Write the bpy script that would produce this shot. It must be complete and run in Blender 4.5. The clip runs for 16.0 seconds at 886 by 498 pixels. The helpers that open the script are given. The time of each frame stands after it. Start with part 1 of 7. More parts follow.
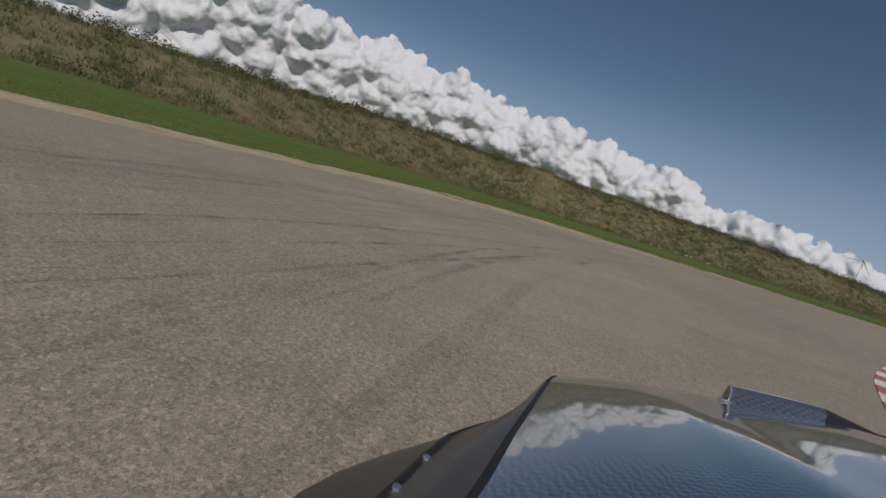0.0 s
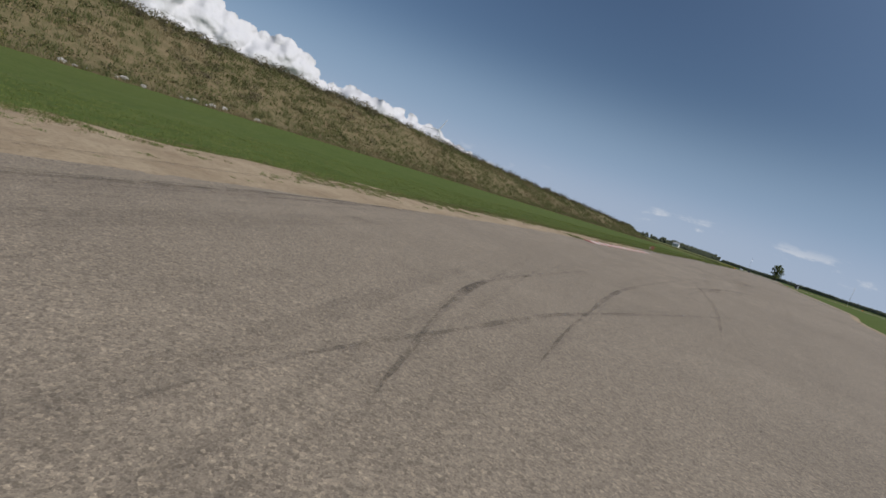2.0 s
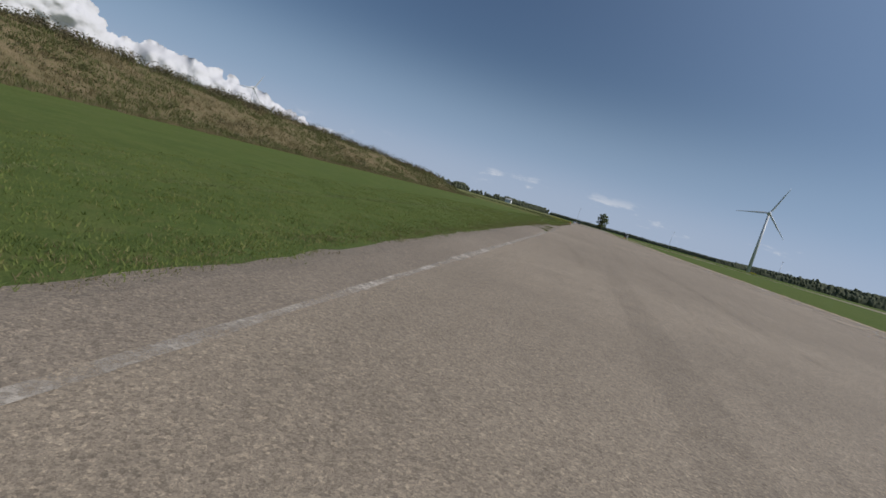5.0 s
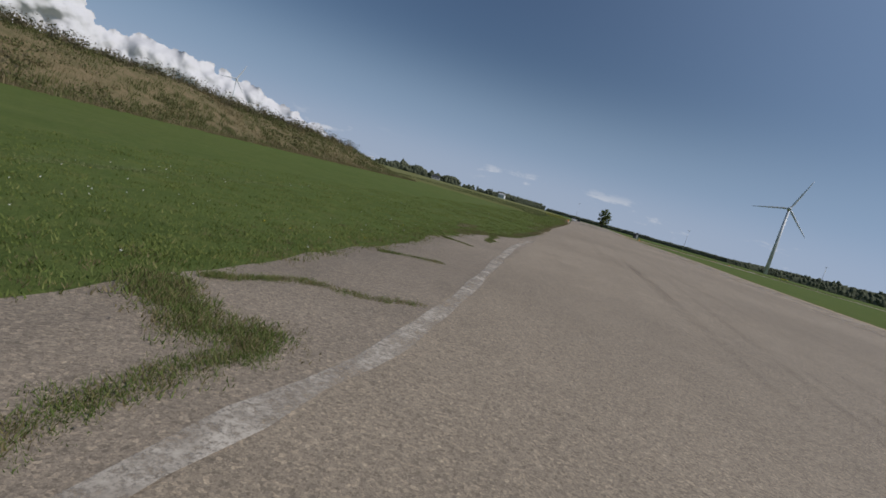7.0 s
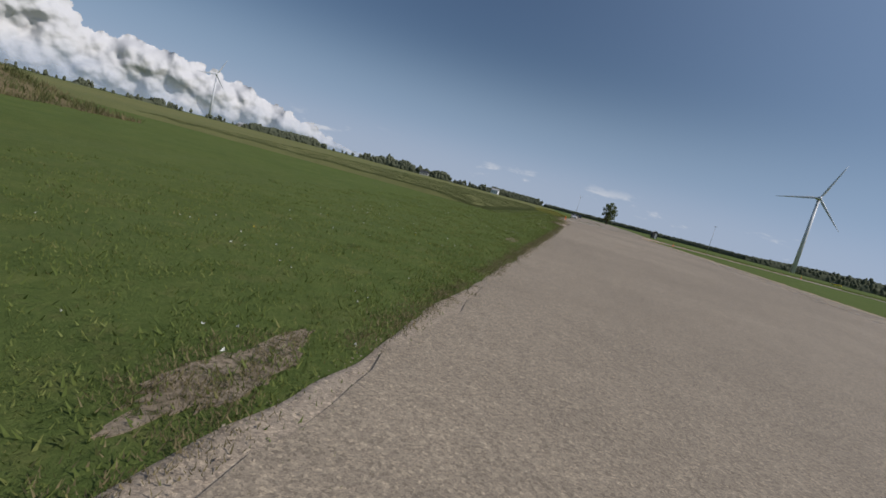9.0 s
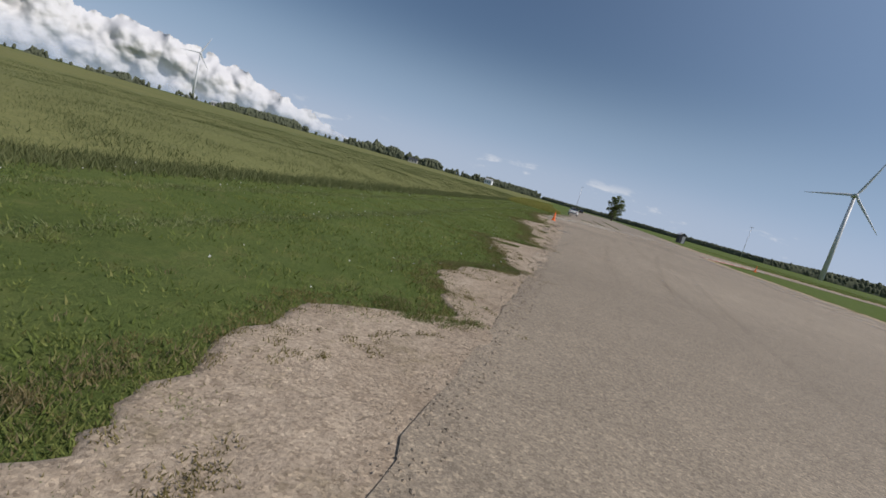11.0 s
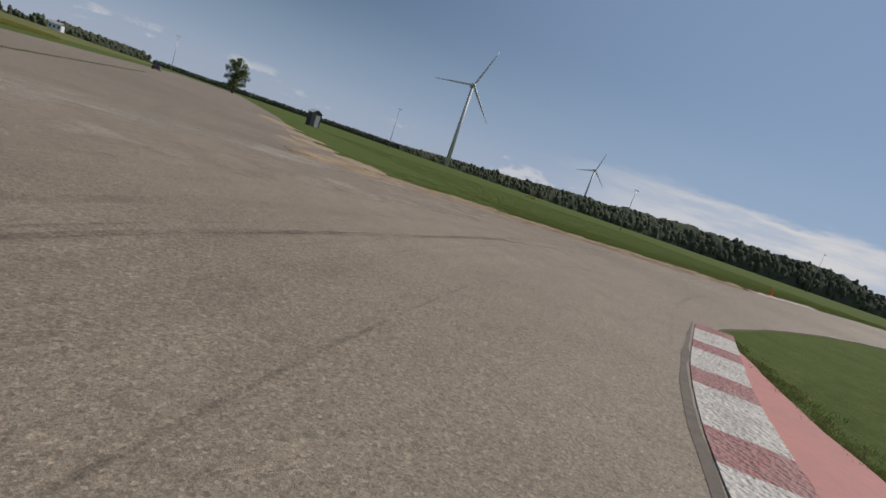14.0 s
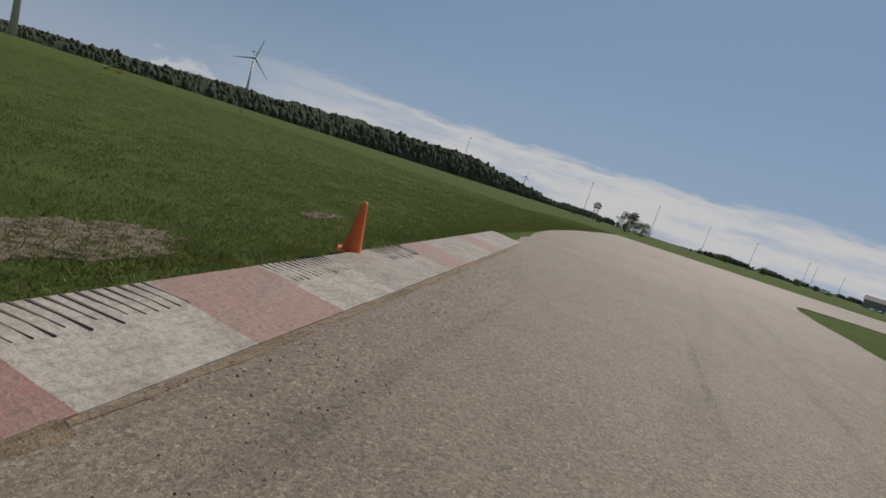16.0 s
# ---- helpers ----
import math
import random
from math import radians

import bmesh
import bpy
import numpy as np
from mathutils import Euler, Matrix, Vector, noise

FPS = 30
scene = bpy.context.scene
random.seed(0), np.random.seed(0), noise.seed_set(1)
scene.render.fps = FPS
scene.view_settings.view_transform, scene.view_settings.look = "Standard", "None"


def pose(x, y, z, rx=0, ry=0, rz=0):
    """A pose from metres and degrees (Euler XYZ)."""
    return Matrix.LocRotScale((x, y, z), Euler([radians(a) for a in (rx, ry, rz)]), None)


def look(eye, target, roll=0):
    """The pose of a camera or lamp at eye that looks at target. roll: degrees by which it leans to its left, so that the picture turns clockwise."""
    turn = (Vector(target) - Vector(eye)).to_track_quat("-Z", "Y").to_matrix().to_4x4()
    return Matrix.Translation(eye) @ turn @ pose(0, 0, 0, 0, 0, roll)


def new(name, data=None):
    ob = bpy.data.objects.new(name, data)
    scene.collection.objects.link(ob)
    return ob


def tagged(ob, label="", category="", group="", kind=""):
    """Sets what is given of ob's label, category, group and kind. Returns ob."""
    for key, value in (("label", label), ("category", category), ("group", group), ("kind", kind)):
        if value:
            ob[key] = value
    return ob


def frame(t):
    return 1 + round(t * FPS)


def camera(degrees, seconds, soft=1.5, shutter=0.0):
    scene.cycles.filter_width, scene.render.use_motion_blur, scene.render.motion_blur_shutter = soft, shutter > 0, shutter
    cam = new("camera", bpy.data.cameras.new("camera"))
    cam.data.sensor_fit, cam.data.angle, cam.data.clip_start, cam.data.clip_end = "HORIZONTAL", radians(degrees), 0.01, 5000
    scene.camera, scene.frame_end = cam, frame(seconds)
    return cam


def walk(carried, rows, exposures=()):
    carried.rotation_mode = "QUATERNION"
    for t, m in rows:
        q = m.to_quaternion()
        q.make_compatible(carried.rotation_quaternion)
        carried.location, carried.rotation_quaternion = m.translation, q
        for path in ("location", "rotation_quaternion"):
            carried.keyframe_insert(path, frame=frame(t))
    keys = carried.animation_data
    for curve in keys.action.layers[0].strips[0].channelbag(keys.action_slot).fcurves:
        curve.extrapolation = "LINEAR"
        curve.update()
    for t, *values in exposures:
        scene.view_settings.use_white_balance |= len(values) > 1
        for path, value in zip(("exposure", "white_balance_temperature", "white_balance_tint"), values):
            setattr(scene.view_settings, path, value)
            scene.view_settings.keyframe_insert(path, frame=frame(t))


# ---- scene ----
from functools import lru_cache

# ---------------------------------------------------------------- camera
# seconds, x, y, z, and the turns about x, y, z in degrees
ROWS = [
    (0, 0.00, 0.00, 1.40, 80.76, -17.89, 76.60),
    (0.5, -9.09, 6.27, 1.40, 80.43, -16.44, 65.77),
    (1, -16.85, 14.43, 1.40, 80.96, -17.41, 52.81),
    (1.5, -23.02, 24.29, 1.40, 82.05, -16.55, 42.29),
    (2, -27.56, 35.46, 1.40, 80.67, -18.28, 33.15),
    (2.5, -30.59, 47.65, 1.40, 81.03, -16.91, 26.25),
    (3, -32.37, 60.53, 1.40, 81.99, -16.52, 20.41),
    (3.5, -33.09, 73.70, 1.40, 81.87, -16.34, 16.46),
    (4, -33.10, 86.79, 1.40, 82.29, -15.98, 14.07),
    (6.5, -32.52, 153.10, 1.40, 82.48, -15.48, 15.23),
    (7, -32.41, 166.76, 1.40, 82.10, -15.75, 14.20),
    (7.5, -32.16, 180.74, 1.40, 82.45, -15.36, 14.14),
    (8, -31.88, 194.98, 1.40, 82.36, -15.75, 13.93),
    (8.5, -31.58, 209.32, 1.40, 82.24, -14.59, 14.02),
    (11, -30.10, 275.61, 1.40, 80.91, -15.75, 14.16),
    (11.5, -29.68, 287.55, 1.40, 80.91, -15.85, 12.88),
    (12, -28.82, 299.15, 1.40, 80.86, -16.27, 9.88),
    (12.5, -27.14, 310.47, 1.40, 80.76, -16.61, 4.39),
    (13, -23.99, 321.26, 1.40, 80.96, -17.63, -5.72),
    (13.5, -18.95, 330.98, 1.40, 80.74, -17.86, -15.40),
    (14, -13.25, 340.05, 1.40, 80.14, -18.96, -26.48),
    (14.5, -5.35, 346.85, 1.40, 80.08, -17.23, -38.20),
    (15, 3.67, 351.69, 1.40, 81.77, -17.71, -49.43),
    (15.5, 13.23, 355.45, 1.40, 81.36, -16.75, -56.75),
    (16, 23.34, 358.00, 1.40, 80.92, -17.51, -63.85)
]
cam = camera(84.0, 16.0, soft=1.6)
walk(cam, [(r[0], pose(*r[1:])) for r in ROWS],
     exposures=[(0.0, -0.42, 6600, 13), (2.0, -0.12, 6500, 12), (3.5, -0.12, 6500, 12), (6.5, -0.20, 6450, 13), (7.5, -0.27, 6475, 13), (8.5, -0.22, 6500, 13), (11.0, 0.04, 6650, 13),
                (12.5, -0.12, 6700, 14), (14.5, -0.32, 6800, 13), (16.0, -0.47, 6850, 12)])

# ---------------------------------------------------------------- world and sun
SUN_AZ, SUN_EL = 98.0, 43.0      # degrees from +y towards +x, and up


def build_world():
    world = bpy.data.worlds.new("world")
    scene.world = world
    world.use_nodes = True
    nt = world.node_tree
    nt.nodes.clear()
    out = nt.nodes.new("ShaderNodeOutputWorld")
    bg = nt.nodes.new("ShaderNodeBackground")
    sky = nt.nodes.new("ShaderNodeTexSky")
    sky.sky_type = "NISHITA"
    sky.sun_disc = False
    sky.sun_elevation, sky.sun_rotation = radians(SUN_EL), radians(SUN_AZ)
    sky.altitude, sky.air_density, sky.dust_density, sky.ozone_density = 0, 1.1, 0.05, 4.5
    bg.inputs["Strength"].default_value = 0.057
    # thin high cloud low over the eastern horizon
    co = nt.nodes.new("ShaderNodeTexCoord")
    sep = nt.nodes.new("ShaderNodeSeparateXYZ")
    nt.links.new(co.outputs["Generated"], sep.inputs[0])

    def math_node(op, a, b=None, c=None):
        n = nt.nodes.new("ShaderNodeMath")
        n.operation = op
        for i, v in enumerate((a, b, c)):
            if v is None:
                continue
            if isinstance(v, (int, float)):
                n.inputs[i].default_value = v
            else:
                nt.links.new(v, n.inputs[i])
        return n.outputs[0]

    def ramp(v, a, b, c, d):
        n = nt.nodes.new("ShaderNodeMapRange")
        n.interpolation_type = "SMOOTHERSTEP"
        for i, q in enumerate((a, b, c, d)):
            n.inputs[i + 1].default_value = q
        nt.links.new(v, n.inputs[0])
        return n.outputs[0]

    x, y, z = sep.outputs
    noise_node = nt.nodes.new("ShaderNodeTexNoise")
    noise_node.inputs["Scale"].default_value = 3.2
    noise_node.inputs["Detail"].default_value = 7
    noise_node.inputs["Roughness"].default_value = 0.6
    mapping = nt.nodes.new("ShaderNodeMapping")
    mapping.inputs["Scale"].default_value = (1.0, 1.6, 9.0)
    mapping.inputs["Rotation"].default_value = (0.0, 0.05, 0.0)
    nt.links.new(co.outputs["Generated"], mapping.inputs[0])
    nt.links.new(mapping.outputs[0], noise_node.inputs["Vector"])
    east = ramp(x, 0.55, 0.9, 0.0, 1.0)
    wobble = math_node("MULTIPLY_ADD", noise_node.outputs["Fac"], 0.09, -0.045)
    zz = math_node("ADD", z, wobble)
    band = math_node("MULTIPLY", ramp(zz, 0.085, 0.105, 1.0, 0.0), ramp(zz, -0.05, 0.05, 0.35, 1.0))
    fleck = ramp(noise_node.outputs["Fac"], 0.3, 0.62, 0.35, 1.0)
    mask = math_node("MULTIPLY", math_node("MULTIPLY", east, band), math_node("MULTIPLY", fleck, 0.75))
    # small far cumulus flecks close over the horizon
    low = nt.nodes.new("ShaderNodeTexNoise")
    low.inputs["Scale"].default_value, low.inputs["Detail"].default_value, low.inputs["Roughness"].default_value = 9.0, 6, 0.62
    low_map = nt.nodes.new("ShaderNodeMapping")
    low_map.inputs["Scale"].default_value = (1.0, 1.0, 3.2)
    nt.links.new(co.outputs["Generated"], low_map.inputs[0])
    nt.links.new(low_map.outputs[0], low.inputs["Vector"])
    puffs = math_node("MULTIPLY", ramp(low.outputs["Fac"], 0.55, 0.68, 0.0, 0.5), math_node("MULTIPLY", ramp(z, 0.004, 0.02, 0.0, 1.0), ramp(z, 0.035, 0.075, 1.0, 0.0)))
    mask = math_node("MAXIMUM", mask, puffs)
    mix = nt.nodes.new("ShaderNodeMix")
    mix.data_type = "RGBA"
    nt.links.new(math_node("MINIMUM", math_node("MULTIPLY", mask, 1.35), 1.0), mix.inputs[0])
    haze = nt.nodes.new("ShaderNodeMix")
    haze.data_type = "RGBA"
    nt.links.new(ramp(z, 0.0, 0.30, 0.92, 0.0), haze.inputs[0])
    nt.links.new(sky.outputs[0], haze.inputs[6])
    haze.inputs[7].default_value = (5.1, 7.1, 10.1, 1)
    pale = nt.nodes.new("ShaderNodeMix")
    pale.data_type = "RGBA"
    nt.links.new(ramp(z, 0.0, 0.13, 0.65, 0.0), pale.inputs[0])
    nt.links.new(haze.outputs[2], pale.inputs[6])
    pale.inputs[7].default_value = (7.4, 8.8, 10.9, 1)
    # the air is brighter round the sun
    glow = nt.nodes.new("ShaderNodeMix")
    glow.data_type = "RGBA"
    dot = nt.nodes.new("ShaderNodeVectorMath")
    dot.operation = "DOT_PRODUCT"
    nt.links.new(co.outputs["Generated"], dot.inputs[0])
    dot.inputs[1].default_value = (math.sin(radians(SUN_AZ)) * math.cos(radians(SUN_EL)), math.cos(radians(SUN_AZ)) * math.cos(radians(SUN_EL)), math.sin(radians(SUN_EL)))
    nt.links.new(ramp(dot.outputs["Value"], -0.2, 1.05, 0.0, 0.55), glow.inputs[0])
    nt.links.new(pale.outputs[2], glow.inputs[6])
    glow.inputs[7].default_value = (6.6, 9.4, 13.8, 1)
    nt.links.new(glow.outputs[2], mix.inputs[6])
    mix.inputs[7].default_value = (12.5, 13.0, 13.6, 1)
    nt.links.new(mix.outputs[2], bg.inputs["Color"])
    nt.links.new(bg.outputs[0], out.inputs[0])


build_world()
sun_data = bpy.data.lights.new("sun", "SUN")
sun_data.energy, sun_data.angle, sun_data.color = 3.9, radians(0.53), (1.0, 0.955, 0.90)
sun = new("sun", sun_data)
_a, _e = radians(SUN_AZ), radians(SUN_EL)
SUN_DIR = Vector((math.sin(_a) * math.cos(_e), math.cos(_a) * math.cos(_e), math.sin(_e)))
sun.matrix_world = look(SUN_DIR * 100, (0, 0, 0))


# ---------------------------------------------------------------- materials
class Nodes:
    """A small writer of node materials."""

    def __init__(self, name):
        self.mat = bpy.data.materials.new(name)
        self.mat.use_nodes = True
        self.nt = self.mat.node_tree
        self.bsdf = self.nt.nodes["Principled BSDF"]
        self.co = None

    def link(self, a, b):
        self.nt.links.new(a, b)

    def coords(self, kind="Object"):
        n = self.nt.nodes.new("ShaderNodeTexCoord")
        return n.outputs[kind]

    def place(self):
        return self.nt.nodes.new("ShaderNodeNewGeometry").outputs["Position"]

    def noise(self, scale, detail=4, rough=0.6, vec=None, stretch=None, kind="fac"):
        n = self.nt.nodes.new("ShaderNodeTexNoise")
        n.inputs["Scale"].default_value, n.inputs["Detail"].default_value, n.inputs["Roughness"].default_value = scale, detail, rough
        v = vec or self.place()
        if stretch:
            m = self.nt.nodes.new("ShaderNodeMapping")
            m.inputs["Scale"].default_value = stretch
            self.link(v, m.inputs[0])
            v = m.outputs[0]
        self.link(v, n.inputs["Vector"])
        return n.outputs["Fac"] if kind == "fac" else n.outputs["Color"]

    def voronoi(self, scale, vec=None, out="Distance", feature="F1"):
        n = self.nt.nodes.new("ShaderNodeTexVoronoi")
        n.feature = feature
        n.inputs["Scale"].default_value = scale
        self.link(vec or self.place(), n.inputs["Vector"])
        return n.outputs[out]

    def ramp(self, fac, stops):
        n = self.nt.nodes.new("ShaderNodeValToRGB")
        el = n.color_ramp.elements
        while len(el) < len(stops):
            el.new(0.5)
        for e, (p, c) in zip(el, stops):
            e.position = p
            e.color = (*c, 1) if len(c) == 3 else c
        self.link(fac, n.inputs[0])
        return n.outputs[0]

    def span(self, v, a, b, c=0.0, d=1.0):
        n = self.nt.nodes.new("ShaderNodeMapRange")
        for i, q in enumerate((a, b, c, d)):
            n.inputs[i + 1].default_value = q
        self.link(v, n.inputs[0])
        return n.outputs[0]

    def mix(self, fac, a, b, blend="MIX"):
        n = self.nt.nodes.new("ShaderNodeMix")
        n.data_type, n.blend_type = "RGBA", blend
        for v, i in ((fac, 0), (a, 6), (b, 7)):
            if isinstance(v, (int, float)):
                n.inputs[i].default_value = v
            elif isinstance(v, tuple):
                n.inputs[i].default_value = (*v, 1)
            else:
                self.link(v, n.inputs[i])
        return n.outputs[2]

    def value(self, op, a, b):
        n = self.nt.nodes.new("ShaderNodeMath")
        n.operation = op
        for i, v in enumerate((a, b)):
            if isinstance(v, (int, float)):
                n.inputs[i].default_value = v
            else:
                self.link(v, n.inputs[i])
        return n.outputs[0]

    def random(self, what="object"):
        if what == "object":
            return self.nt.nodes.new("ShaderNodeObjectInfo").outputs["Random"]
        return self.nt.nodes.new("ShaderNodeNewGeometry").outputs["Random Per Island"]

    def done(self, color=None, rough=0.8, metal=0.0, bump=None, strength=0.4, distance=0.01, coat=0.0, spec=None, alpha=None):
        b = self.bsdf
        if isinstance(color, tuple):
            b.inputs["Base Color"].default_value = (*color, 1)
        elif color is not None:
            self.link(color, b.inputs["Base Color"])
        if isinstance(rough, (int, float)):
            b.inputs["Roughness"].default_value = rough
        else:
            self.link(rough, b.inputs["Roughness"])
        b.inputs["Metallic"].default_value = metal
        b.inputs["Coat Weight"].default_value = coat
        b.inputs["Coat Roughness"].default_value = 0.03
        if spec is not None:
            b.inputs["Specular IOR Level"].default_value = spec
        if bump is not None:
            n = self.nt.nodes.new("ShaderNodeBump")
            n.inputs["Strength"].default_value, n.inputs["Distance"].default_value = strength, distance
            self.link(bump, n.inputs["Height"])
            self.link(n.outputs[0], b.inputs["Normal"])
        if alpha is not None:
            self.link(alpha, b.inputs["Alpha"])
        return self.mat


def plain(name, color, rough=0.6, metal=0.0, vary=0.12, scale=6.0, coat=0.0):
    """Paint, metal or plastic with slight dirt at two scales."""
    m = Nodes(name)
    v = m.coords()
    f = m.value("ADD", m.value("MULTIPLY", m.noise(scale, 5, vec=v), 0.6), m.value("MULTIPLY", m.noise(scale * 9, 3, vec=v), 0.4))
    dark = tuple(c * (1 - vary * 1.6) for c in color)
    light = tuple(min(1, c * (1 + vary)) for c in color)
    col = m.ramp(f, [(0.3, dark), (0.7, light)])
    return m.done(col, m.span(f, 0.3, 0.7, rough * 0.85, min(1, rough * 1.1)), metal, coat=coat)


def asphalt_material(name, pale, dark, film=None):
    m = Nodes(name)
    big = m.noise(0.09, 5, 0.6)
    mid = m.noise(0.9, 5, 0.65)
    fleck = m.noise(3.4, 6, 0.75)
    streak = m.noise(0.22, 5, 0.6, stretch=(4.0, 0.25, 1))
    coarse = m.voronoi(48.0, out="Color")
    clump = m.noise(21.0, 4, 0.75)
    grit = m.voronoi(120.0, out="Color")
    fine = m.noise(130.0, 3, 0.7)
    base = m.ramp(big, [(0.32, dark), (0.66, pale)])
    base = m.mix(m.span(mid, 0.35, 0.7, 0.0, 0.35), base, tuple(c * 0.72 for c in dark))
    base = m.mix(m.span(streak, 0.5, 0.75, 0.0, 0.3), base, tuple(c * 0.8 for c in dark))
    base = m.mix(m.span(fleck, 0.56, 0.74, 0.0, 0.5), base, tuple(c * 0.55 for c in dark))
    base = m.mix(m.span(fleck, 0.46, 0.28, 0.0, 0.4), base, tuple(c * 1.12 for c in pale))
    cs = m.nt.nodes.new("ShaderNodeSeparateColor")
    m.link(coarse, cs.inputs[0])
    sep = m.nt.nodes.new("ShaderNodeSeparateColor")
    m.link(grit, sep.inputs[0])
    chips = m.ramp(cs.outputs[0], [(0.0, (0.60, 0.585, 0.57)), (0.35, (0.94, 0.93, 0.92)), (0.8, (1.04, 1.03, 1.01)), (1.0, (1.50, 1.46, 1.40))])
    stones = m.ramp(sep.outputs[0], [(0.0, (0.60, 0.58, 0.57)), (0.5, (0.97, 0.96, 0.95)), (0.86, (1.05, 1.04, 1.02)), (1.0, (1.42, 1.39, 1.34))])
    base = m.mix(m.span(clump, 0.52, 0.68, 0.0, 0.38), base, tuple(c * 0.6 for c in dark))
    base = m.mix(m.span(clump, 0.46, 0.32, 0.0, 0.32), base, tuple(c * 1.15 for c in pale))
    col = m.mix(0.85, base, chips, "MULTIPLY")
    col = m.mix(0.85, col, stones, "MULTIPLY")
    col = m.mix(m.span(fine, 0.3, 0.75, 0.0, 0.3), col, tuple(c * 0.6 for c in dark))
    h = m.value("ADD", m.value("ADD", m.value("MULTIPLY", sep.outputs[1], 0.5), m.value("MULTIPLY", cs.outputs[1], 0.8)), fine)
    return m.done(col, 0.72, bump=h, strength=0.6, distance=0.008, spec=0.34, alpha=film and m.value("MULTIPLY", m.span(m.noise(0.35, 5, 0.65), 0.42 - 0.2 * (film > 1.2), 0.64, 0.0, min(film, 1.0)), m.span(m.noise(11.0, 5, 0.75), 0.3, 0.6, 0.4, 1.0)))


ASPHALT = asphalt_material("asphalt", (0.383, 0.318, 0.236), (0.278, 0.229, 0.168))
OLD_PAVE = asphalt_material("old_pavement", (0.345, 0.288, 0.218), (0.243, 0.200, 0.150))


DARK_PAVE = asphalt_material("dark_old_runway", (0.345, 0.288, 0.220), (0.245, 0.204, 0.155))


def grass_ground_material():
    m = Nodes("mown_grass")
    a = m.noise(0.035, 5, 0.6)
    b = m.noise(0.5, 5, 0.65)
    c = m.noise(9.0, 4, 0.7)
    d = m.noise(0.16, 4, 0.6, stretch=(2.5, 0.2, 1))
    col = m.ramp(b, [(0.3, (0.074, 0.104, 0.028)), (0.52, (0.098, 0.134, 0.036)), (0.75, (0.132, 0.157, 0.048))])
    col = m.mix(m.span(a, 0.42, 0.7, 0.0, 0.55), col, (0.115, 0.135, 0.042))
    col = m.mix(m.span(d, 0.5, 0.75, 0.0, 0.4), col, (0.115, 0.145, 0.058))
    col = m.mix(m.span(m.noise(1.3, 5, 0.7), 0.56, 0.72, 0.0, 0.5), col, (0.150, 0.125, 0.058))
    col = m.mix(m.span(c, 0.35, 0.7, 0.0, 0.4), col, (0.042, 0.068, 0.018))
    e = m.noise(32.0, 5, 0.8)
    col = m.mix(m.span(e, 0.52, 0.68, 0.0, 0.35), col, (0.045, 0.068, 0.020))
    col = m.mix(m.span(e, 0.46, 0.32, 0.0, 0.55), col, (0.185, 0.215, 0.075))
    g = m.noise(2.6, 5, 0.75)
    col = m.mix(m.span(g, 0.50, 0.66, 0.0, 0.35), col, (0.165, 0.180, 0.058))
    c = m.value("ADD", c, m.value("MULTIPLY", e, 0.6))
    return m.done(col, 0.95, bump=c, strength=0.8, distance=0.05, spec=0.04)


GRASS = grass_ground_material()


def earth_material(name, pale, dark, rutted=False):
    m = Nodes(name)
    a = m.noise(0.8, 6, 0.65)
    b = m.noise(9.0, 6, 0.75)
    c = m.noise(34.0, 5, 0.75)
    v = m.voronoi(7.0)
    col = m.ramp(a, [(0.3, dark), (0.62, pale)])
    col = m.mix(m.span(b, 0.48, 0.68, 0.0, 0.6), col, tuple(q * 0.6 for q in dark))
    col = m.mix(m.span(c, 0.52, 0.66, 0.0, 0.5), col, tuple(q * 0.55 for q in dark))
    col = m.mix(m.span(c, 0.44, 0.30, 0.0, 0.35), col, tuple(min(1, q * 1.2) for q in pale))
    h = m.value("ADD", m.value("ADD", b, m.value("MULTIPLY", c, 0.35)), m.value("MULTIPLY", v, 0.6))
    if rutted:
        # crumb lines and the shadow lines of the ruts, both put into the colour
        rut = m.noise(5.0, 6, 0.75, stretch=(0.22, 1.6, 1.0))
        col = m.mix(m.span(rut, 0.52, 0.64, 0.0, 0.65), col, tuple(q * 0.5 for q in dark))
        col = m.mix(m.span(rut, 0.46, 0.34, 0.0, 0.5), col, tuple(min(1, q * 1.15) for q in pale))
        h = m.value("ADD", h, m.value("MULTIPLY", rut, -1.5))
    return m.done(col, 0.95, bump=h, strength=0.8, distance=0.04, spec=0.1)


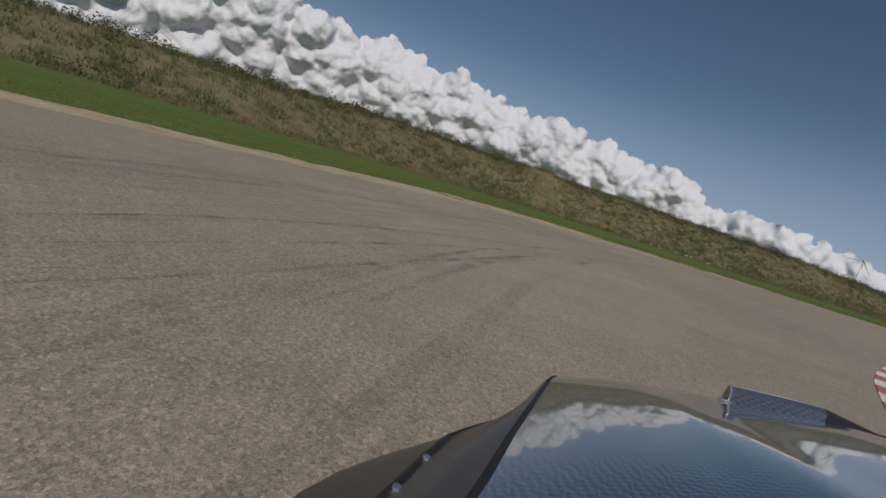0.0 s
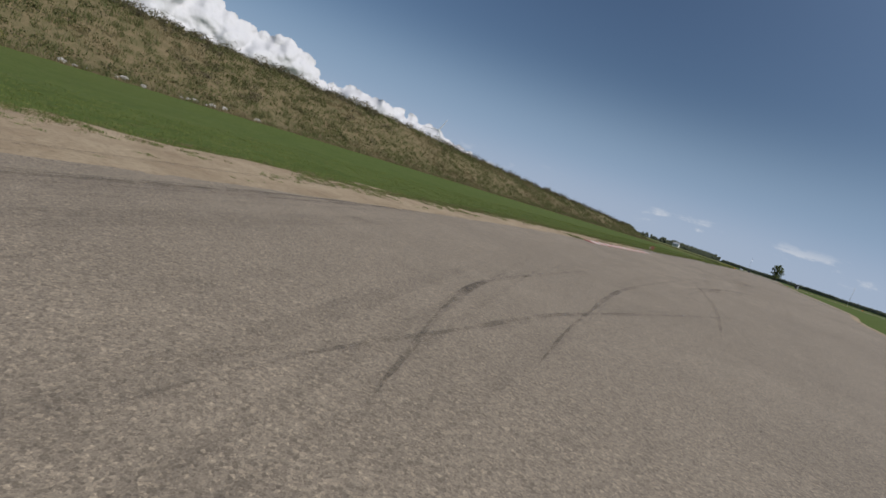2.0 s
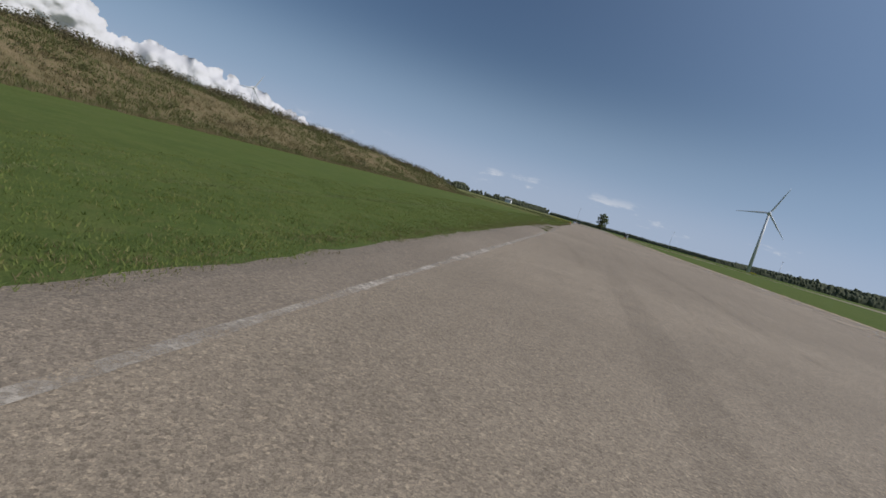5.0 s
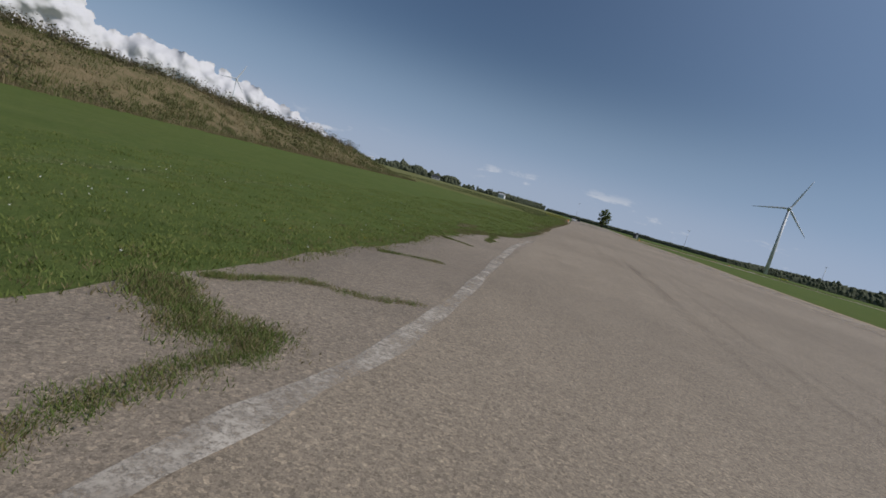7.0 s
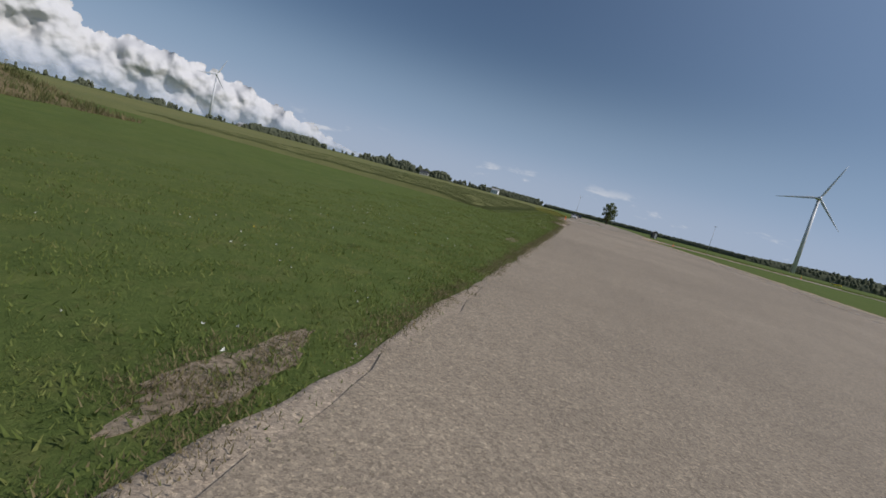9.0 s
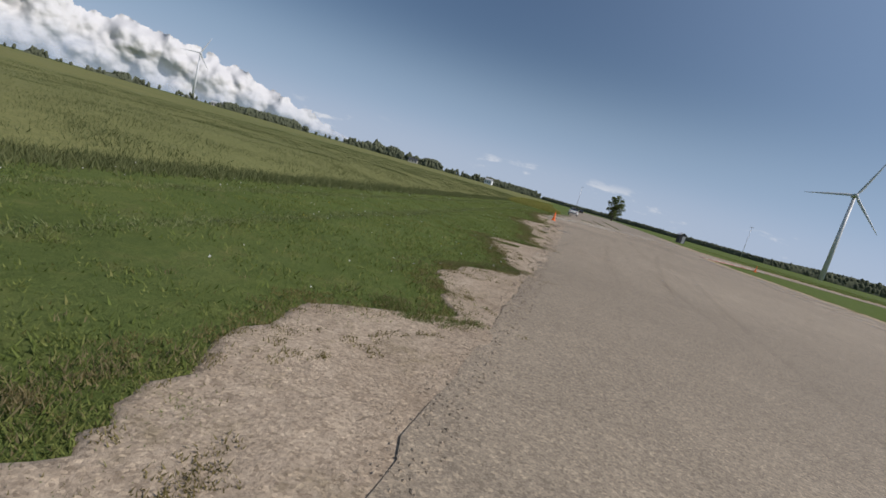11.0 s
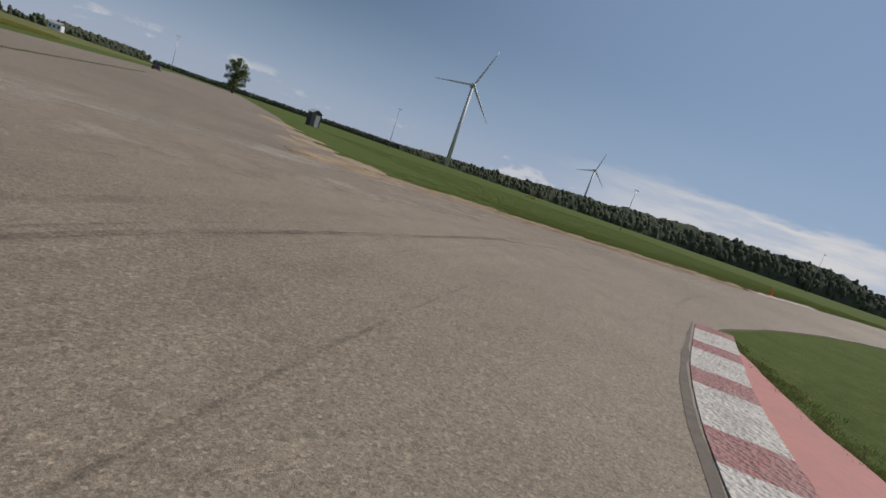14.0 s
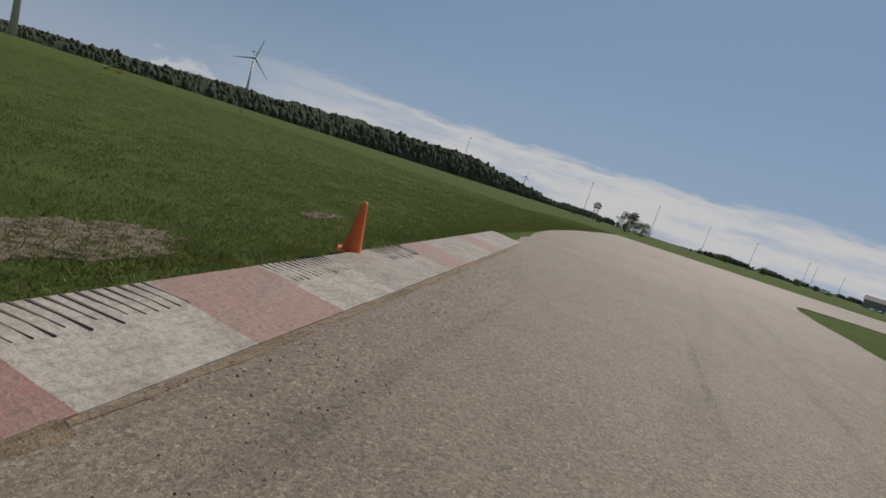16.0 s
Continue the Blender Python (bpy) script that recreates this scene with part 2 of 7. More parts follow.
def broken_material(name, pale, dark, cell):
    """Weathered concrete, broken by a net of cracks with soil in them."""
    m = Nodes(name)
    co = m.coords()
    warp = m.nt.nodes.new("ShaderNodeTexNoise")
    warp.inputs["Scale"].default_value, warp.inputs["Detail"].default_value = 3.0, 5
    m.link(co, warp.inputs["Vector"])
    shift = m.nt.nodes.new("ShaderNodeVectorMath")
    shift.operation = "MULTIPLY_ADD"
    m.link(warp.outputs["Color"], shift.inputs[0])
    shift.inputs[1].default_value = (0.9, 0.9, 0.0)
    m.link(co, shift.inputs[2])
    net = m.nt.nodes.new("ShaderNodeTexVoronoi")
    net.feature = "DISTANCE_TO_EDGE"
    net.inputs["Scale"].default_value = cell
    m.link(shift.outputs[0], net.inputs["Vector"])
    gap = m.span(net.outputs["Distance"], 0.0, 0.032, 1.0, 0.0)
    gap = m.value("MULTIPLY", gap, m.span(m.noise(1.3, 4, 0.6), 0.5, 0.66, 0.0, 1.0))
    a, b, c = m.noise(1.1, 6, 0.7), m.noise(10.0, 6, 0.75), m.noise(60.0, 4, 0.7)
    col = m.ramp(a, [(0.3, dark), (0.6, pale)])
    col = m.mix(m.span(b, 0.45, 0.7, 0.0, 0.6), col, tuple(q * 0.6 for q in dark))
    col = m.mix(m.span(c, 0.35, 0.7, 0.0, 0.35), col, tuple(q * 0.5 for q in dark))
    col = m.mix(m.value("MULTIPLY", gap, 0.4), col, (0.12, 0.096, 0.066))
    moss = m.noise(1.7, 6, 0.75)
    col = m.mix(m.span(moss, 0.55, 0.68, 0.0, 0.55), col, (0.185, 0.150, 0.088))
    peb = m.nt.nodes.new("ShaderNodeSeparateColor")
    m.link(m.voronoi(55.0, out="Color"), peb.inputs[0])
    col = m.mix(0.9, col, m.ramp(peb.outputs[0], [(0.0, (0.66, 0.63, 0.60)), (0.45, (0.97, 0.96, 0.95)), (0.8, (1.05, 1.03, 1.0)), (1.0, (1.35, 1.32, 1.27))]), "MULTIPLY")
    h = m.value("ADD", m.value("MULTIPLY", b, 0.8), m.value("MULTIPLY", c, 0.35))
    h = m.value("ADD", m.value("ADD", h, m.value("MULTIPLY", peb.outputs[1], 0.3)), m.value("MULTIPLY", gap, -0.45))
    return m.done(col, 0.95, bump=h, strength=0.75, distance=0.028, spec=0.15)


BROKEN = broken_material("broken_concrete", (0.475, 0.388, 0.293), (0.320, 0.252, 0.183), 1.9)
CRUMBLE = broken_material("crumbled_concrete", (0.52, 0.43, 0.33), (0.33, 0.265, 0.195), 6.0)
SAND = earth_material("sandy_soil", (0.45, 0.355, 0.235), (0.295, 0.218, 0.138))
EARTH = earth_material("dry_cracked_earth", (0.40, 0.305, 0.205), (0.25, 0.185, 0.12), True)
HILL = earth_material("dry_hillside", (0.195, 0.150, 0.085), (0.105, 0.098, 0.045))


def leaf_material(name, stops, sheer=0.35, glow=(0.14, 0.17, 0.04)):
    m = Nodes(name)
    r = m.random("island")
    p = m.noise(0.25, 4, 0.6)
    f = m.value("ADD", m.value("MULTIPLY", r, 0.65), m.value("MULTIPLY", p, 0.35))
    col = m.ramp(f, stops)
    mat = m.done(col, 0.8, spec=0.2)
    thin = m.nt.nodes.new("ShaderNodeBsdfTranslucent")
    both = m.nt.nodes.new("ShaderNodeMixShader")
    out = m.nt.nodes["Material Output"]
    m.link(m.mix(0.5, col, glow), thin.inputs["Color"])
    both.inputs[0].default_value = sheer
    m.link(m.bsdf.outputs[0], both.inputs[1])
    m.link(thin.outputs[0], both.inputs[2])
    m.link(both.outputs[0], out.inputs["Surface"])
    return mat


BLADE = leaf_material("grass_blade", [(0.15, (0.103, 0.138, 0.034)), (0.45, (0.144, 0.184, 0.046)), (0.7, (0.186, 0.210, 0.062)), (0.88, (0.27, 0.23, 0.10))])
WEED = leaf_material("weed_leaf", [(0.15, (0.088, 0.126, 0.034)), (0.45, (0.132, 0.182, 0.048)), (0.7, (0.178, 0.212, 0.067)), (0.88, (0.29, 0.24, 0.11))])
SHRUB = leaf_material("hill_shrub", [(0.15, (0.075, 0.085, 0.033)), (0.4, (0.11, 0.115, 0.046)), (0.6, (0.155, 0.142, 0.064)), (0.85, (0.23, 0.185, 0.095))])
DARK_SHRUB = leaf_material("dark_hill_shrub", [(0.15, (0.068, 0.062, 0.036)), (0.4, (0.098, 0.085, 0.050)), (0.6, (0.132, 0.108, 0.068)), (0.85, (0.18, 0.145, 0.09))])
CLOVER = leaf_material("clover_leaf", [(0.15, (0.125, 0.150, 0.040)), (0.5, (0.175, 0.208, 0.055)), (0.85, (0.235, 0.252, 0.082))])
MOSS = leaf_material("brown_moss", [(0.15, (0.135, 0.105, 0.045)), (0.5, (0.19, 0.155, 0.06)), (0.85, (0.24, 0.205, 0.085))])
CLIPPINGS = leaf_material("pale_clippings", [(0.15, (0.13, 0.17, 0.06)), (0.5, (0.18, 0.21, 0.085)), (0.85, (0.26, 0.27, 0.13))])
PETAL = plain("white_petal", (0.6, 0.6, 0.55), 0.8)
GOLD = plain("yellow_petal", (0.55, 0.42, 0.04), 0.8)
YELLOW_WEED = leaf_material("yellow_weed", [(0.15, (0.17, 0.18, 0.048)), (0.5, (0.27, 0.255, 0.068)), (0.85, (0.41, 0.355, 0.095))])
HILL_GRASS = leaf_material("hill_grass", [(0.15, (0.085, 0.10, 0.036)), (0.5, (0.125, 0.135, 0.052)), (0.85, (0.20, 0.18, 0.08))])
STRAW = leaf_material("dry_straw", [(0.15, (0.14, 0.115, 0.06)), (0.5, (0.20, 0.165, 0.085)), (0.85, (0.28, 0.225, 0.12))])
CROP = leaf_material("crop_leaf", [(0.15, (0.105, 0.122, 0.052)), (0.5, (0.125, 0.140, 0.058)), (0.85, (0.155, 0.162, 0.070))])
wd = Nodes("far_woods")
WOODS = wd.done(wd.mix(wd.span(wd.noise(0.9, 4, 0.7), 0.4, 0.7, 0.0, 0.5), wd.ramp(wd.noise(0.08, 5, 0.65), [(0.3, (0.076, 0.086, 0.057)), (0.5, (0.093, 0.103, 0.066)), (0.7, (0.112, 0.120, 0.076))]), (0.060, 0.067, 0.049)), 0.95, bump=wd.noise(0.7, 4, 0.7), strength=0.5, distance=0.3, spec=0.05)
DARK_LEAF = leaf_material("bush_leaf", [(0.2, (0.045, 0.066, 0.026)), (0.5, (0.066, 0.092, 0.036)), (0.8, (0.098, 0.122, 0.048))])
LEAF = leaf_material("tree_leaf", [(0.2, (0.085, 0.110, 0.048)), (0.5, (0.125, 0.155, 0.066)), (0.8, (0.175, 0.20, 0.09))], 0.6, (0.26, 0.30, 0.13))


def kerb_material(name, color, worn, knob=1.6):
    m = Nodes(name)
    a = m.noise(2.2, 5, 0.7)
    b = m.noise(17.0, 4, 0.7)
    w = m.noise(24.0, 4, 0.7, stretch=(0.25, 1.0, 1.0))
    col = m.mix(m.span(a, 0.44, 0.68, 0.0, 0.85), color, worn)
    col = m.mix(m.span(b, 0.52, 0.75, 0.0, 0.45), col, tuple(c * 0.55 for c in worn))
    col = m.mix(m.span(w, 0.5, 0.62, 0.0, 0.4), col, tuple(c * 0.7 for c in worn))
    return m.done(col, 0.75, bump=m.value("ADD", m.value("ADD", w, b), m.value("MULTIPLY", m.voronoi(19.0), knob)), strength=1.0, distance=0.014)


KERB_RED = kerb_material("kerb_red_paint", (0.40, 0.085, 0.075), (0.33, 0.17, 0.14))
KERB_WHITE = kerb_material("kerb_white_paint", (0.70, 0.655, 0.575), (0.48, 0.435, 0.36))
APEX_RED = kerb_material("weathered_red_paint", (0.33, 0.13, 0.115), (0.34, 0.22, 0.185))
APEX_WHITE = kerb_material("weathered_white_paint", (0.57, 0.535, 0.47), (0.40, 0.36, 0.30))
KERB_PALE = kerb_material("faded_white_paint", (0.51, 0.455, 0.375), (0.32, 0.27, 0.21), 0.25)
PINK = plain("faded_red_paint", (0.47, 0.205, 0.172), 0.85, vary=0.14, scale=1.5)
ROSE = kerb_material("worn_rose_paint", (0.37, 0.165, 0.13), (0.33, 0.24, 0.19), 0.25)
KERB_BARE = kerb_material("bare_worn_kerb", (0.41, 0.36, 0.295), (0.28, 0.237, 0.187), 0.25)
ROSE_BARE = kerb_material("almost_bare_rose_kerb", (0.40, 0.245, 0.192), (0.34, 0.262, 0.207), 0.25)
GROOVE = plain("dirt_in_grooves", (0.15, 0.124, 0.095), 0.95, vary=0.3)
LINE = kerb_material("worn_white_line", (0.56, 0.52, 0.46), (0.36, 0.325, 0.28))
CONE = plain("orange_plastic", (0.85, 0.16, 0.025), 0.5)
STEEL_WHITE = plain("white_tower_paint", (0.56, 0.575, 0.59), 0.45, vary=0.04, scale=0.1)
MAST = plain("galvanised_steel", (0.42, 0.43, 0.44), 0.5, 0.6)
DARK_WOOD = plain("dark_boards", (0.035, 0.035, 0.04), 0.7)
ROOF_PALE = plain("pale_roof", (0.68, 0.69, 0.70), 0.5)
BARK = plain("bark", (0.09, 0.07, 0.05), 0.9, scale=3.0, vary=0.3)
CAR_WHITE = plain("white_car_paint", (0.78, 0.78, 0.77), 0.25, vary=0.03, coat=0.6)
CAR_DARK = plain("dark_car_paint", (0.02, 0.021, 0.024), 0.3, vary=0.1, coat=0.5)
CAR_YELLOW = plain("yellow_car_paint", (0.72, 0.55, 0.03), 0.3, vary=0.05, coat=0.5)
TYRE = plain("tyre_rubber", (0.018, 0.018, 0.018), 0.85)
RIM = plain("alloy_rim", (0.45, 0.45, 0.46), 0.35, 0.8)
GLASS_DARK = plain("dark_window_glass", (0.015, 0.018, 0.022), 0.06, vary=0.05)
TAIL = plain("red_lamp", (0.35, 0.01, 0.012), 0.25)
HEAD = plain("clear_lamp", (0.6, 0.62, 0.64), 0.15)
WALL_GREY = plain("grey_cladding", (0.32, 0.33, 0.34), 0.7)
cl = Nodes("cloud")
cl_z = cl.nt.nodes.new("ShaderNodeSeparateXYZ")
cl.link(cl.place(), cl_z.inputs[0])
# haze over the cloud bases is imitated by alpha that fades downwards
cl_haze_fade = cl.span(cl.value("ADD", cl_z.outputs[2], cl.value("MULTIPLY", cl.noise(0.004, 5, 0.6), 260.0)), 90.0, 330.0, 0.15, 1.0)
CLOUD = cl.done((0.55, 0.548, 0.547), 1.0, spec=0.0, alpha=cl_haze_fade)


def rubber_material(name, most):
    m = Nodes(name)
    a = m.noise(1.4, 5, 0.7)
    b = m.noise(30.0, 3, 0.7)
    f = m.value("MULTIPLY", m.span(a, 0.35, 0.72, 0.0, most), m.span(b, 0.3, 0.6, 0.45, 1.0))
    return m.done((0.05, 0.045, 0.042), 0.9, alpha=f, spec=0.2)


RUBBER = rubber_material("tyre_rubber_marks", 0.10)
FAINT_RUBBER = rubber_material("faint_rubber_marks", 0.17)
FRESH_RUBBER = rubber_material("fresh_rubber_marks", 0.38)
BROAD_RUBBER = rubber_material("broad_rubber_bands", 0.11)


# ---------------------------------------------------------------- mesh helpers
def mesh_of(name, verts, faces, mat, smooth=False):
    me = bpy.data.meshes.new(name)
    me.from_pydata([tuple(v) for v in verts], [], faces)
    me.materials.append(mat)
    if smooth:
        me.polygons.foreach_set("use_smooth", [True] * len(me.polygons))
    me.update()
    return me


def part(name, bm, mat, parent=None, label="", smooth=False):
    """Link a bmesh as one mesh object, under a thing or a part."""
    me = bpy.data.meshes.new(name)
    bm.to_mesh(me)
    bm.free()
    me.materials.append(mat)
    if smooth:
        me.polygons.foreach_set("use_smooth", [True] * len(me.polygons))
    ob = new(name, me)
    if parent is not None:
        ob.parent = parent
    if label:
        tagged(ob, label)
    return ob


def empty(name, m, label, category, group="", kind=""):
    ob = new(name)
    ob.matrix_world = m
    return tagged(ob, label, category, group, kind)


def box(bm, c, s, m=None, bevel=0.0):
    r = bmesh.ops.create_cube(bm, size=1.0)
    vs = r["verts"]
    bmesh.ops.transform(bm, matrix=(m or Matrix()) @ Matrix.Translation(c) @ Matrix.Diagonal((*s, 1)), verts=vs)
    if bevel:
        es = list({e for v in vs for e in v.link_edges})
        bmesh.ops.bevel(bm, geom=es, offset=bevel, segments=2, affect="EDGES", profile=0.6)
    return bm


def tube(bm, a, b, r0, r1, n=10, caps=True):
    a, b = Vector(a), Vector(b)
    d = b - a
    m = Matrix.Translation((a + b) / 2) @ d.to_track_quat("Z", "Y").to_matrix().to_4x4()
    bmesh.ops.create_cone(bm, cap_ends=caps, segments=n, radius1=r0, radius2=r1, depth=d.length, matrix=m)
    return bm


def smooth_line(pts, step):
    """Points along a Catmull-Rom line through pts, about step apart."""
    pts = [Vector((*p, 0)) if len(p) == 2 else Vector(p) for p in pts]
    out = []
    for i in range(len(pts) - 1):
        p0, p1, p2, p3 = pts[max(i - 1, 0)], pts[i], pts[i + 1], pts[min(i + 2, len(pts) - 1)]
        n = max(1, int((p2 - p1).length / step))
        for k in range(n):
            t = k / n
            out.append(0.5 * (2 * p1 + (p2 - p0) * t + (2 * p0 - 5 * p1 + 4 * p2 - p3) * t * t + (3 * p1 - p0 - 3 * p2 + p3) * t ** 3))
    out.append(pts[-1])
    return out


def ragged(line, amount, scale=0.6, seed=0.0):
    """Push the points of a line sideways by noise."""
    out = []
    for i, p in enumerate(line):
        d = (line[min(i + 1, len(line) - 1)] - line[max(i - 1, 0)]).normalized()
        n = Vector((-d.y, d.x, 0))
        k = noise.noise(Vector((p.x * scale, p.y * scale, seed))) + 0.5 * noise.noise(Vector((p.x * scale * 3.3, p.y * scale * 3.3, seed + 7)))
        out.append(p + n * k * amount)
    return out


def sheet(name, outline, z, mat, thick=0.0):
    """A flat sheet with that outline, turned up; with thickness it gets an edge downwards."""
    bm = bmesh.new()
    vs = [bm.verts.new((p.x, p.y, z)) for p in outline]
    es = [bm.edges.new((vs[i], vs[(i + 1) % len(vs)])) for i in range(len(vs))]
    bmesh.ops.triangle_fill(bm, edges=es, use_beauty=True, normal=(0, 0, 1))
    if thick:
        low = [bm.verts.new((p.x, p.y, z - thick)) for p in outline]
        for i in range(len(vs)):
            j = (i + 1) % len(vs)
            bm.faces.new((vs[i], low[i], low[j], vs[j]))
    bmesh.ops.recalc_face_normals(bm, faces=bm.faces)
    if sum(f.normal.z * f.calc_area() for f in bm.faces) < 0:
        bmesh.ops.reverse_faces(bm, faces=bm.faces)
    return part(name, bm, mat)


def ribbon(name, line, width, z, mat, wob=0.0, parent=None, taper=True):
    """A thin strip along a line."""
    bm = bmesh.new()
    prev = None
    n = len(line)
    for i, p in enumerate(line):
        d = (line[min(i + 1, n - 1)] - line[max(i - 1, 0)]).normalized()
        s = Vector((-d.y, d.x, 0))
        w = width * (1 + wob * noise.noise(p * 1.3)) / 2
        if wob and taper:
            w *= min(1.0, 0.15 + 3.0 * min(i, n - 1 - i) / n)
        a, b = bm.verts.new((*(p + s * w).xy, z)), bm.verts.new((*(p - s * w).xy, z))
        if prev:
            bm.faces.new((prev[0], prev[1], b, a))
        prev = (a, b)
    return part(name, bm, mat, parent)


# ---------------------------------------------------------------- plan
# the paved track: its left edge from the first corner to the last, its right edge back again
LEFT = [(14, -30), (3, -18), (-6, -11), (-11.3, -6.8), (-19.8, 1.3), (-26, 8), (-30, 15), (-32.6, 25), (-34.6, 37), (-35.8, 50), (-36.25, 60), (-35.95, 65), (-35.5, 71), (-35.4, 88),
        (-35.0, 115), (-34.0, 150), (-33.5, 170), (-33.15, 197), (-32.95, 203), (-32.8, 213), (-31.3, 250), (-30.5, 278), (-30.1, 290), (-29.7, 309), (-30.8, 316), (-31.2, 324), (-30.0, 333), (-27.2, 343), (-24.4, 349.5),
        (-20.0, 354.8), (-13.5, 358.0), (-7.5, 358.5), (-3, 359.3), (5, 359.0), (14, 358.6), (24, 359.9), (38, 362.2), (55, 364.5), (86, 366), (110, 366)]
RIGHT = [(110, 330), (110, 200), (80, 200), (71, 300), (66.5, 338), (63.5, 347.5), (58, 350.4), (41, 351.2), (25, 350.4), (12, 349.4), (5.6, 348.35), (2.4, 347.6), (0.7, 347.05), (-2.3, 346.2), (-3.8, 345.6), (-6.2, 343.9), (-8.6, 342.1), (-10.8, 339.6), (-12.9, 336.4), (-13.9, 334.4), (-14.4, 331), (-14.2, 325),
         (-12.3, 315), (-11.2, 300), (-10.2, 275), (-10.0, 250), (-11.5, 225), (-11.5, 200), (-11.5, 150), (-13.0, 125), (-16.0, 105), (-17.5, 80), (-18, 55), (-14.5, 36), (-11.4, 24), (-8.2, 15.5), (-4.3, 9.4), (4, 4.5), (18, -6), (30, -20)]


def grid_axis(lo, hi, near_lo, near_hi, fine, n_far):
    mid = np.arange(near_lo, near_hi + fine, fine)
    f = np.geomspace(1, hi - near_hi + 1, n_far)[1:] - 1 + near_hi
    b = near_lo - (np.geomspace(1, near_lo - lo + 1, n_far)[1:] - 1)
    return np.concatenate([b[::-1], mid, f])


def build_ground():
    xs = grid_axis(-4500, 4500, -110, 120, 5.0, 16)
    ys = grid_axis(-4300, 4900, -70, 470, 6.0, 16)
    vs = [(x, y, -0.045) for y in ys for x in xs]
    nx = len(xs)
    fs = [(j * nx + i, j * nx + i + 1, (j + 1) * nx + i + 1, (j + 1) * nx + i) for j in range(len(ys) - 1) for i in range(nx - 1)]
    ob = new("ground", mesh_of("ground", vs, fs, GRASS))
    tagged(ob, "flat airfield ground of mown green grass", "ground", kind="structure")


def build_track():
    left = ragged(ragged(smooth_line(LEFT, 0.3), 0.10, 0.5, 1.0), 0.06, 1.9, 5.0)
    right = ragged(smooth_line(RIGHT, 0.8), 0.15, 0.4, 2.0)
    ob = sheet("road", left + right, 0.0, ASPHALT, 0.05)
    tagged(ob, "worn pale grey asphalt racing track with tyre marks", "race track", kind="structure")
    # the old runway goes on straight where the track turns off
    old = [(-31.0, 334), (-30.4, 342), (-28.6, 356), (-28.4, 372), (-27.6, 400), (-26, 470), (-24, 640)]
    old_r = [(6, 640), (-1, 470), (-3.5, 410), (-5.8, 385), (-6.5, 368), (-6, 361.5), (-12, 356)]
    line = ragged(smooth_line(old, 0.8), 0.35, 0.5, 3.0) + [Vector((*p, 0)) for p in old_r]
    ob = sheet("runway", line, -0.008, DARK_PAVE, 0.03)
    tagged(ob, "cracked dark old runway pavement", "runway", kind="structure")


build_ground()
build_track()


# ---------------------------------------------------------------- hill
HILL_END = 250.0


def hill_profile(y):
    """Foot, height and depth of slope of the embankment at y."""
    foot = -66.5 - 2.5 * math.sin(y * 0.025)
    top = 6.4 if y < 100 else 6.4 - 1.9 * min(1, (y - 100) / 60.0)
    run = 17.0
    if y < 45:
        t = (45 - y) / 60.0
        foot += 34 * t * t if t < 1 else 34 + 40 * (t - 1)
        top *= max(0.45, (17 - foot) / 85.0)
    if y > 180:
        t = (y - 180) / 70.0
        foot += 8 * t
        run -= 8 * t
        top *= 1 - 0.5 * t
    end = min(1.0, max(0.0, (HILL_END - y) / 9.0))
    return foot, top * end ** 0.5 * (1 + 0.08 * noise.noise(Vector((0, y * 0.06, 4)))), run


def hill_height(x, y):
    foot, top, run = hill_profile(y)
    d = foot - x
    s = min(1.0, max(0.0, d / run))
    back = min(1.0, max(0.0, (60 - d) / 20.0))
    return top * (3 * s * s - 2 * s ** 3) * (3 * back * back - 2 * back ** 3)


def build_hill():
    ys = np.arange(-110, HILL_END + 4, 2.0)
    ds = np.concatenate([np.arange(-1, 26, 1.2), np.arange(27, 66, 4)])
    vs, fs = [], []
    for y in ys:
        foot, top, run = hill_profile(y)
        for d in ds:
            x = foot - d
            z = hill_height(x, y)
            z += 0.22 * noise.noise(Vector((x * 0.5, y * 0.5, 0))) * min(1, z) + 0.5 * noise.noise(Vector((x * 0.12, y * 0.12, 3))) * min(1, z / 2)
            vs.append((x, y, z - 0.06))
    n = len(ds)
    fs = [(j * n + i, j * n + i + 1, (j + 1) * n + i + 1, (j + 1) * n + i) for j in range(len(ys) - 1) for i in range(n - 1)]
    ob = new("embankment", mesh_of("embankment", vs, [f[::-1] for f in fs], HILL, True))
    tagged(ob, "long earth embankment with dry brown and olive scrub", "hill", kind="structure")


build_hill()


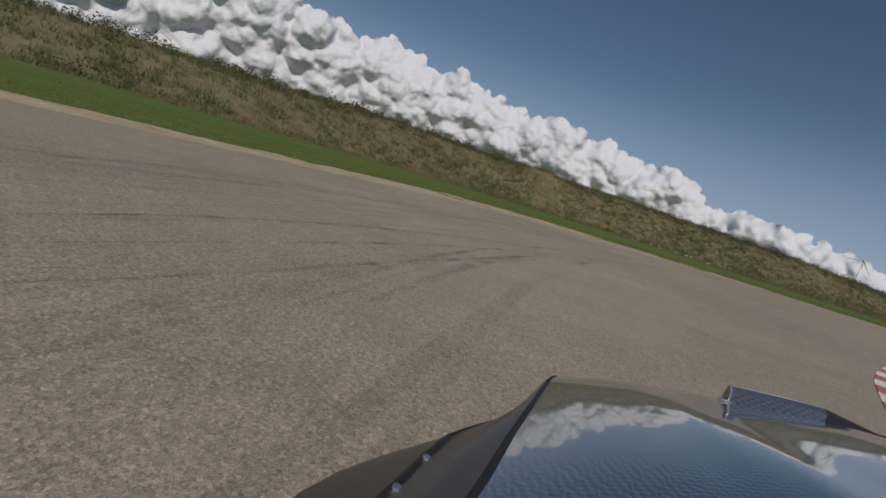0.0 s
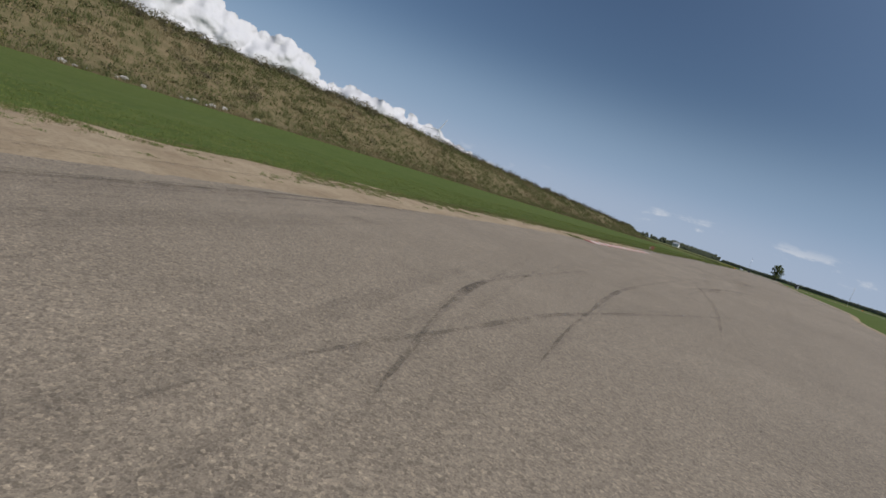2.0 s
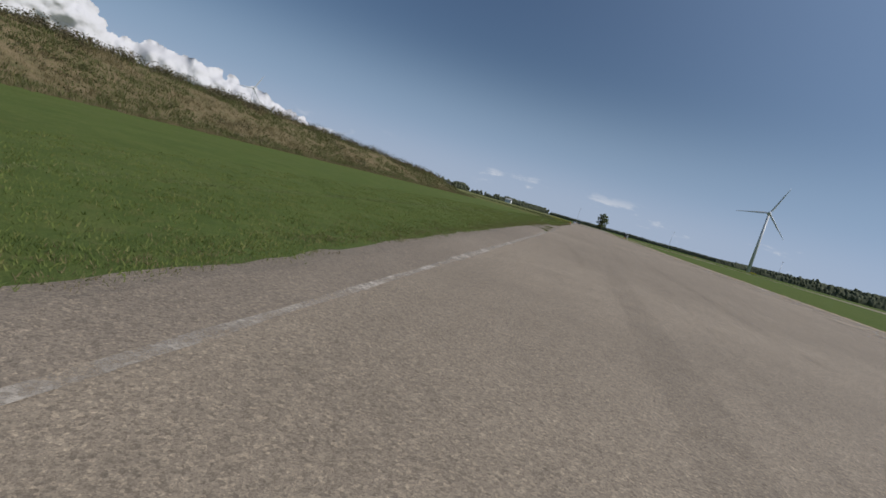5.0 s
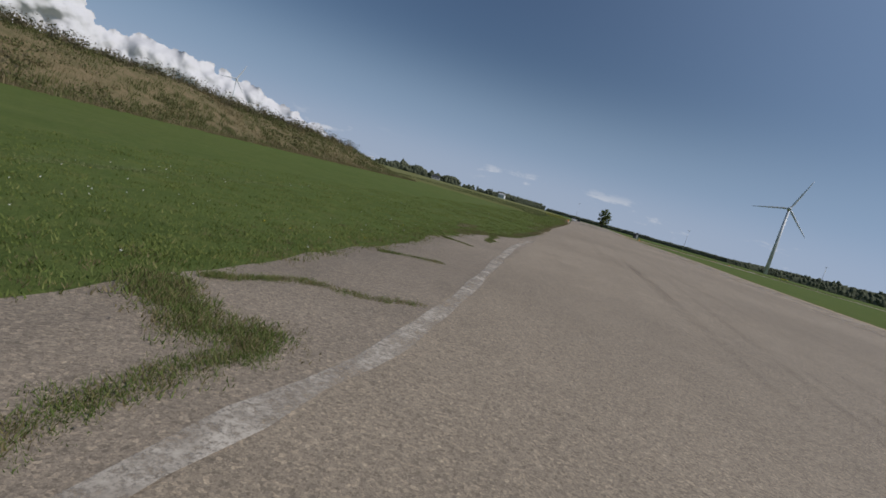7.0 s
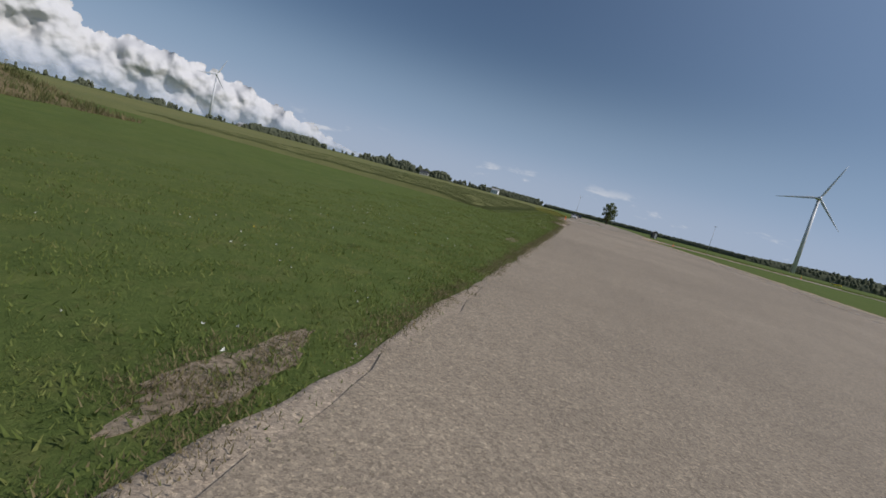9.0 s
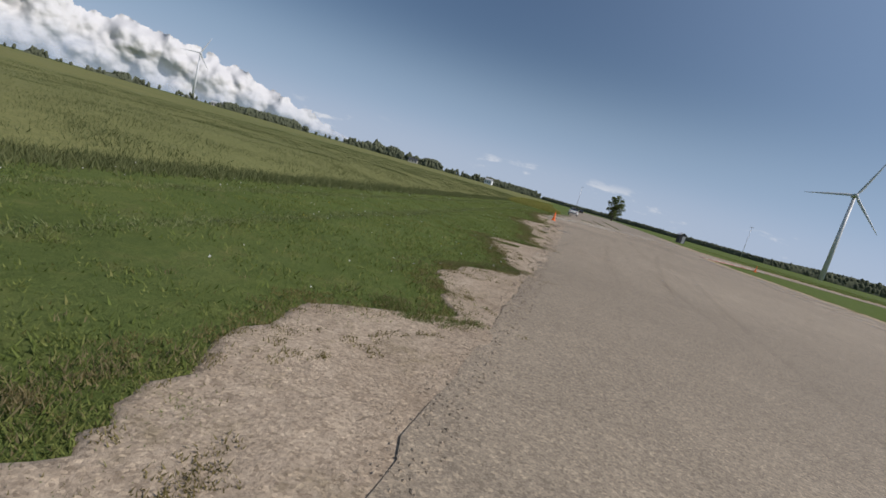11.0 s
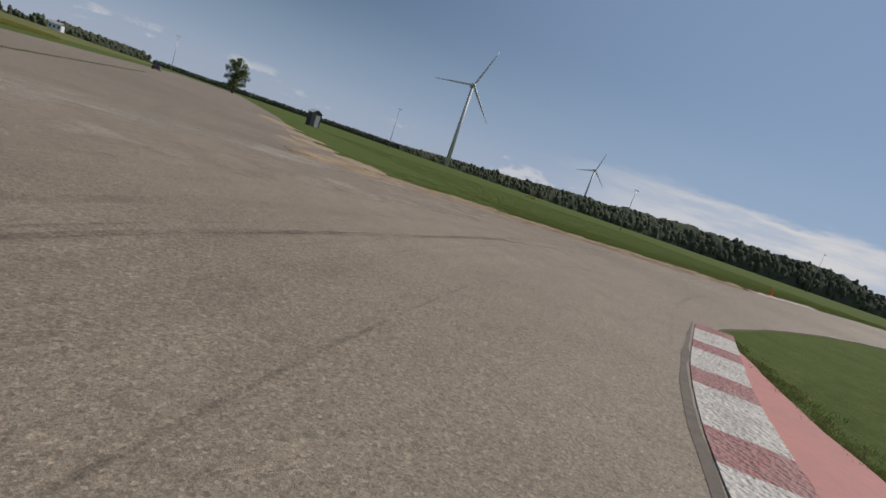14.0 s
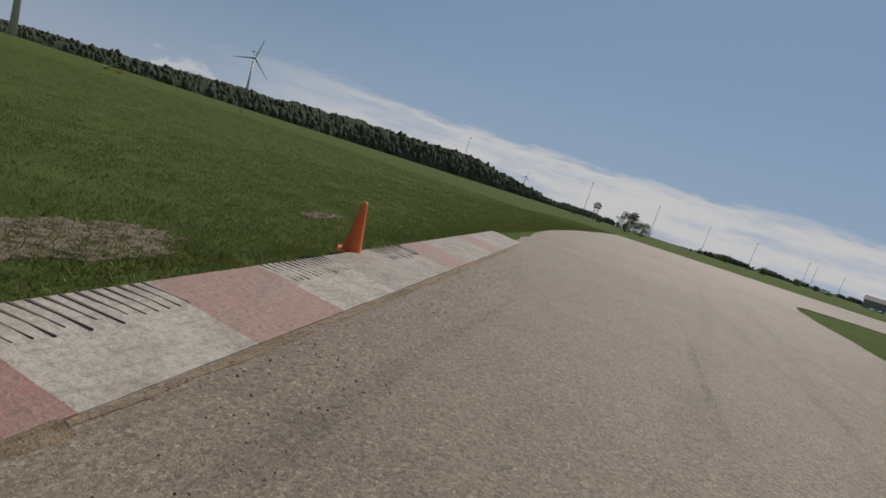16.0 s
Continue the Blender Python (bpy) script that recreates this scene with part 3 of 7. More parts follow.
# ---------------------------------------------------------------- foliage
def tufts(name, places, height, spread, blades, width, mat, label, category, lean=0.5):
    """Blades of grass or leaves: places are rows of x, y, z, scale. One joined object."""
    rng = np.random.default_rng(len(name) * 7 + len(places))
    p = np.asarray(places, float)
    n = len(p) * blades
    base = np.repeat(p, blades, axis=0)
    a = rng.uniform(0, 2 * np.pi, n)
    r = spread * np.sqrt(rng.uniform(0, 1, n)) * base[:, 3]
    root = base[:, :3] + np.stack([r * np.cos(a), r * np.sin(a), 0 * a], 1)
    h = height * base[:, 3] * rng.uniform(0.45, 1.15, n)
    b = rng.uniform(0, 2 * np.pi, n)
    w = width * base[:, 3] * rng.uniform(0.6, 1.4, n)
    side = np.stack([np.cos(b), np.sin(b), 0 * b], 1) * w[:, None] / 2
    c = rng.uniform(0, 2 * np.pi, n)
    tip = root + np.stack([np.cos(c) * h * lean * rng.uniform(0.1, 1, n), np.sin(c) * h * lean * rng.uniform(0.1, 1, n), h], 1)
    vs = np.stack([root - side, root + side, tip], 1).reshape(-1, 3)
    me = bpy.data.meshes.new(name)
    me.vertices.add(3 * n)
    me.vertices.foreach_set("co", vs.astype(np.float32).ravel())
    me.loops.add(3 * n)
    me.loops.foreach_set("vertex_index", np.arange(3 * n, dtype=np.int32))
    me.polygons.add(n)
    me.polygons.foreach_set("loop_start", np.arange(0, 3 * n, 3, dtype=np.int32))
    me.materials.append(mat)
    me.update(calc_edges=True)
    return tagged(new(name, me), label, category, kind="stuff")


def leaf_cloud(blobs, per, size, rng):
    """Small leaf triangles and quads through the outer part of each blob (x, y, z, rx, rz)."""
    b = np.repeat(np.asarray(blobs, float), per, axis=0)
    n = len(b)
    d = rng.normal(size=(n, 3))
    d /= np.linalg.norm(d, axis=1)[:, None]
    rad = rng.uniform(0.55, 1.08, n)
    c = b[:, :3] + d * rad[:, None] * np.stack([b[:, 3], b[:, 3], b[:, 4]], 1)
    u = rng.normal(size=(n, 3))
    u -= (u * d).sum(1)[:, None] * d * 0.6
    u /= np.linalg.norm(u, axis=1)[:, None]
    v = np.cross(u, d + 0.4 * rng.normal(size=(n, 3)))
    v /= np.linalg.norm(v, axis=1)[:, None]
    s = size * rng.uniform(0.5, 1.4, n)[:, None]
    return np.stack([c - u * s, c + v * s * 0.6, c + u * s, c - v * s * 0.6], 1)


def quads_object(name, quads, mat):
    n = len(quads)
    me = bpy.data.meshes.new(name)
    me.vertices.add(4 * n)
    me.vertices.foreach_set("co", quads.astype(np.float32).ravel())
    me.loops.add(4 * n)
    me.loops.foreach_set("vertex_index", np.arange(4 * n, dtype=np.int32))
    me.polygons.add(n)
    me.polygons.foreach_set("loop_start", np.arange(0, 4 * n, 4, dtype=np.int32))
    me.materials.append(mat)
    me.update(calc_edges=True)
    return new(name, me)


def build_scrub():
    rng = np.random.default_rng(5)
    blobs, grass, straw = [], [], []
    for _ in range(1900):
        y = rng.uniform(-95, HILL_END)
        foot, top, run = hill_profile(y)
        x = foot - rng.uniform(1.0, 22)
        if noise.noise(Vector((x * 0.07, y * 0.045, 2))) < 0.02 and rng.uniform() < 0.88:
            continue
        k = rng.uniform(0.4, 1.15)
        blobs.append((x, y, hill_height(x, y) + 0.1 * k, k * 1.5, k * 0.6))
    for _ in range(24000):
        y = rng.uniform(-95, HILL_END)
        foot, top, run = hill_profile(y)
        x = foot - rng.uniform(-0.3, 21)
        z = hill_height(x, y) - 0.08
        (straw if noise.noise(Vector((x * 0.12, y * 0.12, 7))) > 0.15 else grass).append((x, y, z, rng.uniform(0.6, 1.3)))
    for _ in range(2500):
        y = rng.uniform(-95, HILL_END)
        foot, top, run = hill_profile(y)
        straw.append((foot + rng.normal(0.2, 0.5), y, -0.08, rng.uniform(0.5, 1.0)))
    dark = []
    for _ in range(1300):
        y = rng.uniform(-95, HILL_END - 8)
        foot, top, run = hill_profile(y)
        ridge = rng.uniform() < 0.55
        x = foot - (run * rng.uniform(0.82, 1.05) if ridge else rng.uniform(2, 20))
        if noise.noise(Vector((x * 0.05, y * 0.05, 12))) < (-0.25 if ridge else 0.1):
            continue
        k = rng.uniform(0.4, 1.2) * (1.15 if ridge else 1.0)
        dark.append((x, y, hill_height(x, y) + (0.25 if ridge else 0.1) * k, k * (1.0 if ridge else 1.6), k * (0.85 if ridge else 0.6)))
    ob = quads_object("dark_scrub", leaf_cloud(dark, 130, 0.10, rng), DARK_SHRUB)
    tagged(ob, "darker brown-green bushes on the embankment and its ridge", "scrub", kind="stuff")
    ob = quads_object("scrub", leaf_cloud(blobs, 100, 0.10, rng), SHRUB)
    tagged(ob, "dense brown and olive shrubs on the embankment", "scrub", kind="stuff")
    tufts("hill_grass", grass, 0.5, 0.35, 11, 0.06, HILL_GRASS, "rough olive grass on the embankment", "grass", 0.8)
    crest = []
    for _ in range(2600):
        y = rng.uniform(-95, HILL_END - 6)
        foot, top, run = hill_profile(y)
        x = foot - run * rng.uniform(0.9, 1.12)
        if noise.noise(Vector((x * 0.3, y * 0.3, 19))) > -0.05:
            crest.append((x, y, hill_height(x, y) - 0.1, rng.uniform(0.4, 1.2)))
    tufts("crest_weeds", crest, 0.75, 0.3, 8, 0.045, DARK_SHRUB, "tall dead weeds along the ridge of the embankment", "weeds", 0.45)
    bush = []
    for k in range(7):
        y = 46.5 + rng.uniform(-0.7, 0.7)
        foot, top, run = hill_profile(y)
        x = foot - 1.6 + rng.uniform(-0.5, 0.5)
        bush.append((x, y, hill_height(x, y) + 0.35, 0.5, 0.4))
    ob = quads_object("flowering_bush", leaf_cloud(bush, 150, 0.07, rng), YELLOW_WEED)
    tagged(ob, "small yellow flowering bush at the foot of the embankment", "bush")
    tufts("dry_grass", straw, 0.5, 0.35, 11, 0.05, STRAW, "dry straw-coloured grass on the embankment", "grass", 0.8)


build_scrub()


def build_woods():
    """Far belts of woods: one lumpy leafy skin a belt, with single crowns standing out of its top."""
    rng = np.random.default_rng(11)
    vs, fs, count = [], [], 0
    ico = bmesh.new()
    bmesh.ops.create_icosphere(ico, subdivisions=2, radius=1.0)
    iv = np.array([v.co[:] for v in ico.verts])
    it = [[v.index for v in f.verts] for f in ico.faces]
    ico.free()

    def swell(p, gap):
        """How full the belt stands at p: 1 where it is closed, down to 0.06 in its gaps."""
        if gap < -1:
            return 1.0
        g = noise.noise(Vector((p.x * 0.012, p.y * 0.012, 9))) + 0.7 * noise.noise(Vector((p.x * 0.045, p.y * 0.045, 19)))
        return min(1.0, max(0.06, 0.4 + 1.5 * (g - gap)))

    def belt(a, b, h, depth, step, gap=-9.0, h1=None):
        nonlocal count
        a, b = Vector(a), Vector(b)
        h1 = h1 or h
        length = (b - a).length
        side = Vector((-(b - a).y, (b - a).x)).normalized()
        if side.dot((a + b) / 2 - Vector((-20, 300))) < 0:
            side = -side
        n = int(length / (h * 0.13))
        prof = [(0.0, 0.0), (0.03, 0.2), (0.09, 0.36), (0.17, 0.5), (0.27, 0.64), (0.4, 0.76), (0.55, 0.87), (0.75, 0.95), (1.0, 1.0), (1.4, 0.95)]
        start = count
        for i in range(n + 1):
            p = a + (b - a) * (i / n)
            hl = h + (h1 - h) * i / n
            low = swell(p, gap)
            hh = hl * low * (1 + 0.13 * noise.noise(Vector((p.x * 0.02, p.y * 0.02, 1))) + 0.16 * noise.noise(Vector((p.x * 0.5 / hl, p.y * 0.5 / hl, 2)) * 4))
            for o, z in prof:
                k = Vector((p.x, p.y, z * hh)) * (5.5 / hl)
                bump = 0.07 * noise.noise(k) + 0.05 * noise.noise(k * 2.3)
                q = p + side * (o - bump * 1.4) * hl
                vs.append((q.x, q.y, hh * z * (1 + bump * 0.9) - 0.2))
            count += len(prof)
        m_ = len(prof)
        for i in range(n):
            for k in range(m_ - 1):
                q = start + i * m_ + k
                fs.append((q, q + m_, q + m_ + 1, q + 1))
        for i in range(int(length / step * 4.0)):
            p = a + (b - a) * rng.uniform()
            f = (p - a).length / length
            hl = h + (h1 - h) * f
            low = swell(p, gap)
            if rng.uniform() > low * 1.6:
                continue
            r = min(hl * 0.2, 4.6) * rng.uniform(0.5, 1.0)
            up = rng.uniform(0.25, 0.97) * (0.55 + 0.45 * low)
            out = hl * (float(np.interp(up, [0.2, 0.64, 0.87, 1.0], [0.02, 0.25, 0.5, 0.9])) + rng.uniform(-0.05, 0.1))
            c = np.array((p.x + side.x * out, p.y + side.y * out, hl * up - 0.6 * r))
            lump = 1 + 0.62 * (rng.uniform(size=(len(iv), 1)) - 0.5)
            vs.extend((iv * lump * (r, r, r * rng.uniform(1.0, 1.9)) + c).tolist())
            fs.extend([tuple(q + count for q in t) for t in it])
            count += len(iv)

    belt((150, 760), (205, 760), 5, 40, 3.0, h1=8)
    belt((200, 760), (330, 760), 8, 40, 3.5, h1=15)
    belt((330, 760), (572, 760), 15, 40, 3.5, h1=28)
    belt((548, 764), (800, 668), 28, 40, 4.0, h1=40)
    belt((785, 672), (985, 598), 40, 40, 4.0, h1=16)
    belt((975, 602), (1120, 548), 13, 40, 4.0, h1=9)
    belt((900, 640), (1300, 480), 14, 20, 4.0, -0.2)
    belt((152, 760), (-60, 960), 5, 20, 3.0)
    belt((-60, 960), (-300, 920), 8, 40, 3.2, -0.35, h1=15)
    belt((-300, 920), (-560, 780), 12, 30, 3.5, -0.1, h1=9)
    belt((-560, 780), (-640, 640), 10, 30, 5.0, 0.0)
    belt((-600, 560), (-640, 470), 17, 30, 4.0, -0.9, h1=21)
    belt((600, 350), (1000, 50), 7, 20, 9.0, 0.05)
    ob = new("woods", mesh_of("woods", vs, fs, WOODS, True))
    tagged(ob, "far belt of dark green woods on the horizon", "woods", kind="stuff")


build_woods()


# ---------------------------------------------------------------- clouds
def build_clouds():
    """A bank of heaped cumulus far off in the west: the near skin of many overlapping puffs, large, middling and small."""
    rng = np.random.default_rng(21)
    TOP = [(-150, 6.0), (-120, 11.0), (-108, 12.0), (-98, 11.6), (-90, 10.6), (-85, 10.9), (-80, 10.3), (-75, 9.0), (-67, 8.6), (-58, 7.5), (-53, 6.2), (-48, 5.2), (-43, 4.9), (-40, 4.3), (-36, 3.9), (-31, 2.3), (-28, 1.4), (-25, 0.5)]
    az, el = np.array(TOP).T
    da = 0.085
    A = np.arange(-146, -21, da)
    E = np.arange(-0.5, 13.5, da)
    deep = np.full((len(A), len(E)), -9.0)

    def puff(a, e, z, r):
        i0, i1 = np.searchsorted(A, (a - r, a + r))
        j0, j1 = np.searchsorted(E, (e - r, e + r))
        d2 = r * r - (A[i0:i1, None] - a) ** 2 - (E[None, j0:j1] - e) ** 2
        h = np.where(d2 > 0, z + np.sqrt(np.maximum(d2, 0)), -9.0)
        deep[i0:i1, j0:j1] = np.maximum(deep[i0:i1, j0:j1], h)

    def heap(a, e, z, r, level):
        puff(a, e, z, r)
        if level == 0 or r < 0.14:
            return
        for _ in range((0, 5, 8, 9)[level]):
            t = rng.uniform(-0.5, 3.64)
            u = rng.uniform(0.1, 1.0)
            q = r * rng.uniform(0.34, 0.66)
            k = math.sqrt(max(0.0, 1 - u * u)) * 0.8
            heap(a + r * u * math.cos(t), e + r * u * math.sin(t) * 0.9, z + r * k, q, level - 1)

    a = -146.0
    while a < -23:
        top = float(np.interp(a, az, el)) * (0.88 + 0.22 * rng.uniform())
        r = min(0.42 * top, 1.9) * rng.uniform(0.55, 1.0) + 0.12
        heap(a, top - r * 1.1, rng.uniform(-1.2, 0.3), r, 2)
        e = top - r * 1.6
        while e > 0.2:
            q = r * rng.uniform(0.8, 1.2)
            heap(a + rng.uniform(-0.6, 0.6) * r, e, 0.4 + rng.uniform(-0.8, 0.6), q, 2 if rng.uniform() < 0.5 else 1)
            e -= q * 0.9
        a += r * rng.uniform(0.55, 1.0)
    ok = deep > -8
    for _ in range(9):
        w = ok.astype(float)
        v = np.where(ok, deep, 0.0)
        pv, pw = np.pad(v, 1), np.pad(w, 1)
        tv = sum(pv[1 + i:pv.shape[0] - 1 + i, 1 + j:pv.shape[1] - 1 + j] for i in (-1, 0, 1) for j in (-1, 0, 1))
        tw = sum(pw[1 + i:pw.shape[0] - 1 + i, 1 + j:pw.shape[1] - 1 + j] for i in (-1, 0, 1) for j in (-1, 0, 1))
        deep = np.where(ok, tv / np.maximum(tw, 1), -9.0)
    D = 4250.0
    for i in range(len(A)):
        for j in range(0, len(E)):
            if deep[i, j] > -8:
                p = Vector((A[i], E[j], deep[i, j]))
                deep[i, j] += 0.12 * noise.noise(p * 1.7) + 0.035 * noise.noise(p * 4.0)
    ra, re = np.radians(A)[:, None], np.radians(E)[None, :]
    d = D - deep * 95.0
    xyz = np.stack([d * np.sin(ra), d * np.cos(ra) + 150, d * np.tan(re)], -1).reshape(-1, 3)
    ok = deep > -8
    n = len(E)
    q = ok[:-1, :-1] & ok[1:, :-1] & ok[:-1, 1:] & ok[1:, 1:]
    i, j = np.nonzero(q)
    k = i * n + j
    faces = np.stack([k, k + 1, k + n + 1, k + n], 1)
    used, inv = np.unique(faces, return_inverse=True)
    me = mesh_of("cloud_bank", xyz[used], inv.reshape(-1, 4).tolist(), CLOUD, True)
    tagged(new("cloud_bank", me), "bank of white heaped cumulus clouds low in the sky", "clouds", kind="stuff")


build_clouds()


# ---------------------------------------------------------------- wind turbines
def turbine(x, y, hub, blade, yaw, turn, label):
    root = empty("wind_turbine", pose(x, y, 0, 0, 0, yaw), label, "wind turbine", "wind turbines")
    k = hub / 75.0
    part("tower", tube(bmesh.new(), (0, 0, -0.1), (0, 0, hub - 1.2 * k), 2.1 * k, 1.25 * k, 20), STEEL_WHITE, root, smooth=True)
    bm = bmesh.new()
    box(bm, (0, 1.8 * k, hub), (3.2 * k, 9.0 * k, 3.2 * k), bevel=0.7 * k)
    part("nacelle", bm, STEEL_WHITE, root)
    bm = bmesh.new()
    bmesh.ops.create_uvsphere(bm, u_segments=14, v_segments=8, radius=1.7 * k, matrix=Matrix.Translation((0, -3.6 * k, hub)) @ Matrix.Diagonal((1, 1.3, 1, 1)))
    hub_ob = part("hub", bm, STEEL_WHITE, root, smooth=True)
    for i in range(3):
        bm = bmesh.new()
        rings = []
        for s in range(9):
            f = s / 8
            ch = (1.5 if s == 0 else 2.3 * (1 - f) ** 0.8 + 0.3) * k
            th = ch * (0.9 if s == 0 else 0.22)
            tw = radians(18 * (1 - f) ** 2)
            ring = []
            for q in range(8):
                u = q / 8 * 2 * math.pi
                px, py = ch * 0.5 * math.cos(u) + (0 if s == 0 else ch * 0.15), th * 0.5 * math.sin(u)
                ring.append(bm.verts.new((px * math.cos(tw) - py * math.sin(tw), px * math.sin(tw) + py * math.cos(tw), 1.2 * k + f * blade)))
            rings.append(ring)
        for r0, r1 in zip(rings, rings[1:]):
            for q in range(8):
                bm.faces.new((r0[q], r0[(q + 1) % 8], r1[(q + 1) % 8], r1[q]))
        bm.faces.new(rings[-1])
        bmesh.ops.transform(bm, matrix=Matrix.Translation((0, -3.6 * k, hub)) @ Matrix.Rotation(radians(turn + 120 * i), 4, "Y"), verts=bm.verts)
        part("blade", bm, STEEL_WHITE, root, smooth=True)


turbine(160, 682, 63, 29, -15, 20, "tall white three-bladed wind turbine beyond the woods edge")
turbine(420, 808, 54, 24, -20, 14, "white wind turbine half hidden behind the woods")
turbine(1575, 829, 63, 26, -30, 10, "small far white wind turbine on the horizon")
turbine(-842, 1201, 98, 38, 30, 25, "white wind turbine in front of the cumulus bank")


# ---------------------------------------------------------------- kerbs
def kerb(name, line, width, lift, n, mats, label, first=0, ribs=False, share=(1.0, 1.0)):
    """A kerb of n painted blocks along a line, sloping up away from the track to its left."""
    root = empty(name, Matrix(), label, "kerb", "track kerbs")
    total = [0.0]
    for a, b in zip(line, line[1:]):
        total.append(total[-1] + (b - a).length)

    def at(s):
        for i in range(len(line) - 1):
            if s <= total[i + 1] or i == len(line) - 2:
                d = (line[i + 1] - line[i])
                return line[i] + d * ((s - total[i]) / d.length), d.normalized()
    cuts = [0.0]
    for k in range(n):
        cuts.append(cuts[-1] + share[k % 2])
    cuts = [c / cuts[-1] for c in cuts]
    for k in range(n):
        bm = bmesh.new()
        m = 6
        prev = None
        for i in range(m + 1):
            p, d = at(total[-1] * (cuts[k] + (cuts[k + 1] - cuts[k]) * i / m))
            s = Vector((-d.y, d.x, 0))
            ring = []
            for w, z in ((0.0, -0.03), (0.0, 0.012), (0.25, 0.35 * lift), (0.5, 0.65 * lift), (0.75, 0.9 * lift), (1.0, lift), (1.0, -0.04)):
                zz = z + (0.008 * noise.noise(Vector((p.x * 3, p.y * 3, w * 4))) if z > 0 else 0)
                ring.append(bm.verts.new((*(p + s * w * width).xy, zz)))
            if prev:
                for a in range(6):
                    bm.faces.new((prev[a], ring[a], ring[a + 1], prev[a + 1]))
            else:
                bm.faces.new(ring)
            prev = ring
        bm.faces.new(prev[::-1])
        bmesh.ops.recalc_face_normals(bm, faces=bm.faces)
        block = part("kerb_block", bm, mats[(k + first) % len(mats)], root)
        if ribs and k in (1, 3, 5):
            for i in range(13):
                p, d = at(total[-1] * (cuts[k] + (cuts[k + 1] - cuts[k]) * (i + 0.5) / 13))
                s = Vector((-d.y, d.x, 0))
                bm = bmesh.new()
                far = 0.60 + 0.12 * noise.noise(Vector((k, i * 0.9, 3)))
                q = [p + s * width * w + d * o for w, o in ((far, 0.055), (far, 0.060), (0.995, 0.010), (0.995, -0.010))]
                lo = [bm.verts.new((v.x, v.y, z)) for v, z in zip(q, (0.55 * lift, 0.55 * lift, 0.9 * lift, 0.9 * lift))]
                hi = [bm.verts.new((v.x, v.y, z)) for v, z in zip(q, (0.76 * lift + 0.005, 0.76 * lift + 0.005, lift + 0.007, lift + 0.007))]
                bm.faces.new(hi)
                for u in range(4):
                    bm.faces.new((lo[u], lo[(u + 1) % 4], hi[(u + 1) % 4], hi[u]))
                bmesh.ops.recalc_face_normals(bm, faces=bm.faces)
                part("groove", bm, GROOVE, block)


kerb("kerb", [Vector((-35.2, 65.4, 0)), Vector((-34.95, 72, 0)), Vector((-34.47, 82.4, 0))], 0.62, 0.05, 20, (KERB_RED, KERB_WHITE), "red and white painted concrete kerb along the straight")
kerb("kerb", smooth_line([(23.4, 359.67), (25.5, 360.0), (30, 360.7), (38.2, 362.0)], 0.8), 0.95, 0.08, 13, (ROSE, KERB_PALE, ROSE_BARE, KERB_PALE, KERB_BARE, KERB_BARE, ROSE_BARE, KERB_BARE, KERB_BARE, ROSE_BARE, KERB_BARE, KERB_BARE, KERB_BARE), "faded pink and white ribbed kerb at the corner exit", ribs=True)
apex = smooth_line([(-3.4, 346.2), (-4.9, 345.2), (-7.1, 343.72), (-8.5, 342.65), (-9.5, 341.8), (-10.4, 340.9), (-11.5, 339.45), (-12.6, 337.85), (-13.5, 336.5), (-14.6, 334.6)], 0.6)
kerb("kerb", apex, 0.72, 0.05, 15, (APEX_RED, APEX_WHITE), "red and white apex kerb round the inside of the corner", share=(0.72, 1.35))


kerb("kerb", smooth_line([(-10.9, 18.8), (-9.0, 15.0), (-7.4, 12.3), (-6.2, 10.55), (-5.0, 8.9)], 0.5), 0.8, 0.05, 11, (KERB_RED, KERB_WHITE), "red and white kerb inside the first corner")


# ---------------------------------------------------------------- cones
def traffic_cone(m, label):
    root = empty("traffic_cone", m, label, "traffic cone", "orange cones")
    bm = bmesh.new()
    box(bm, (0, 0, 0.018), (0.36, 0.36, 0.036), bevel=0.012)
    part("base", bm, CONE, root)
    bm = bmesh.new()
    rings = []
    for r, z in ((0.13, 0.034), (0.125, 0.06), (0.075, 0.38), (0.03, 0.68), (0.024, 0.70), (0.018, 0.68)):
        rings.append([bm.verts.new((r * math.cos(a * math.pi / 12), r * math.sin(a * math.pi / 12), z)) for a in range(24)])
    for r0, r1 in zip(rings, rings[1:]):
        for i in range(24):
            bm.faces.new((r0[i], r0[(i + 1) % 24], r1[(i + 1) % 24], r1[i]))
    part("cone_body", bm, CONE, root, smooth=True)


traffic_cone(pose(-30.42, 315.65, -0.008, 0, 0, 20), "orange traffic cone on the cracked edge of the pavement")
traffic_cone(pose(28.6, 361.5, 0.03, 1, -2, 35), "worn orange traffic cone behind the faded kerb")
traffic_cone(pose(-6.1, 341.55, -0.045, 4, 3, 10), "orange traffic cone in the grass inside the apex kerb")


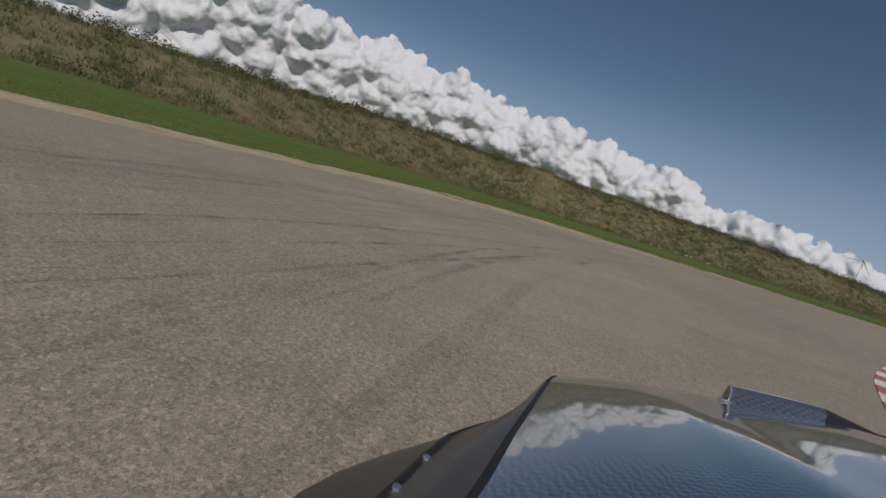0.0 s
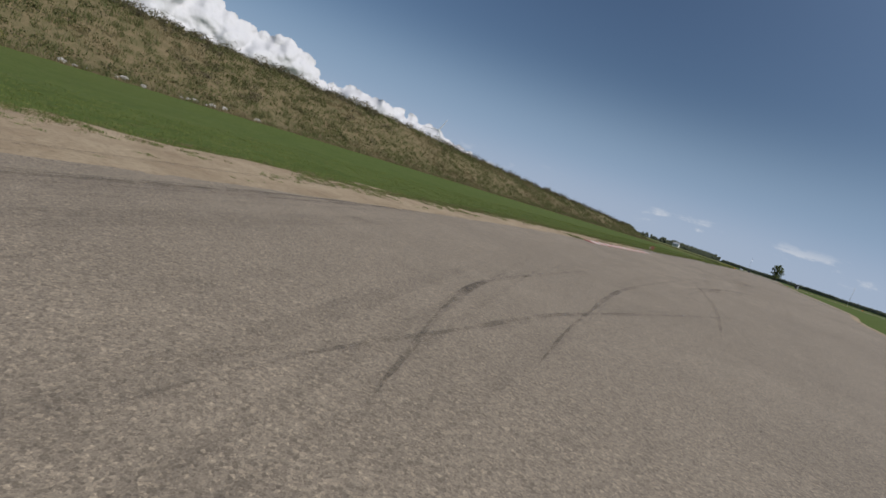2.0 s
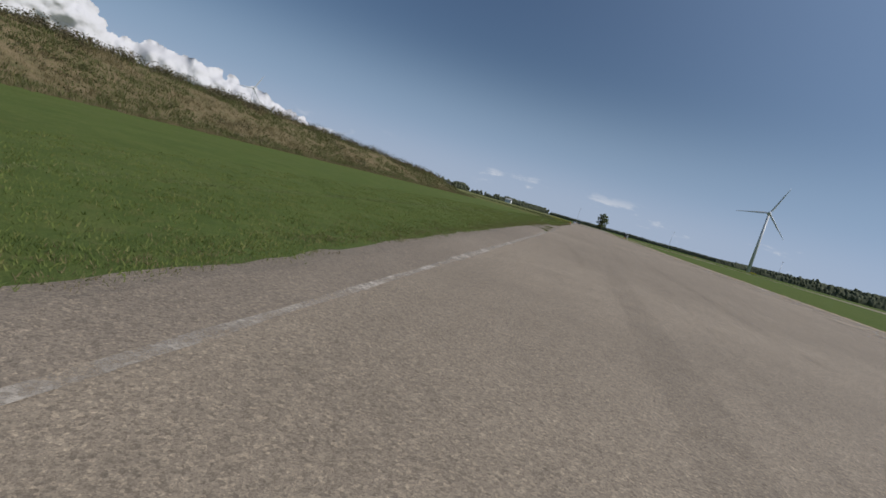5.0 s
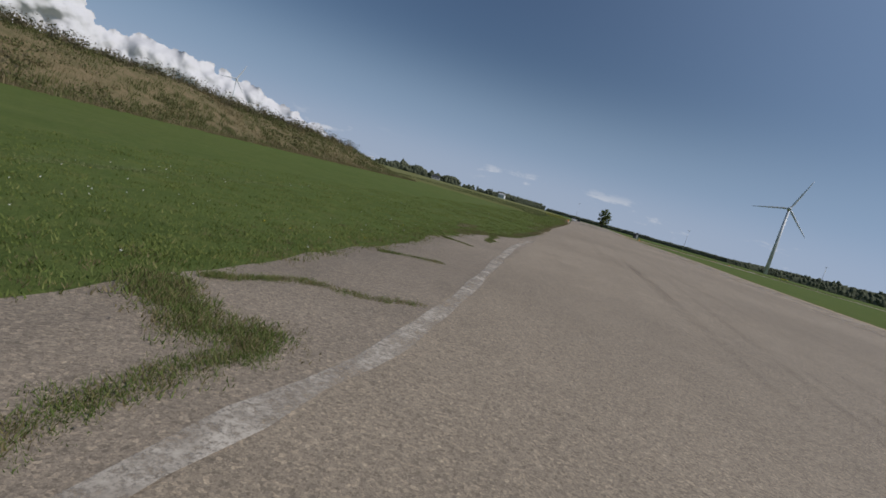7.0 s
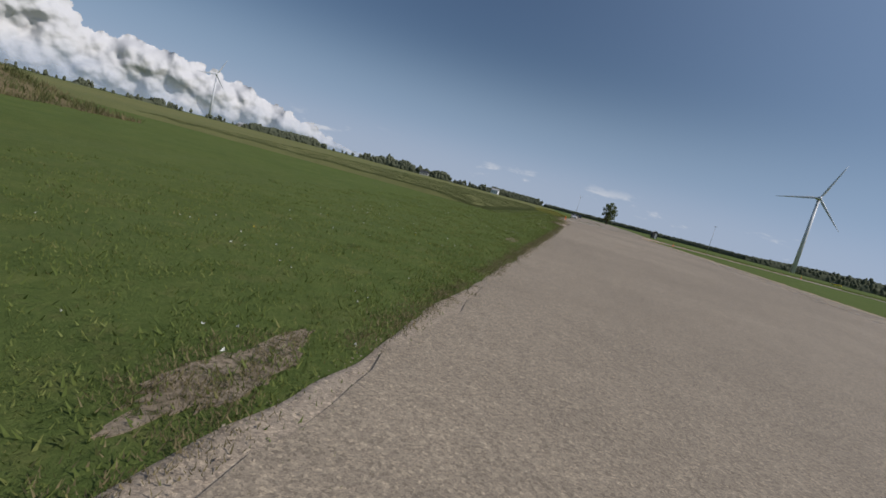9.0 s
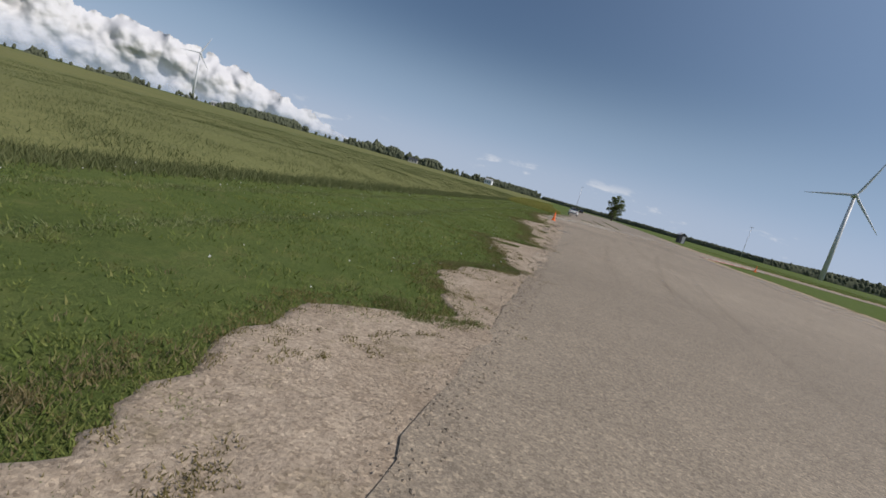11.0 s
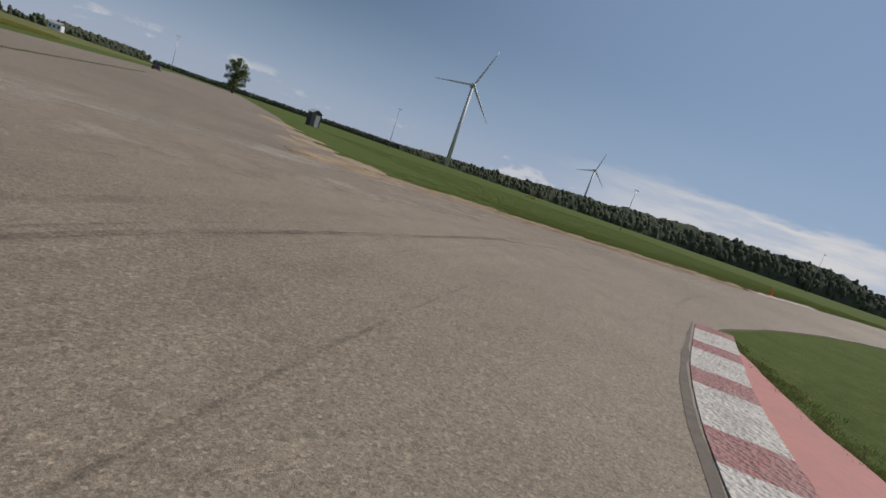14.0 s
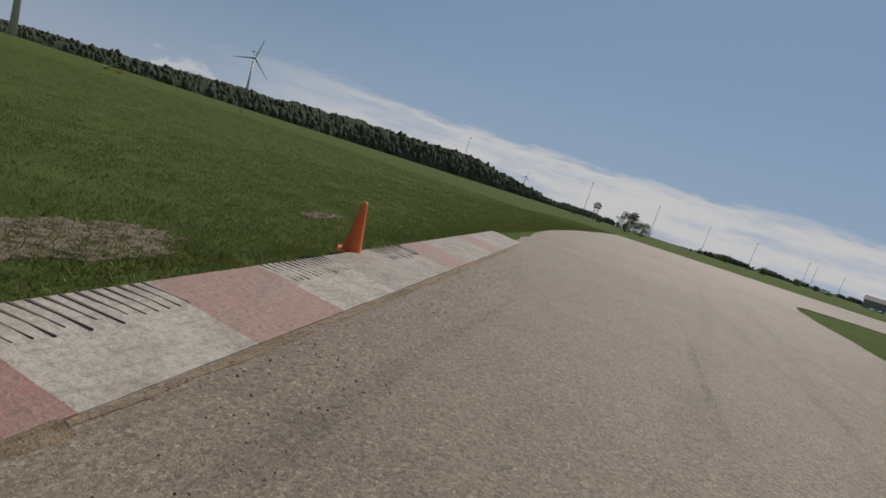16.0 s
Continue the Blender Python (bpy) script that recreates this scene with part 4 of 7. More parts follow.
# ---------------------------------------------------------------- shoulders of the track
def edge_strip(name, line, offs, inner, z, lump, mat, label, seed, across=8, category="verge", rag=0.35, by_y=False, ruts=0.0):
    """Ground beside an edge: from the line outwards to its left by offsets that change along it."""
    bm = bmesh.new()
    prev = None
    n = len(line)
    for i, p in enumerate(line):
        d = (line[min(i + 1, n - 1)] - line[max(i - 1, 0)]).normalized()
        s = Vector((-d.y, d.x, 0))
        w = np.interp(p.y if by_y else i / (n - 1), *zip(*offs))
        w = max(0.02, w * (1 + rag * noise.noise(Vector((p.x * 0.5, p.y * 0.5, seed))) + 0.5 * rag * noise.noise(Vector((p.x * 1.9, p.y * 1.9, seed))) + (0.9 * rag * noise.noise(Vector((p.x * 4.3, p.y * 4.3, seed))) + 0.6 * rag * noise.noise(Vector((p.x * 9.0, p.y * 9.0, seed))) if by_y else 0)))
        row = []
        inn = inner
        if inner < -2:
            inn *= 1 + 0.35 * noise.noise(Vector((p.x * 0.22, p.y * 0.22, seed + 3))) + 0.25 * noise.noise(Vector((p.x * 0.8, p.y * 0.8, seed + 4))) + 0.12 * noise.noise(Vector((p.x * 2.6, p.y * 2.6, seed + 5)))
            inn *= min(1.0, 0.05 + i / 40, 0.05 + (n - 1 - i) / 30)
        for k in range(across + 1):
            f = k / across
            q = p + s * (inn + (w - inn) * f)
            h = lump * (noise.noise(Vector((q.x * 1.1, q.y * 1.1, seed))) + 0.6 * noise.noise(Vector((q.x * 3.7, q.y * 3.7, seed))) + 0.25 * noise.noise(Vector((q.x * 7.0, q.y * 9.0, seed)))) * math.sin(math.pi * min(1, f * 1.02)) ** 0.5
            if ruts:
                h += ruts * (noise.noise(Vector((f * 7.0, i * 0.035, seed + 7))) + 0.6 * noise.noise(Vector((f * 15.0, i * 0.05, seed + 8)))) * math.sin(math.pi * f) ** 0.5
            row.append(bm.verts.new((q.x, q.y, z + (max(h, -0.03) if lump else 0) - (0.05 if k == across else 0))))
        if prev:
            for k in range(across):
                bm.faces.new((prev[k], row[k], row[k + 1], prev[k + 1]))
        prev = row
    bmesh.ops.recalc_face_normals(bm, faces=bm.faces)
    if sum(f.normal.z for f in bm.faces) < 0:
        bmesh.ops.reverse_faces(bm, faces=bm.faces)
    return tagged(part(name, bm, mat, smooth=bool(lump)), label, category, kind="structure")


def cut(line, y0, y1):
    return [p for p in line if y0 <= p.y <= y1 and p.x < -24]


EDGE = smooth_line(LEFT, 0.5)
CONCRETE = asphalt_material("pale_concrete", (0.45, 0.372, 0.283), (0.325, 0.268, 0.203))
first = [p for p in EDGE if p.y < 85.5]
edge_strip("sand_verge", first, [(0, 2.1), (0.28, 2.1), (0.36, 2.5), (0.43, 4.0), (0.5, 5.6), (0.58, 4.6), (0.66, 4.4), (0.76, 2.2), (0.85, 2.8), (1, 2.3)],
           -0.3, -0.008, 0.03, SAND, "bare sandy soil verge beside the track", 3.0, 10)
edge_strip("pavement", cut(EDGE, 85, 194), [(0, 2.1), (0.06, 2.0), (0.16, 1.2), (0.35, 1.5), (0.6, 2.15), (0.76, 2.25), (0.84, 2.1), (0.895, 2.05), (0.91, 1.9), (0.925, 1.3), (0.945, 0.7), (1, 0.2)],
           -0.2, -0.006, 0.0, OLD_PAVE, "old cracked asphalt shoulder with grass in its joints", 5.0, 3, rag=0.12)
SHOULDER = [(273.5, 0.1), (275, 1.2), (277, 1.3), (279.4, 1.45), (280.0, 0.9), (280.5, 0.3), (281.2, 0.7), (282.4, 1.2), (284.0, 0.7), (284.4, 0.15), (285.5, 0.6), (286.5, 0.8), (288, 1.4), (289.3, 1.75), (289.65, 1.6), (289.85, 0.75), (290.1, 0.5), (290.45, 0.12), (290.8, 0.12), (291.2, 0.7), (292.1, 0.75), (293, 0.95), (294.1, 0.6), (295, 1.0), (297, 1.25), (298.5, 1.5), (300, 1.9), (302.4, 2.4), (303.6, 2.45), (304.4, 2.1), (305.3, 1.2), (306.5, 1.6), (307.2, 1.25), (311, 1.75), (314.5, 1.4), (319, 1.0), (325.5, 0.3)]
edge_strip("pavement", cut(smooth_line(LEFT, 0.15), 273.5, 325.5), SHOULDER, -0.2, -0.010, 0.022, BROKEN, "pale broken concrete shoulder with weeds in its joints", 8.0, 22, rag=0.2, by_y=True)
edge_strip("sand_verge", cut(smooth_line(LEFT, 0.08), 284.5, 317), [(284.5, 0.05), (287, 0.3), (291, 0.16), (295, 0.3), (299, 0.2), (304, 0.3), (310, 0.22), (317, 0.05)], -0.14, -0.001, 0.016, CRUMBLE, "crumbled lumpy edge of the old pavement", 17.0, 9, rag=0.5, by_y=True)
RIGHT_EDGE = smooth_line(RIGHT, 0.6)
edge_strip("sand_verge", [p for p in RIGHT_EDGE if p.y < 335 and p.x < 8], [(0, 1.5), (0.1, 1.2), (0.2, 0.8), (1, 0.8)], -0.2, -0.004, 0.05, SAND, "dry sandy soil verge along the track", 9.0, 5)
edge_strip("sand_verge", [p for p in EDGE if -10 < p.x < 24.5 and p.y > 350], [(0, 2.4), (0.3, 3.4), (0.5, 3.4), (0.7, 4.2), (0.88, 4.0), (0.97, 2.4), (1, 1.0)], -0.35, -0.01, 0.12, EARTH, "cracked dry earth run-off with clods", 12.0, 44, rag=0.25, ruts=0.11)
edge_strip("sand_verge", cut(smooth_line(LEFT, 0.15), 190, 275), [(0, 0.26), (0.5, 0.22), (1, 0.22)], -0.1, -0.014, 0.008, CONCRETE, "pale gritty soil where the asphalt crumbles into the grass", 14.0, 6, rag=0.7)
MARGIN = asphalt_material("pale_worn_margin", (0.57, 0.515, 0.425), (0.47, 0.42, 0.345), 1.6)
edge_strip("dust", [p for p in EDGE if (p.y > 317 and p.x < -4)], [(0, 0.02), (1, 0.02)], -5.0, 0.0034, 0.0, MARGIN, "pale worn concrete margin on the outside of the corner", 24.0, 5, "dust", 0.0)
# pale dust and worn concrete along the outside of the corner and the far edge of the straight
DUSTFILM = asphalt_material("pale_dust", (0.53, 0.452, 0.355), (0.43, 0.365, 0.285), 0.98)
edge_strip("dust", [p for p in EDGE if (p.y > 319 and p.x < 2)], [(0, 0.05), (1, 0.05)], -8.5, 0.0022, 0.0, DUSTFILM, "pale dusty worn surface on the outside of the corner", 21.0, 6, "dust", 0.0)
edge_strip("dust", [p for p in RIGHT_EDGE if 120 < p.y < 334 and p.x < -8], [(0, 0.05), (1, 0.05)], -5.0, 0.0022, 0.0, DUSTFILM, "pale dusty worn surface along the far edge of the track", 22.0, 6, "dust", 0.0)
# faded red paint behind the apex kerb
red = smooth_line([(-14.1, 334.1), (-12.85, 335.2), (-11.4, 336.75), (-9.3, 339.1), (-7.0, 341.85), (-6.1, 342.9), (-4.6, 344.35), (-3.6, 345.5), (-3.15, 346.0)], 0.4)
inner = [p + Vector((0.35, -0.22, 0)) for p in apex]
tagged(sheet("pavement", ragged(red, 0.05, 1.5, 4.0) + inner, 0.009, PINK, 0.03), "faded red painted run-off behind the apex kerb", "run-off", kind="structure")

sp = Nodes("faint_red_spray")
SPRAY = sp.done((0.5, 0.12, 0.11), 0.9, alpha=sp.span(sp.noise(7.0, 5, 0.7), 0.35, 0.75, 0.05, 0.55))

MOULD = earth_material("mossy_dirt", (0.215, 0.185, 0.105), (0.130, 0.108, 0.060))
foot = empty("dirt_line", Matrix(), "line of brown dirt along the foot of the kerbs", "dirt", kind="structure")
ribbon("dirt_strip", ragged(smooth_line([(-35.15, 64.8), (-34.88, 72, 0)[:2], (-34.42, 82)], 0.3), 0.05, 2.0, 1.0), 0.075, 0.004, MOULD, 1.4, foot)
ribbon("dirt_strip", ragged(smooth_line([(23.2, 359.6), (30, 360.63), (38.2, 361.93)], 0.3), 0.03, 3.0, 2.0), 0.09, 0.004, EARTH, 0.9, foot)
ribbon("dirt_strip", ragged([p + Vector((-0.06, 0.05, 0)) for p in apex], 0.03, 3.0, 3.0), 0.10, 0.004, GROOVE, 0.9, foot)
# painted edge line along the straight, worn through to the concrete
ln = Nodes("worn_edge_line")
wear = ln.value("MULTIPLY", ln.span(ln.noise(0.9, 6, 0.8), 0.40, 0.58, 0.12, 1.0), ln.span(ln.noise(15.0, 6, 0.85), 0.36, 0.54, 0.15, 1.0))
EDGE_LINE = ln.done(ln.ramp(ln.noise(3.0, 5, 0.7), [(0.3, (0.37, 0.325, 0.265)), (0.7, (0.49, 0.44, 0.365))]), 0.9, alpha=wear)
white = [p for p in EDGE if 86 < p.y < 190 and p.x < -30]
line_root = empty("edge_line", Matrix(), "worn white painted line along the track edge", "road marking", kind="structure")
for i in range(0, len(white) - 8, 8):
    ribbon("line_length", [p + Vector((float(np.interp(p.y, [120, 150, 156, 159, 163, 168, 169.2, 170.2, 173, 178, 182, 184, 186, 189], [0.03, 0.0, 0.08, 0.12, 0.05, -0.15, -0.04, 0.1, 0.1, -0.1, -0.23, -0.2, -0.1, 0.1])), 0, 0)) for p in white[i:i + 9]], 0.13 if i < 70 else 0.2, 0.004, EDGE_LINE, 0.5, line_root, False)
pink_root = empty("paint_mark", Matrix(), "faint red sprayed line across the track", "road marking", kind="structure")
ribbon("spray_line", smooth_line([(-30.2, 315.3), (-29.3, 315.15), (-28.2, 314.85)], 0.2), 0.3, 0.004, SPRAY, 0.6, pink_root)
ribbon("spray_line", smooth_line([(-29.9, 293.2), (-29.3, 293.3), (-27.6, 293.35)], 0.2), 0.1, 0.004, SPRAY, 0.6, pink_root)


# ---------------------------------------------------------------- tyre marks
def skid(pts, width=0.22, twin=0.0):
    line = smooth_line(pts, 0.5)
    root = empty("tyre_mark", Matrix(), "dark rubber tyre mark on the asphalt", "tyre mark", "tyre marks", "structure")
    ribbon("rubber_strip", line, width, 0.0045, RUBBER, 0.25, root)
    if twin:
        n = len(line)
        off = []
        for i, p in enumerate(line):
            d = (line[min(i + 1, n - 1)] - line[max(i - 1, 0)]).normalized()
            off.append(p + Vector((-d.y, d.x, 0)) * twin)
        ribbon("rubber_strip", off, width, 0.006, RUBBER, 0.25, root)


SKIDS = [
    ([(-1, -5.2), (-4.3, -2.4), (-6.6, -0.7), (-10.6, 2.3), (-15, 6.5)], 0.25, 0.0),
    ([(-1.5, -2.4), (-3.6, -1.1), (-7.2, 1.6), (-13.6, 7.5), (-19, 14)], 0.22, 0.0),
    ([(-3, -6.8), (-7.0, -4.1), (-13.0, 1.0), (-18.1, 7.4), (-24, 16)], 0.3, 0.5),
    ([(-11.6, 6.6), (-13.5, 8.2), (-15.6, 10.1)], 0.3, 0.0),
    ([(-10, -1.6), (-16.2, 3.7), (-22.8, 10.0), (-30.0, 21), (-32.5, 30)], 0.25, 1.4),
    ([(-33.2, 34), (-34.1, 38.5), (-35.0, 42.3), (-35.4, 50), (-33.7, 58), (-30, 64)], 0.22, 0.0),
    ([(-28.9, 37.5), (-30.4, 41.3), (-31.1, 47), (-31.4, 56), (-31, 66)], 0.2, 0.0),
    ([(-28.4, 36), (-29.1, 42.6), (-30.0, 50.1), (-30.0, 59.1), (-28.5, 75), (-27.7, 88)], 0.24, 0.0),
    ([(-30.5, 34.5), (-29.6, 38.2), (-29.1, 44.1), (-27.4, 51)], 0.18, 0.0),
    ([(-28.6, 54), (-28.4, 58.7), (-28.0, 64.5), (-26.2, 74.0), (-22.8, 86)], 0.26, 0.9),
    ([(-33.4, 62), (-32.9, 70), (-32.2, 78.8), (-31.9, 84), (-31.5, 92), (-30.5, 113), (-29.5, 130)], 0.26, -0.34),
    ([(-31.7, 66.0), (-30.5, 72.8), (-24.4, 92.0), (-20, 104)], 0.2, 0.0),
    ([(-29.3, 68.6), (-25, 77), (-18.0, 87.6)], 0.18, 1.2),
    ([(-28.6, 79), (-28.8, 84), (-28.8, 97), (-28.4, 120)], 0.22, 0.0),
    ([(-27.6, 84.4), (-27.0, 90), (-22, 107), (-15.2, 127)], 0.2, 1.3),
    ([(-36.9, 98.8), (-35.3, 94.2), (-34.3, 91.0), (-33.4, 87)], 0.22, 0.7),
    ([(-24, 150), (-20, 200), (-15, 250), (-11, 300)], 0.22, 1.4),
    ([(-29, 278), (-28, 295), (-25.5, 314), (-20, 332), (-12, 347), (0, 354), (14, 355)], 0.2, 1.5),
    ([(-22, 300), (-21, 316.9), (-19.3, 326), (-15.5, 341), (-7, 350), (4, 353)], 0.22, 1.2),
    ([(-26.9, 309), (-26.7, 315), (-26.0, 322), (-23.5, 331), (-17, 345), (-6, 353.5), (10, 356)], 0.2, 0.0),
    ([(-9, 350.5), (-5.6, 351.9), (-2.5, 353.5), (6, 355)], 0.2, 0.0),
    ([(2.6, 348.3), (6.2, 349.25), (15.4, 351.3), (24.5, 352.4)], 0.18, 0.0),
    ([(12, 355.5), (22, 356.2), (40, 355), (70, 354)], 0.3, 1.5),
    ([(20, 353), (32, 354.5), (52, 356)], 0.2, 1.2),
    ([(-28, 330), (-26.8, 341), (-23, 352), (-16, 357.5)], 0.25, 0.0),
]
for row in SKIDS:
    skid(*row)


# narrower fresh marks of locked and spinning wheels
FRESH = [
    ([(-33.0, 35.0), (-33.6, 37.1), (-34.1, 38.8), (-35.0, 42.5), (-35.6, 48)], 0.12),
    ([(-28.9, 37.4), (-29.3, 38.4), (-30.0, 40.2), (-30.6, 42.6), (-30.9, 49.0)], 0.12),
    ([(-28.7, 39.6), (-29.2, 43.0), (-29.7, 49.6), (-29.5, 65.0)], 0.1),
    ([(-29.5, 36.5), (-29.6, 37.7), (-29.5, 39.6), (-29.2, 43.0), (-27.3, 51.5)], 0.10),
    ([(-29.4, 63.8), (-27.9, 53.5), (-27.4, 46.4)], 0.12),
    ([(-11.4, 6.65), (-12.6, 7.7), (-15.2, 9.8)], 0.2),
    ([(-26, 91), (-30.0, 77.1), (-31.0, 69.0)], 0.16),
    ([(-24, 108), (-28.5, 81.1), (-30.3, 68.9)], 0.16),
    ([(-35.4, 45.5), (-35.85, 49.5), (-35.7, 51.5), (-35.1, 52.7), (-34.3, 53.6), (-33.3, 54.6), (-32.0, 56.8), (-30.0, 60.2), (-27.5, 65.5)], 0.11),
    ([(-23.5, 82.3), (-27.4, 68.2), (-28.3, 62.4), (-28.8, 57.8), (-29.0, 54.0)], 0.2), ([(-24.4, 75.3), (-26.8, 67.8), (-28.1, 61.6), (-28.6, 57.1), (-28.7, 53.5)], 0.14),
    ([(-15.1, 105.2), (-18.5, 88.4), (-22, 78)], 0.2),
    ([(-17, 122), (-21, 96), (-24.4, 81.5), (-28.8, 71.0)], 0.18),
    ([(-37.0, 99.0), (-34.9, 92.8), (-34.2, 90.5)], 0.14), ([(-36.75, 99.2), (-34.6, 92.9), (-33.95, 90.6)], 0.14),
    ([(-16.8, 145.9), (-22, 126), (-27.0, 107.4)], 0.2), ([(-15.6, 131.7), (-21, 115), (-26.5, 98.7)], 0.2),
    ([(-6.4, -3.5), (-9.5, -2.3), (-13.5, 1.1)], 0.12),
    ([(-4.3, -2.3), (-6.6, -0.8), (-10.4, 2.8), (-15.3, 8.7)], 0.14),
    ([(-3.8, -1.9), (-5.4, -0.6), (-8.8, 2.4), (-14.2, 8.1)], 0.10),
    ([(-3.1, -1.6), (-4.4, -0.4), (-6.6, 1.4), (-12.1, 6.3)], 0.12),
    ([(-22.0, 12.4), (-22.9, 14.0), (-23.6, 15.8), (-24.1, 18.2), (-25.4, 22.8)], 0.12),
    ([(-20.8, 12.6), (-21.7, 14.1), (-22.5, 15.3), (-23.2, 17.5), (-24.8, 21.5)], 0.12),
    ([(-20.0, 113.5), (-24.3, 102.1), (-27.3, 91.4), (-28.4, 86.7), (-29.1, 83.2), (-29.6, 78)], 0.24),
    ([(-20.4, 112.5), (-25.3, 95.5), (-26.9, 89.0), (-27.7, 85.6), (-28.5, 81)], 0.2),
    ([(-28.4, 98.0), (-25.8, 106.6), (-22.8, 114.8)], 0.2), ([(-22.7, 114.5), (-24.2, 108.6), (-27.3, 94.0)], 0.18),
    ([(-9, 346.0), (-14.8, 340.0), (-19.4, 331.8), (-22.6, 322.5), (-24.2, 315.5), (-25.0, 309.5), (-25.4, 302)], 0.09),
    ([(-11, 347.5), (-16.8, 341.2), (-21.2, 332.5), (-23.9, 323.5), (-25.6, 314.7), (-26.3, 309.4), (-26.5, 306.0), (-26.7, 302), (-27.0, 296)], 0.08),
    ([(-17.3, 334.5), (-19.5, 325.8), (-20.6, 318.8), (-20.9, 313), (-21.3, 307)], 0.12),
    ([(-17.5, 340.5), (-13.4, 344.8), (-10.0, 347.5), (-5.3, 350.8), (1.1, 353.6)], 0.16),
    ([(-19.2, 13.3), (-19.7, 14.3), (-20.1, 15.0), (-20.8, 16.5), (-21.7, 19.4)], 0.12),
]
for k, (pts, wide) in enumerate(FRESH):
    root = empty("tyre_mark", Matrix(), "narrow fresh black tyre mark on the asphalt", "tyre mark", "tyre marks", "structure")
    ribbon("rubber_strip", smooth_line(pts, 0.3), wide, 0.0065 + 0.0002 * k, FRESH_RUBBER, 0.4, root)


# broad bands of rubber on the driven line
for k, (pts, wide) in enumerate((
        ([(-4, 350.5), (-11, 345.5), (-16.5, 339), (-19.1, 333.6), (-22.0, 320.4), (-23.6, 311.0), (-24.2, 305), (-24.8, 296)], 0.55),
        ([(-6, 352), (-14.0, 345.5), (-19.2, 337.0), (-22.2, 328), (-24.4, 316), (-25.3, 304), (-25.9, 294)], 0.45),
        ([(-17.6, 334.0), (-20.2, 325), (-21.8, 315), (-22.9, 306)], 0.3),
        ([(-28.4, 112.6), (-29.1, 95.0), (-29.8, 86.0), (-30.1, 80.6), (-30.6, 74)], 0.4))):
    root = empty("tyre_mark", Matrix(), "broad dark band of rubber on the driven line", "tyre mark", "tyre marks", "structure")
    ribbon("rubber_strip", smooth_line(pts, 0.5), wide, 0.0036 + 0.0002 * k, BROAD_RUBBER, 0.5, root)


def driven_streaks(pts, n, lo, hi, seed, wide):
    """Faint rubbered streaks that follow the driven line at many offsets."""
    rng = np.random.default_rng(seed)
    line = smooth_line(pts, 0.6)
    m_ = len(line)
    root = empty("tyre_mark", Matrix(), "many faint rubber streaks along the driven line", "tyre mark", "tyre marks", "structure")
    for k in range(n):
        off, i0 = rng.uniform(lo, hi), int(rng.uniform(0, m_ * 0.8))
        i1 = min(m_, i0 + int(rng.uniform(14, 50)))
        slant = rng.normal(0, 0.02)
        out = []
        for i in range(i0, i1):
            d = (line[min(i + 1, m_ - 1)] - line[max(i - 1, 0)]).normalized()
            out.append(line[i] + Vector((-d.y, d.x, 0)) * (off + slant * (i - i0)))
        if len(out) > 4:
            ribbon("rubber_strip", out, rng.uniform(*wide), 0.0025 + 0.0001 * k, FAINT_RUBBER, 0.3, root)


driven_streaks([(13, -12), (6, -6), (0, 0), (-9.1, 6.3), (-16.9, 14.4), (-23, 24.3), (-27.6, 35.5), (-30.6, 47.6)], 70, 0.3, 7.5, 31, (0.05, 0.3))
driven_streaks([(-30, 276), (-29.4, 292), (-27.1, 310.5), (-24, 321.3), (-19.2, 331.1), (-12.8, 339.6), (-5.1, 346.5), (3.7, 351.7), (13.2, 355.4), (23.3, 358), (40, 359)], 44, -4.5, 5.5, 32, (0.06, 0.26))
driven_streaks([(-32.5, 60), (-33, 90), (-32.5, 153), (-31.8, 195), (-30.5, 260)], 26, -9.0, -0.5, 33, (0.15, 0.7))
ck = Nodes("crack_shadow")
CRACK = ck.done((0.05, 0.043, 0.037), 0.95, alpha=ck.span(ck.noise(5.0, 5, 0.7), 0.35, 0.6, 0.0, 0.85))
for k, pts in enumerate(([(-6.5, 348.4), (-5.15, 348.85), (-3.85, 349.3), (-2.7, 349.7), (0.5, 350.6), (3.2, 351.25), (7.8, 352.1)],
                         [(-36.6, 89.9), (-36.0, 89.6), (-35.5, 89.4)], [(-24.5, 353), (-17, 355.6), (-9, 358)], [(-23, 346), (-21, 349.5), (-20.5, 354)],
                         [(-32.2, 301.2), (-31.4, 301.9), (-30.8, 302.2)], [(-31.9, 303.1), (-31.2, 303.4), (-30.7, 304.5)], [(-31.6, 300.4), (-31.0, 300.9), (-30.6, 301.0)], [(-35.9, 158.6), (-35.1, 159.2), (-34.2, 159.3)], [(-35.8, 155.9), (-35.0, 156.3), (-34.4, 156.5)],
                         [(-36.7, 91.6), (-36.2, 92.4), (-35.6, 92.8)],
                         [(-36.2, 61.8), (-36.0, 62.6), (-35.4, 64.3)], [(-31.0, 318), (-29.5, 326), (-27.0, 332), (-24.0, 340)], [(-33.6, 36.8), (-34.4, 39.4), (-35.0, 42.5), (-35.6, 48)],
                         [(12.8, 358.2), (14.2, 358.24), (14.7, 358.2), (15.4, 358.26), (16.3, 358.3), (17.1, 358.4), (18.4, 358.55)], [(13.4, 358.44), (14.2, 358.38), (15.1, 358.34), (15.9, 358.3)], [(15.6, 358.5), (16.5, 358.55), (17.6, 358.75), (19.2, 358.95)])):
    root = empty("crack", Matrix(), "dark open crack across the pavement", "crack", kind="structure")
    ribbon("crack_gap", ragged(smooth_line(pts, 0.12), 0.07, 2.0, k), 0.024 if k == 0 else 0.014, 0.0075, CRACK, 0.9, root)


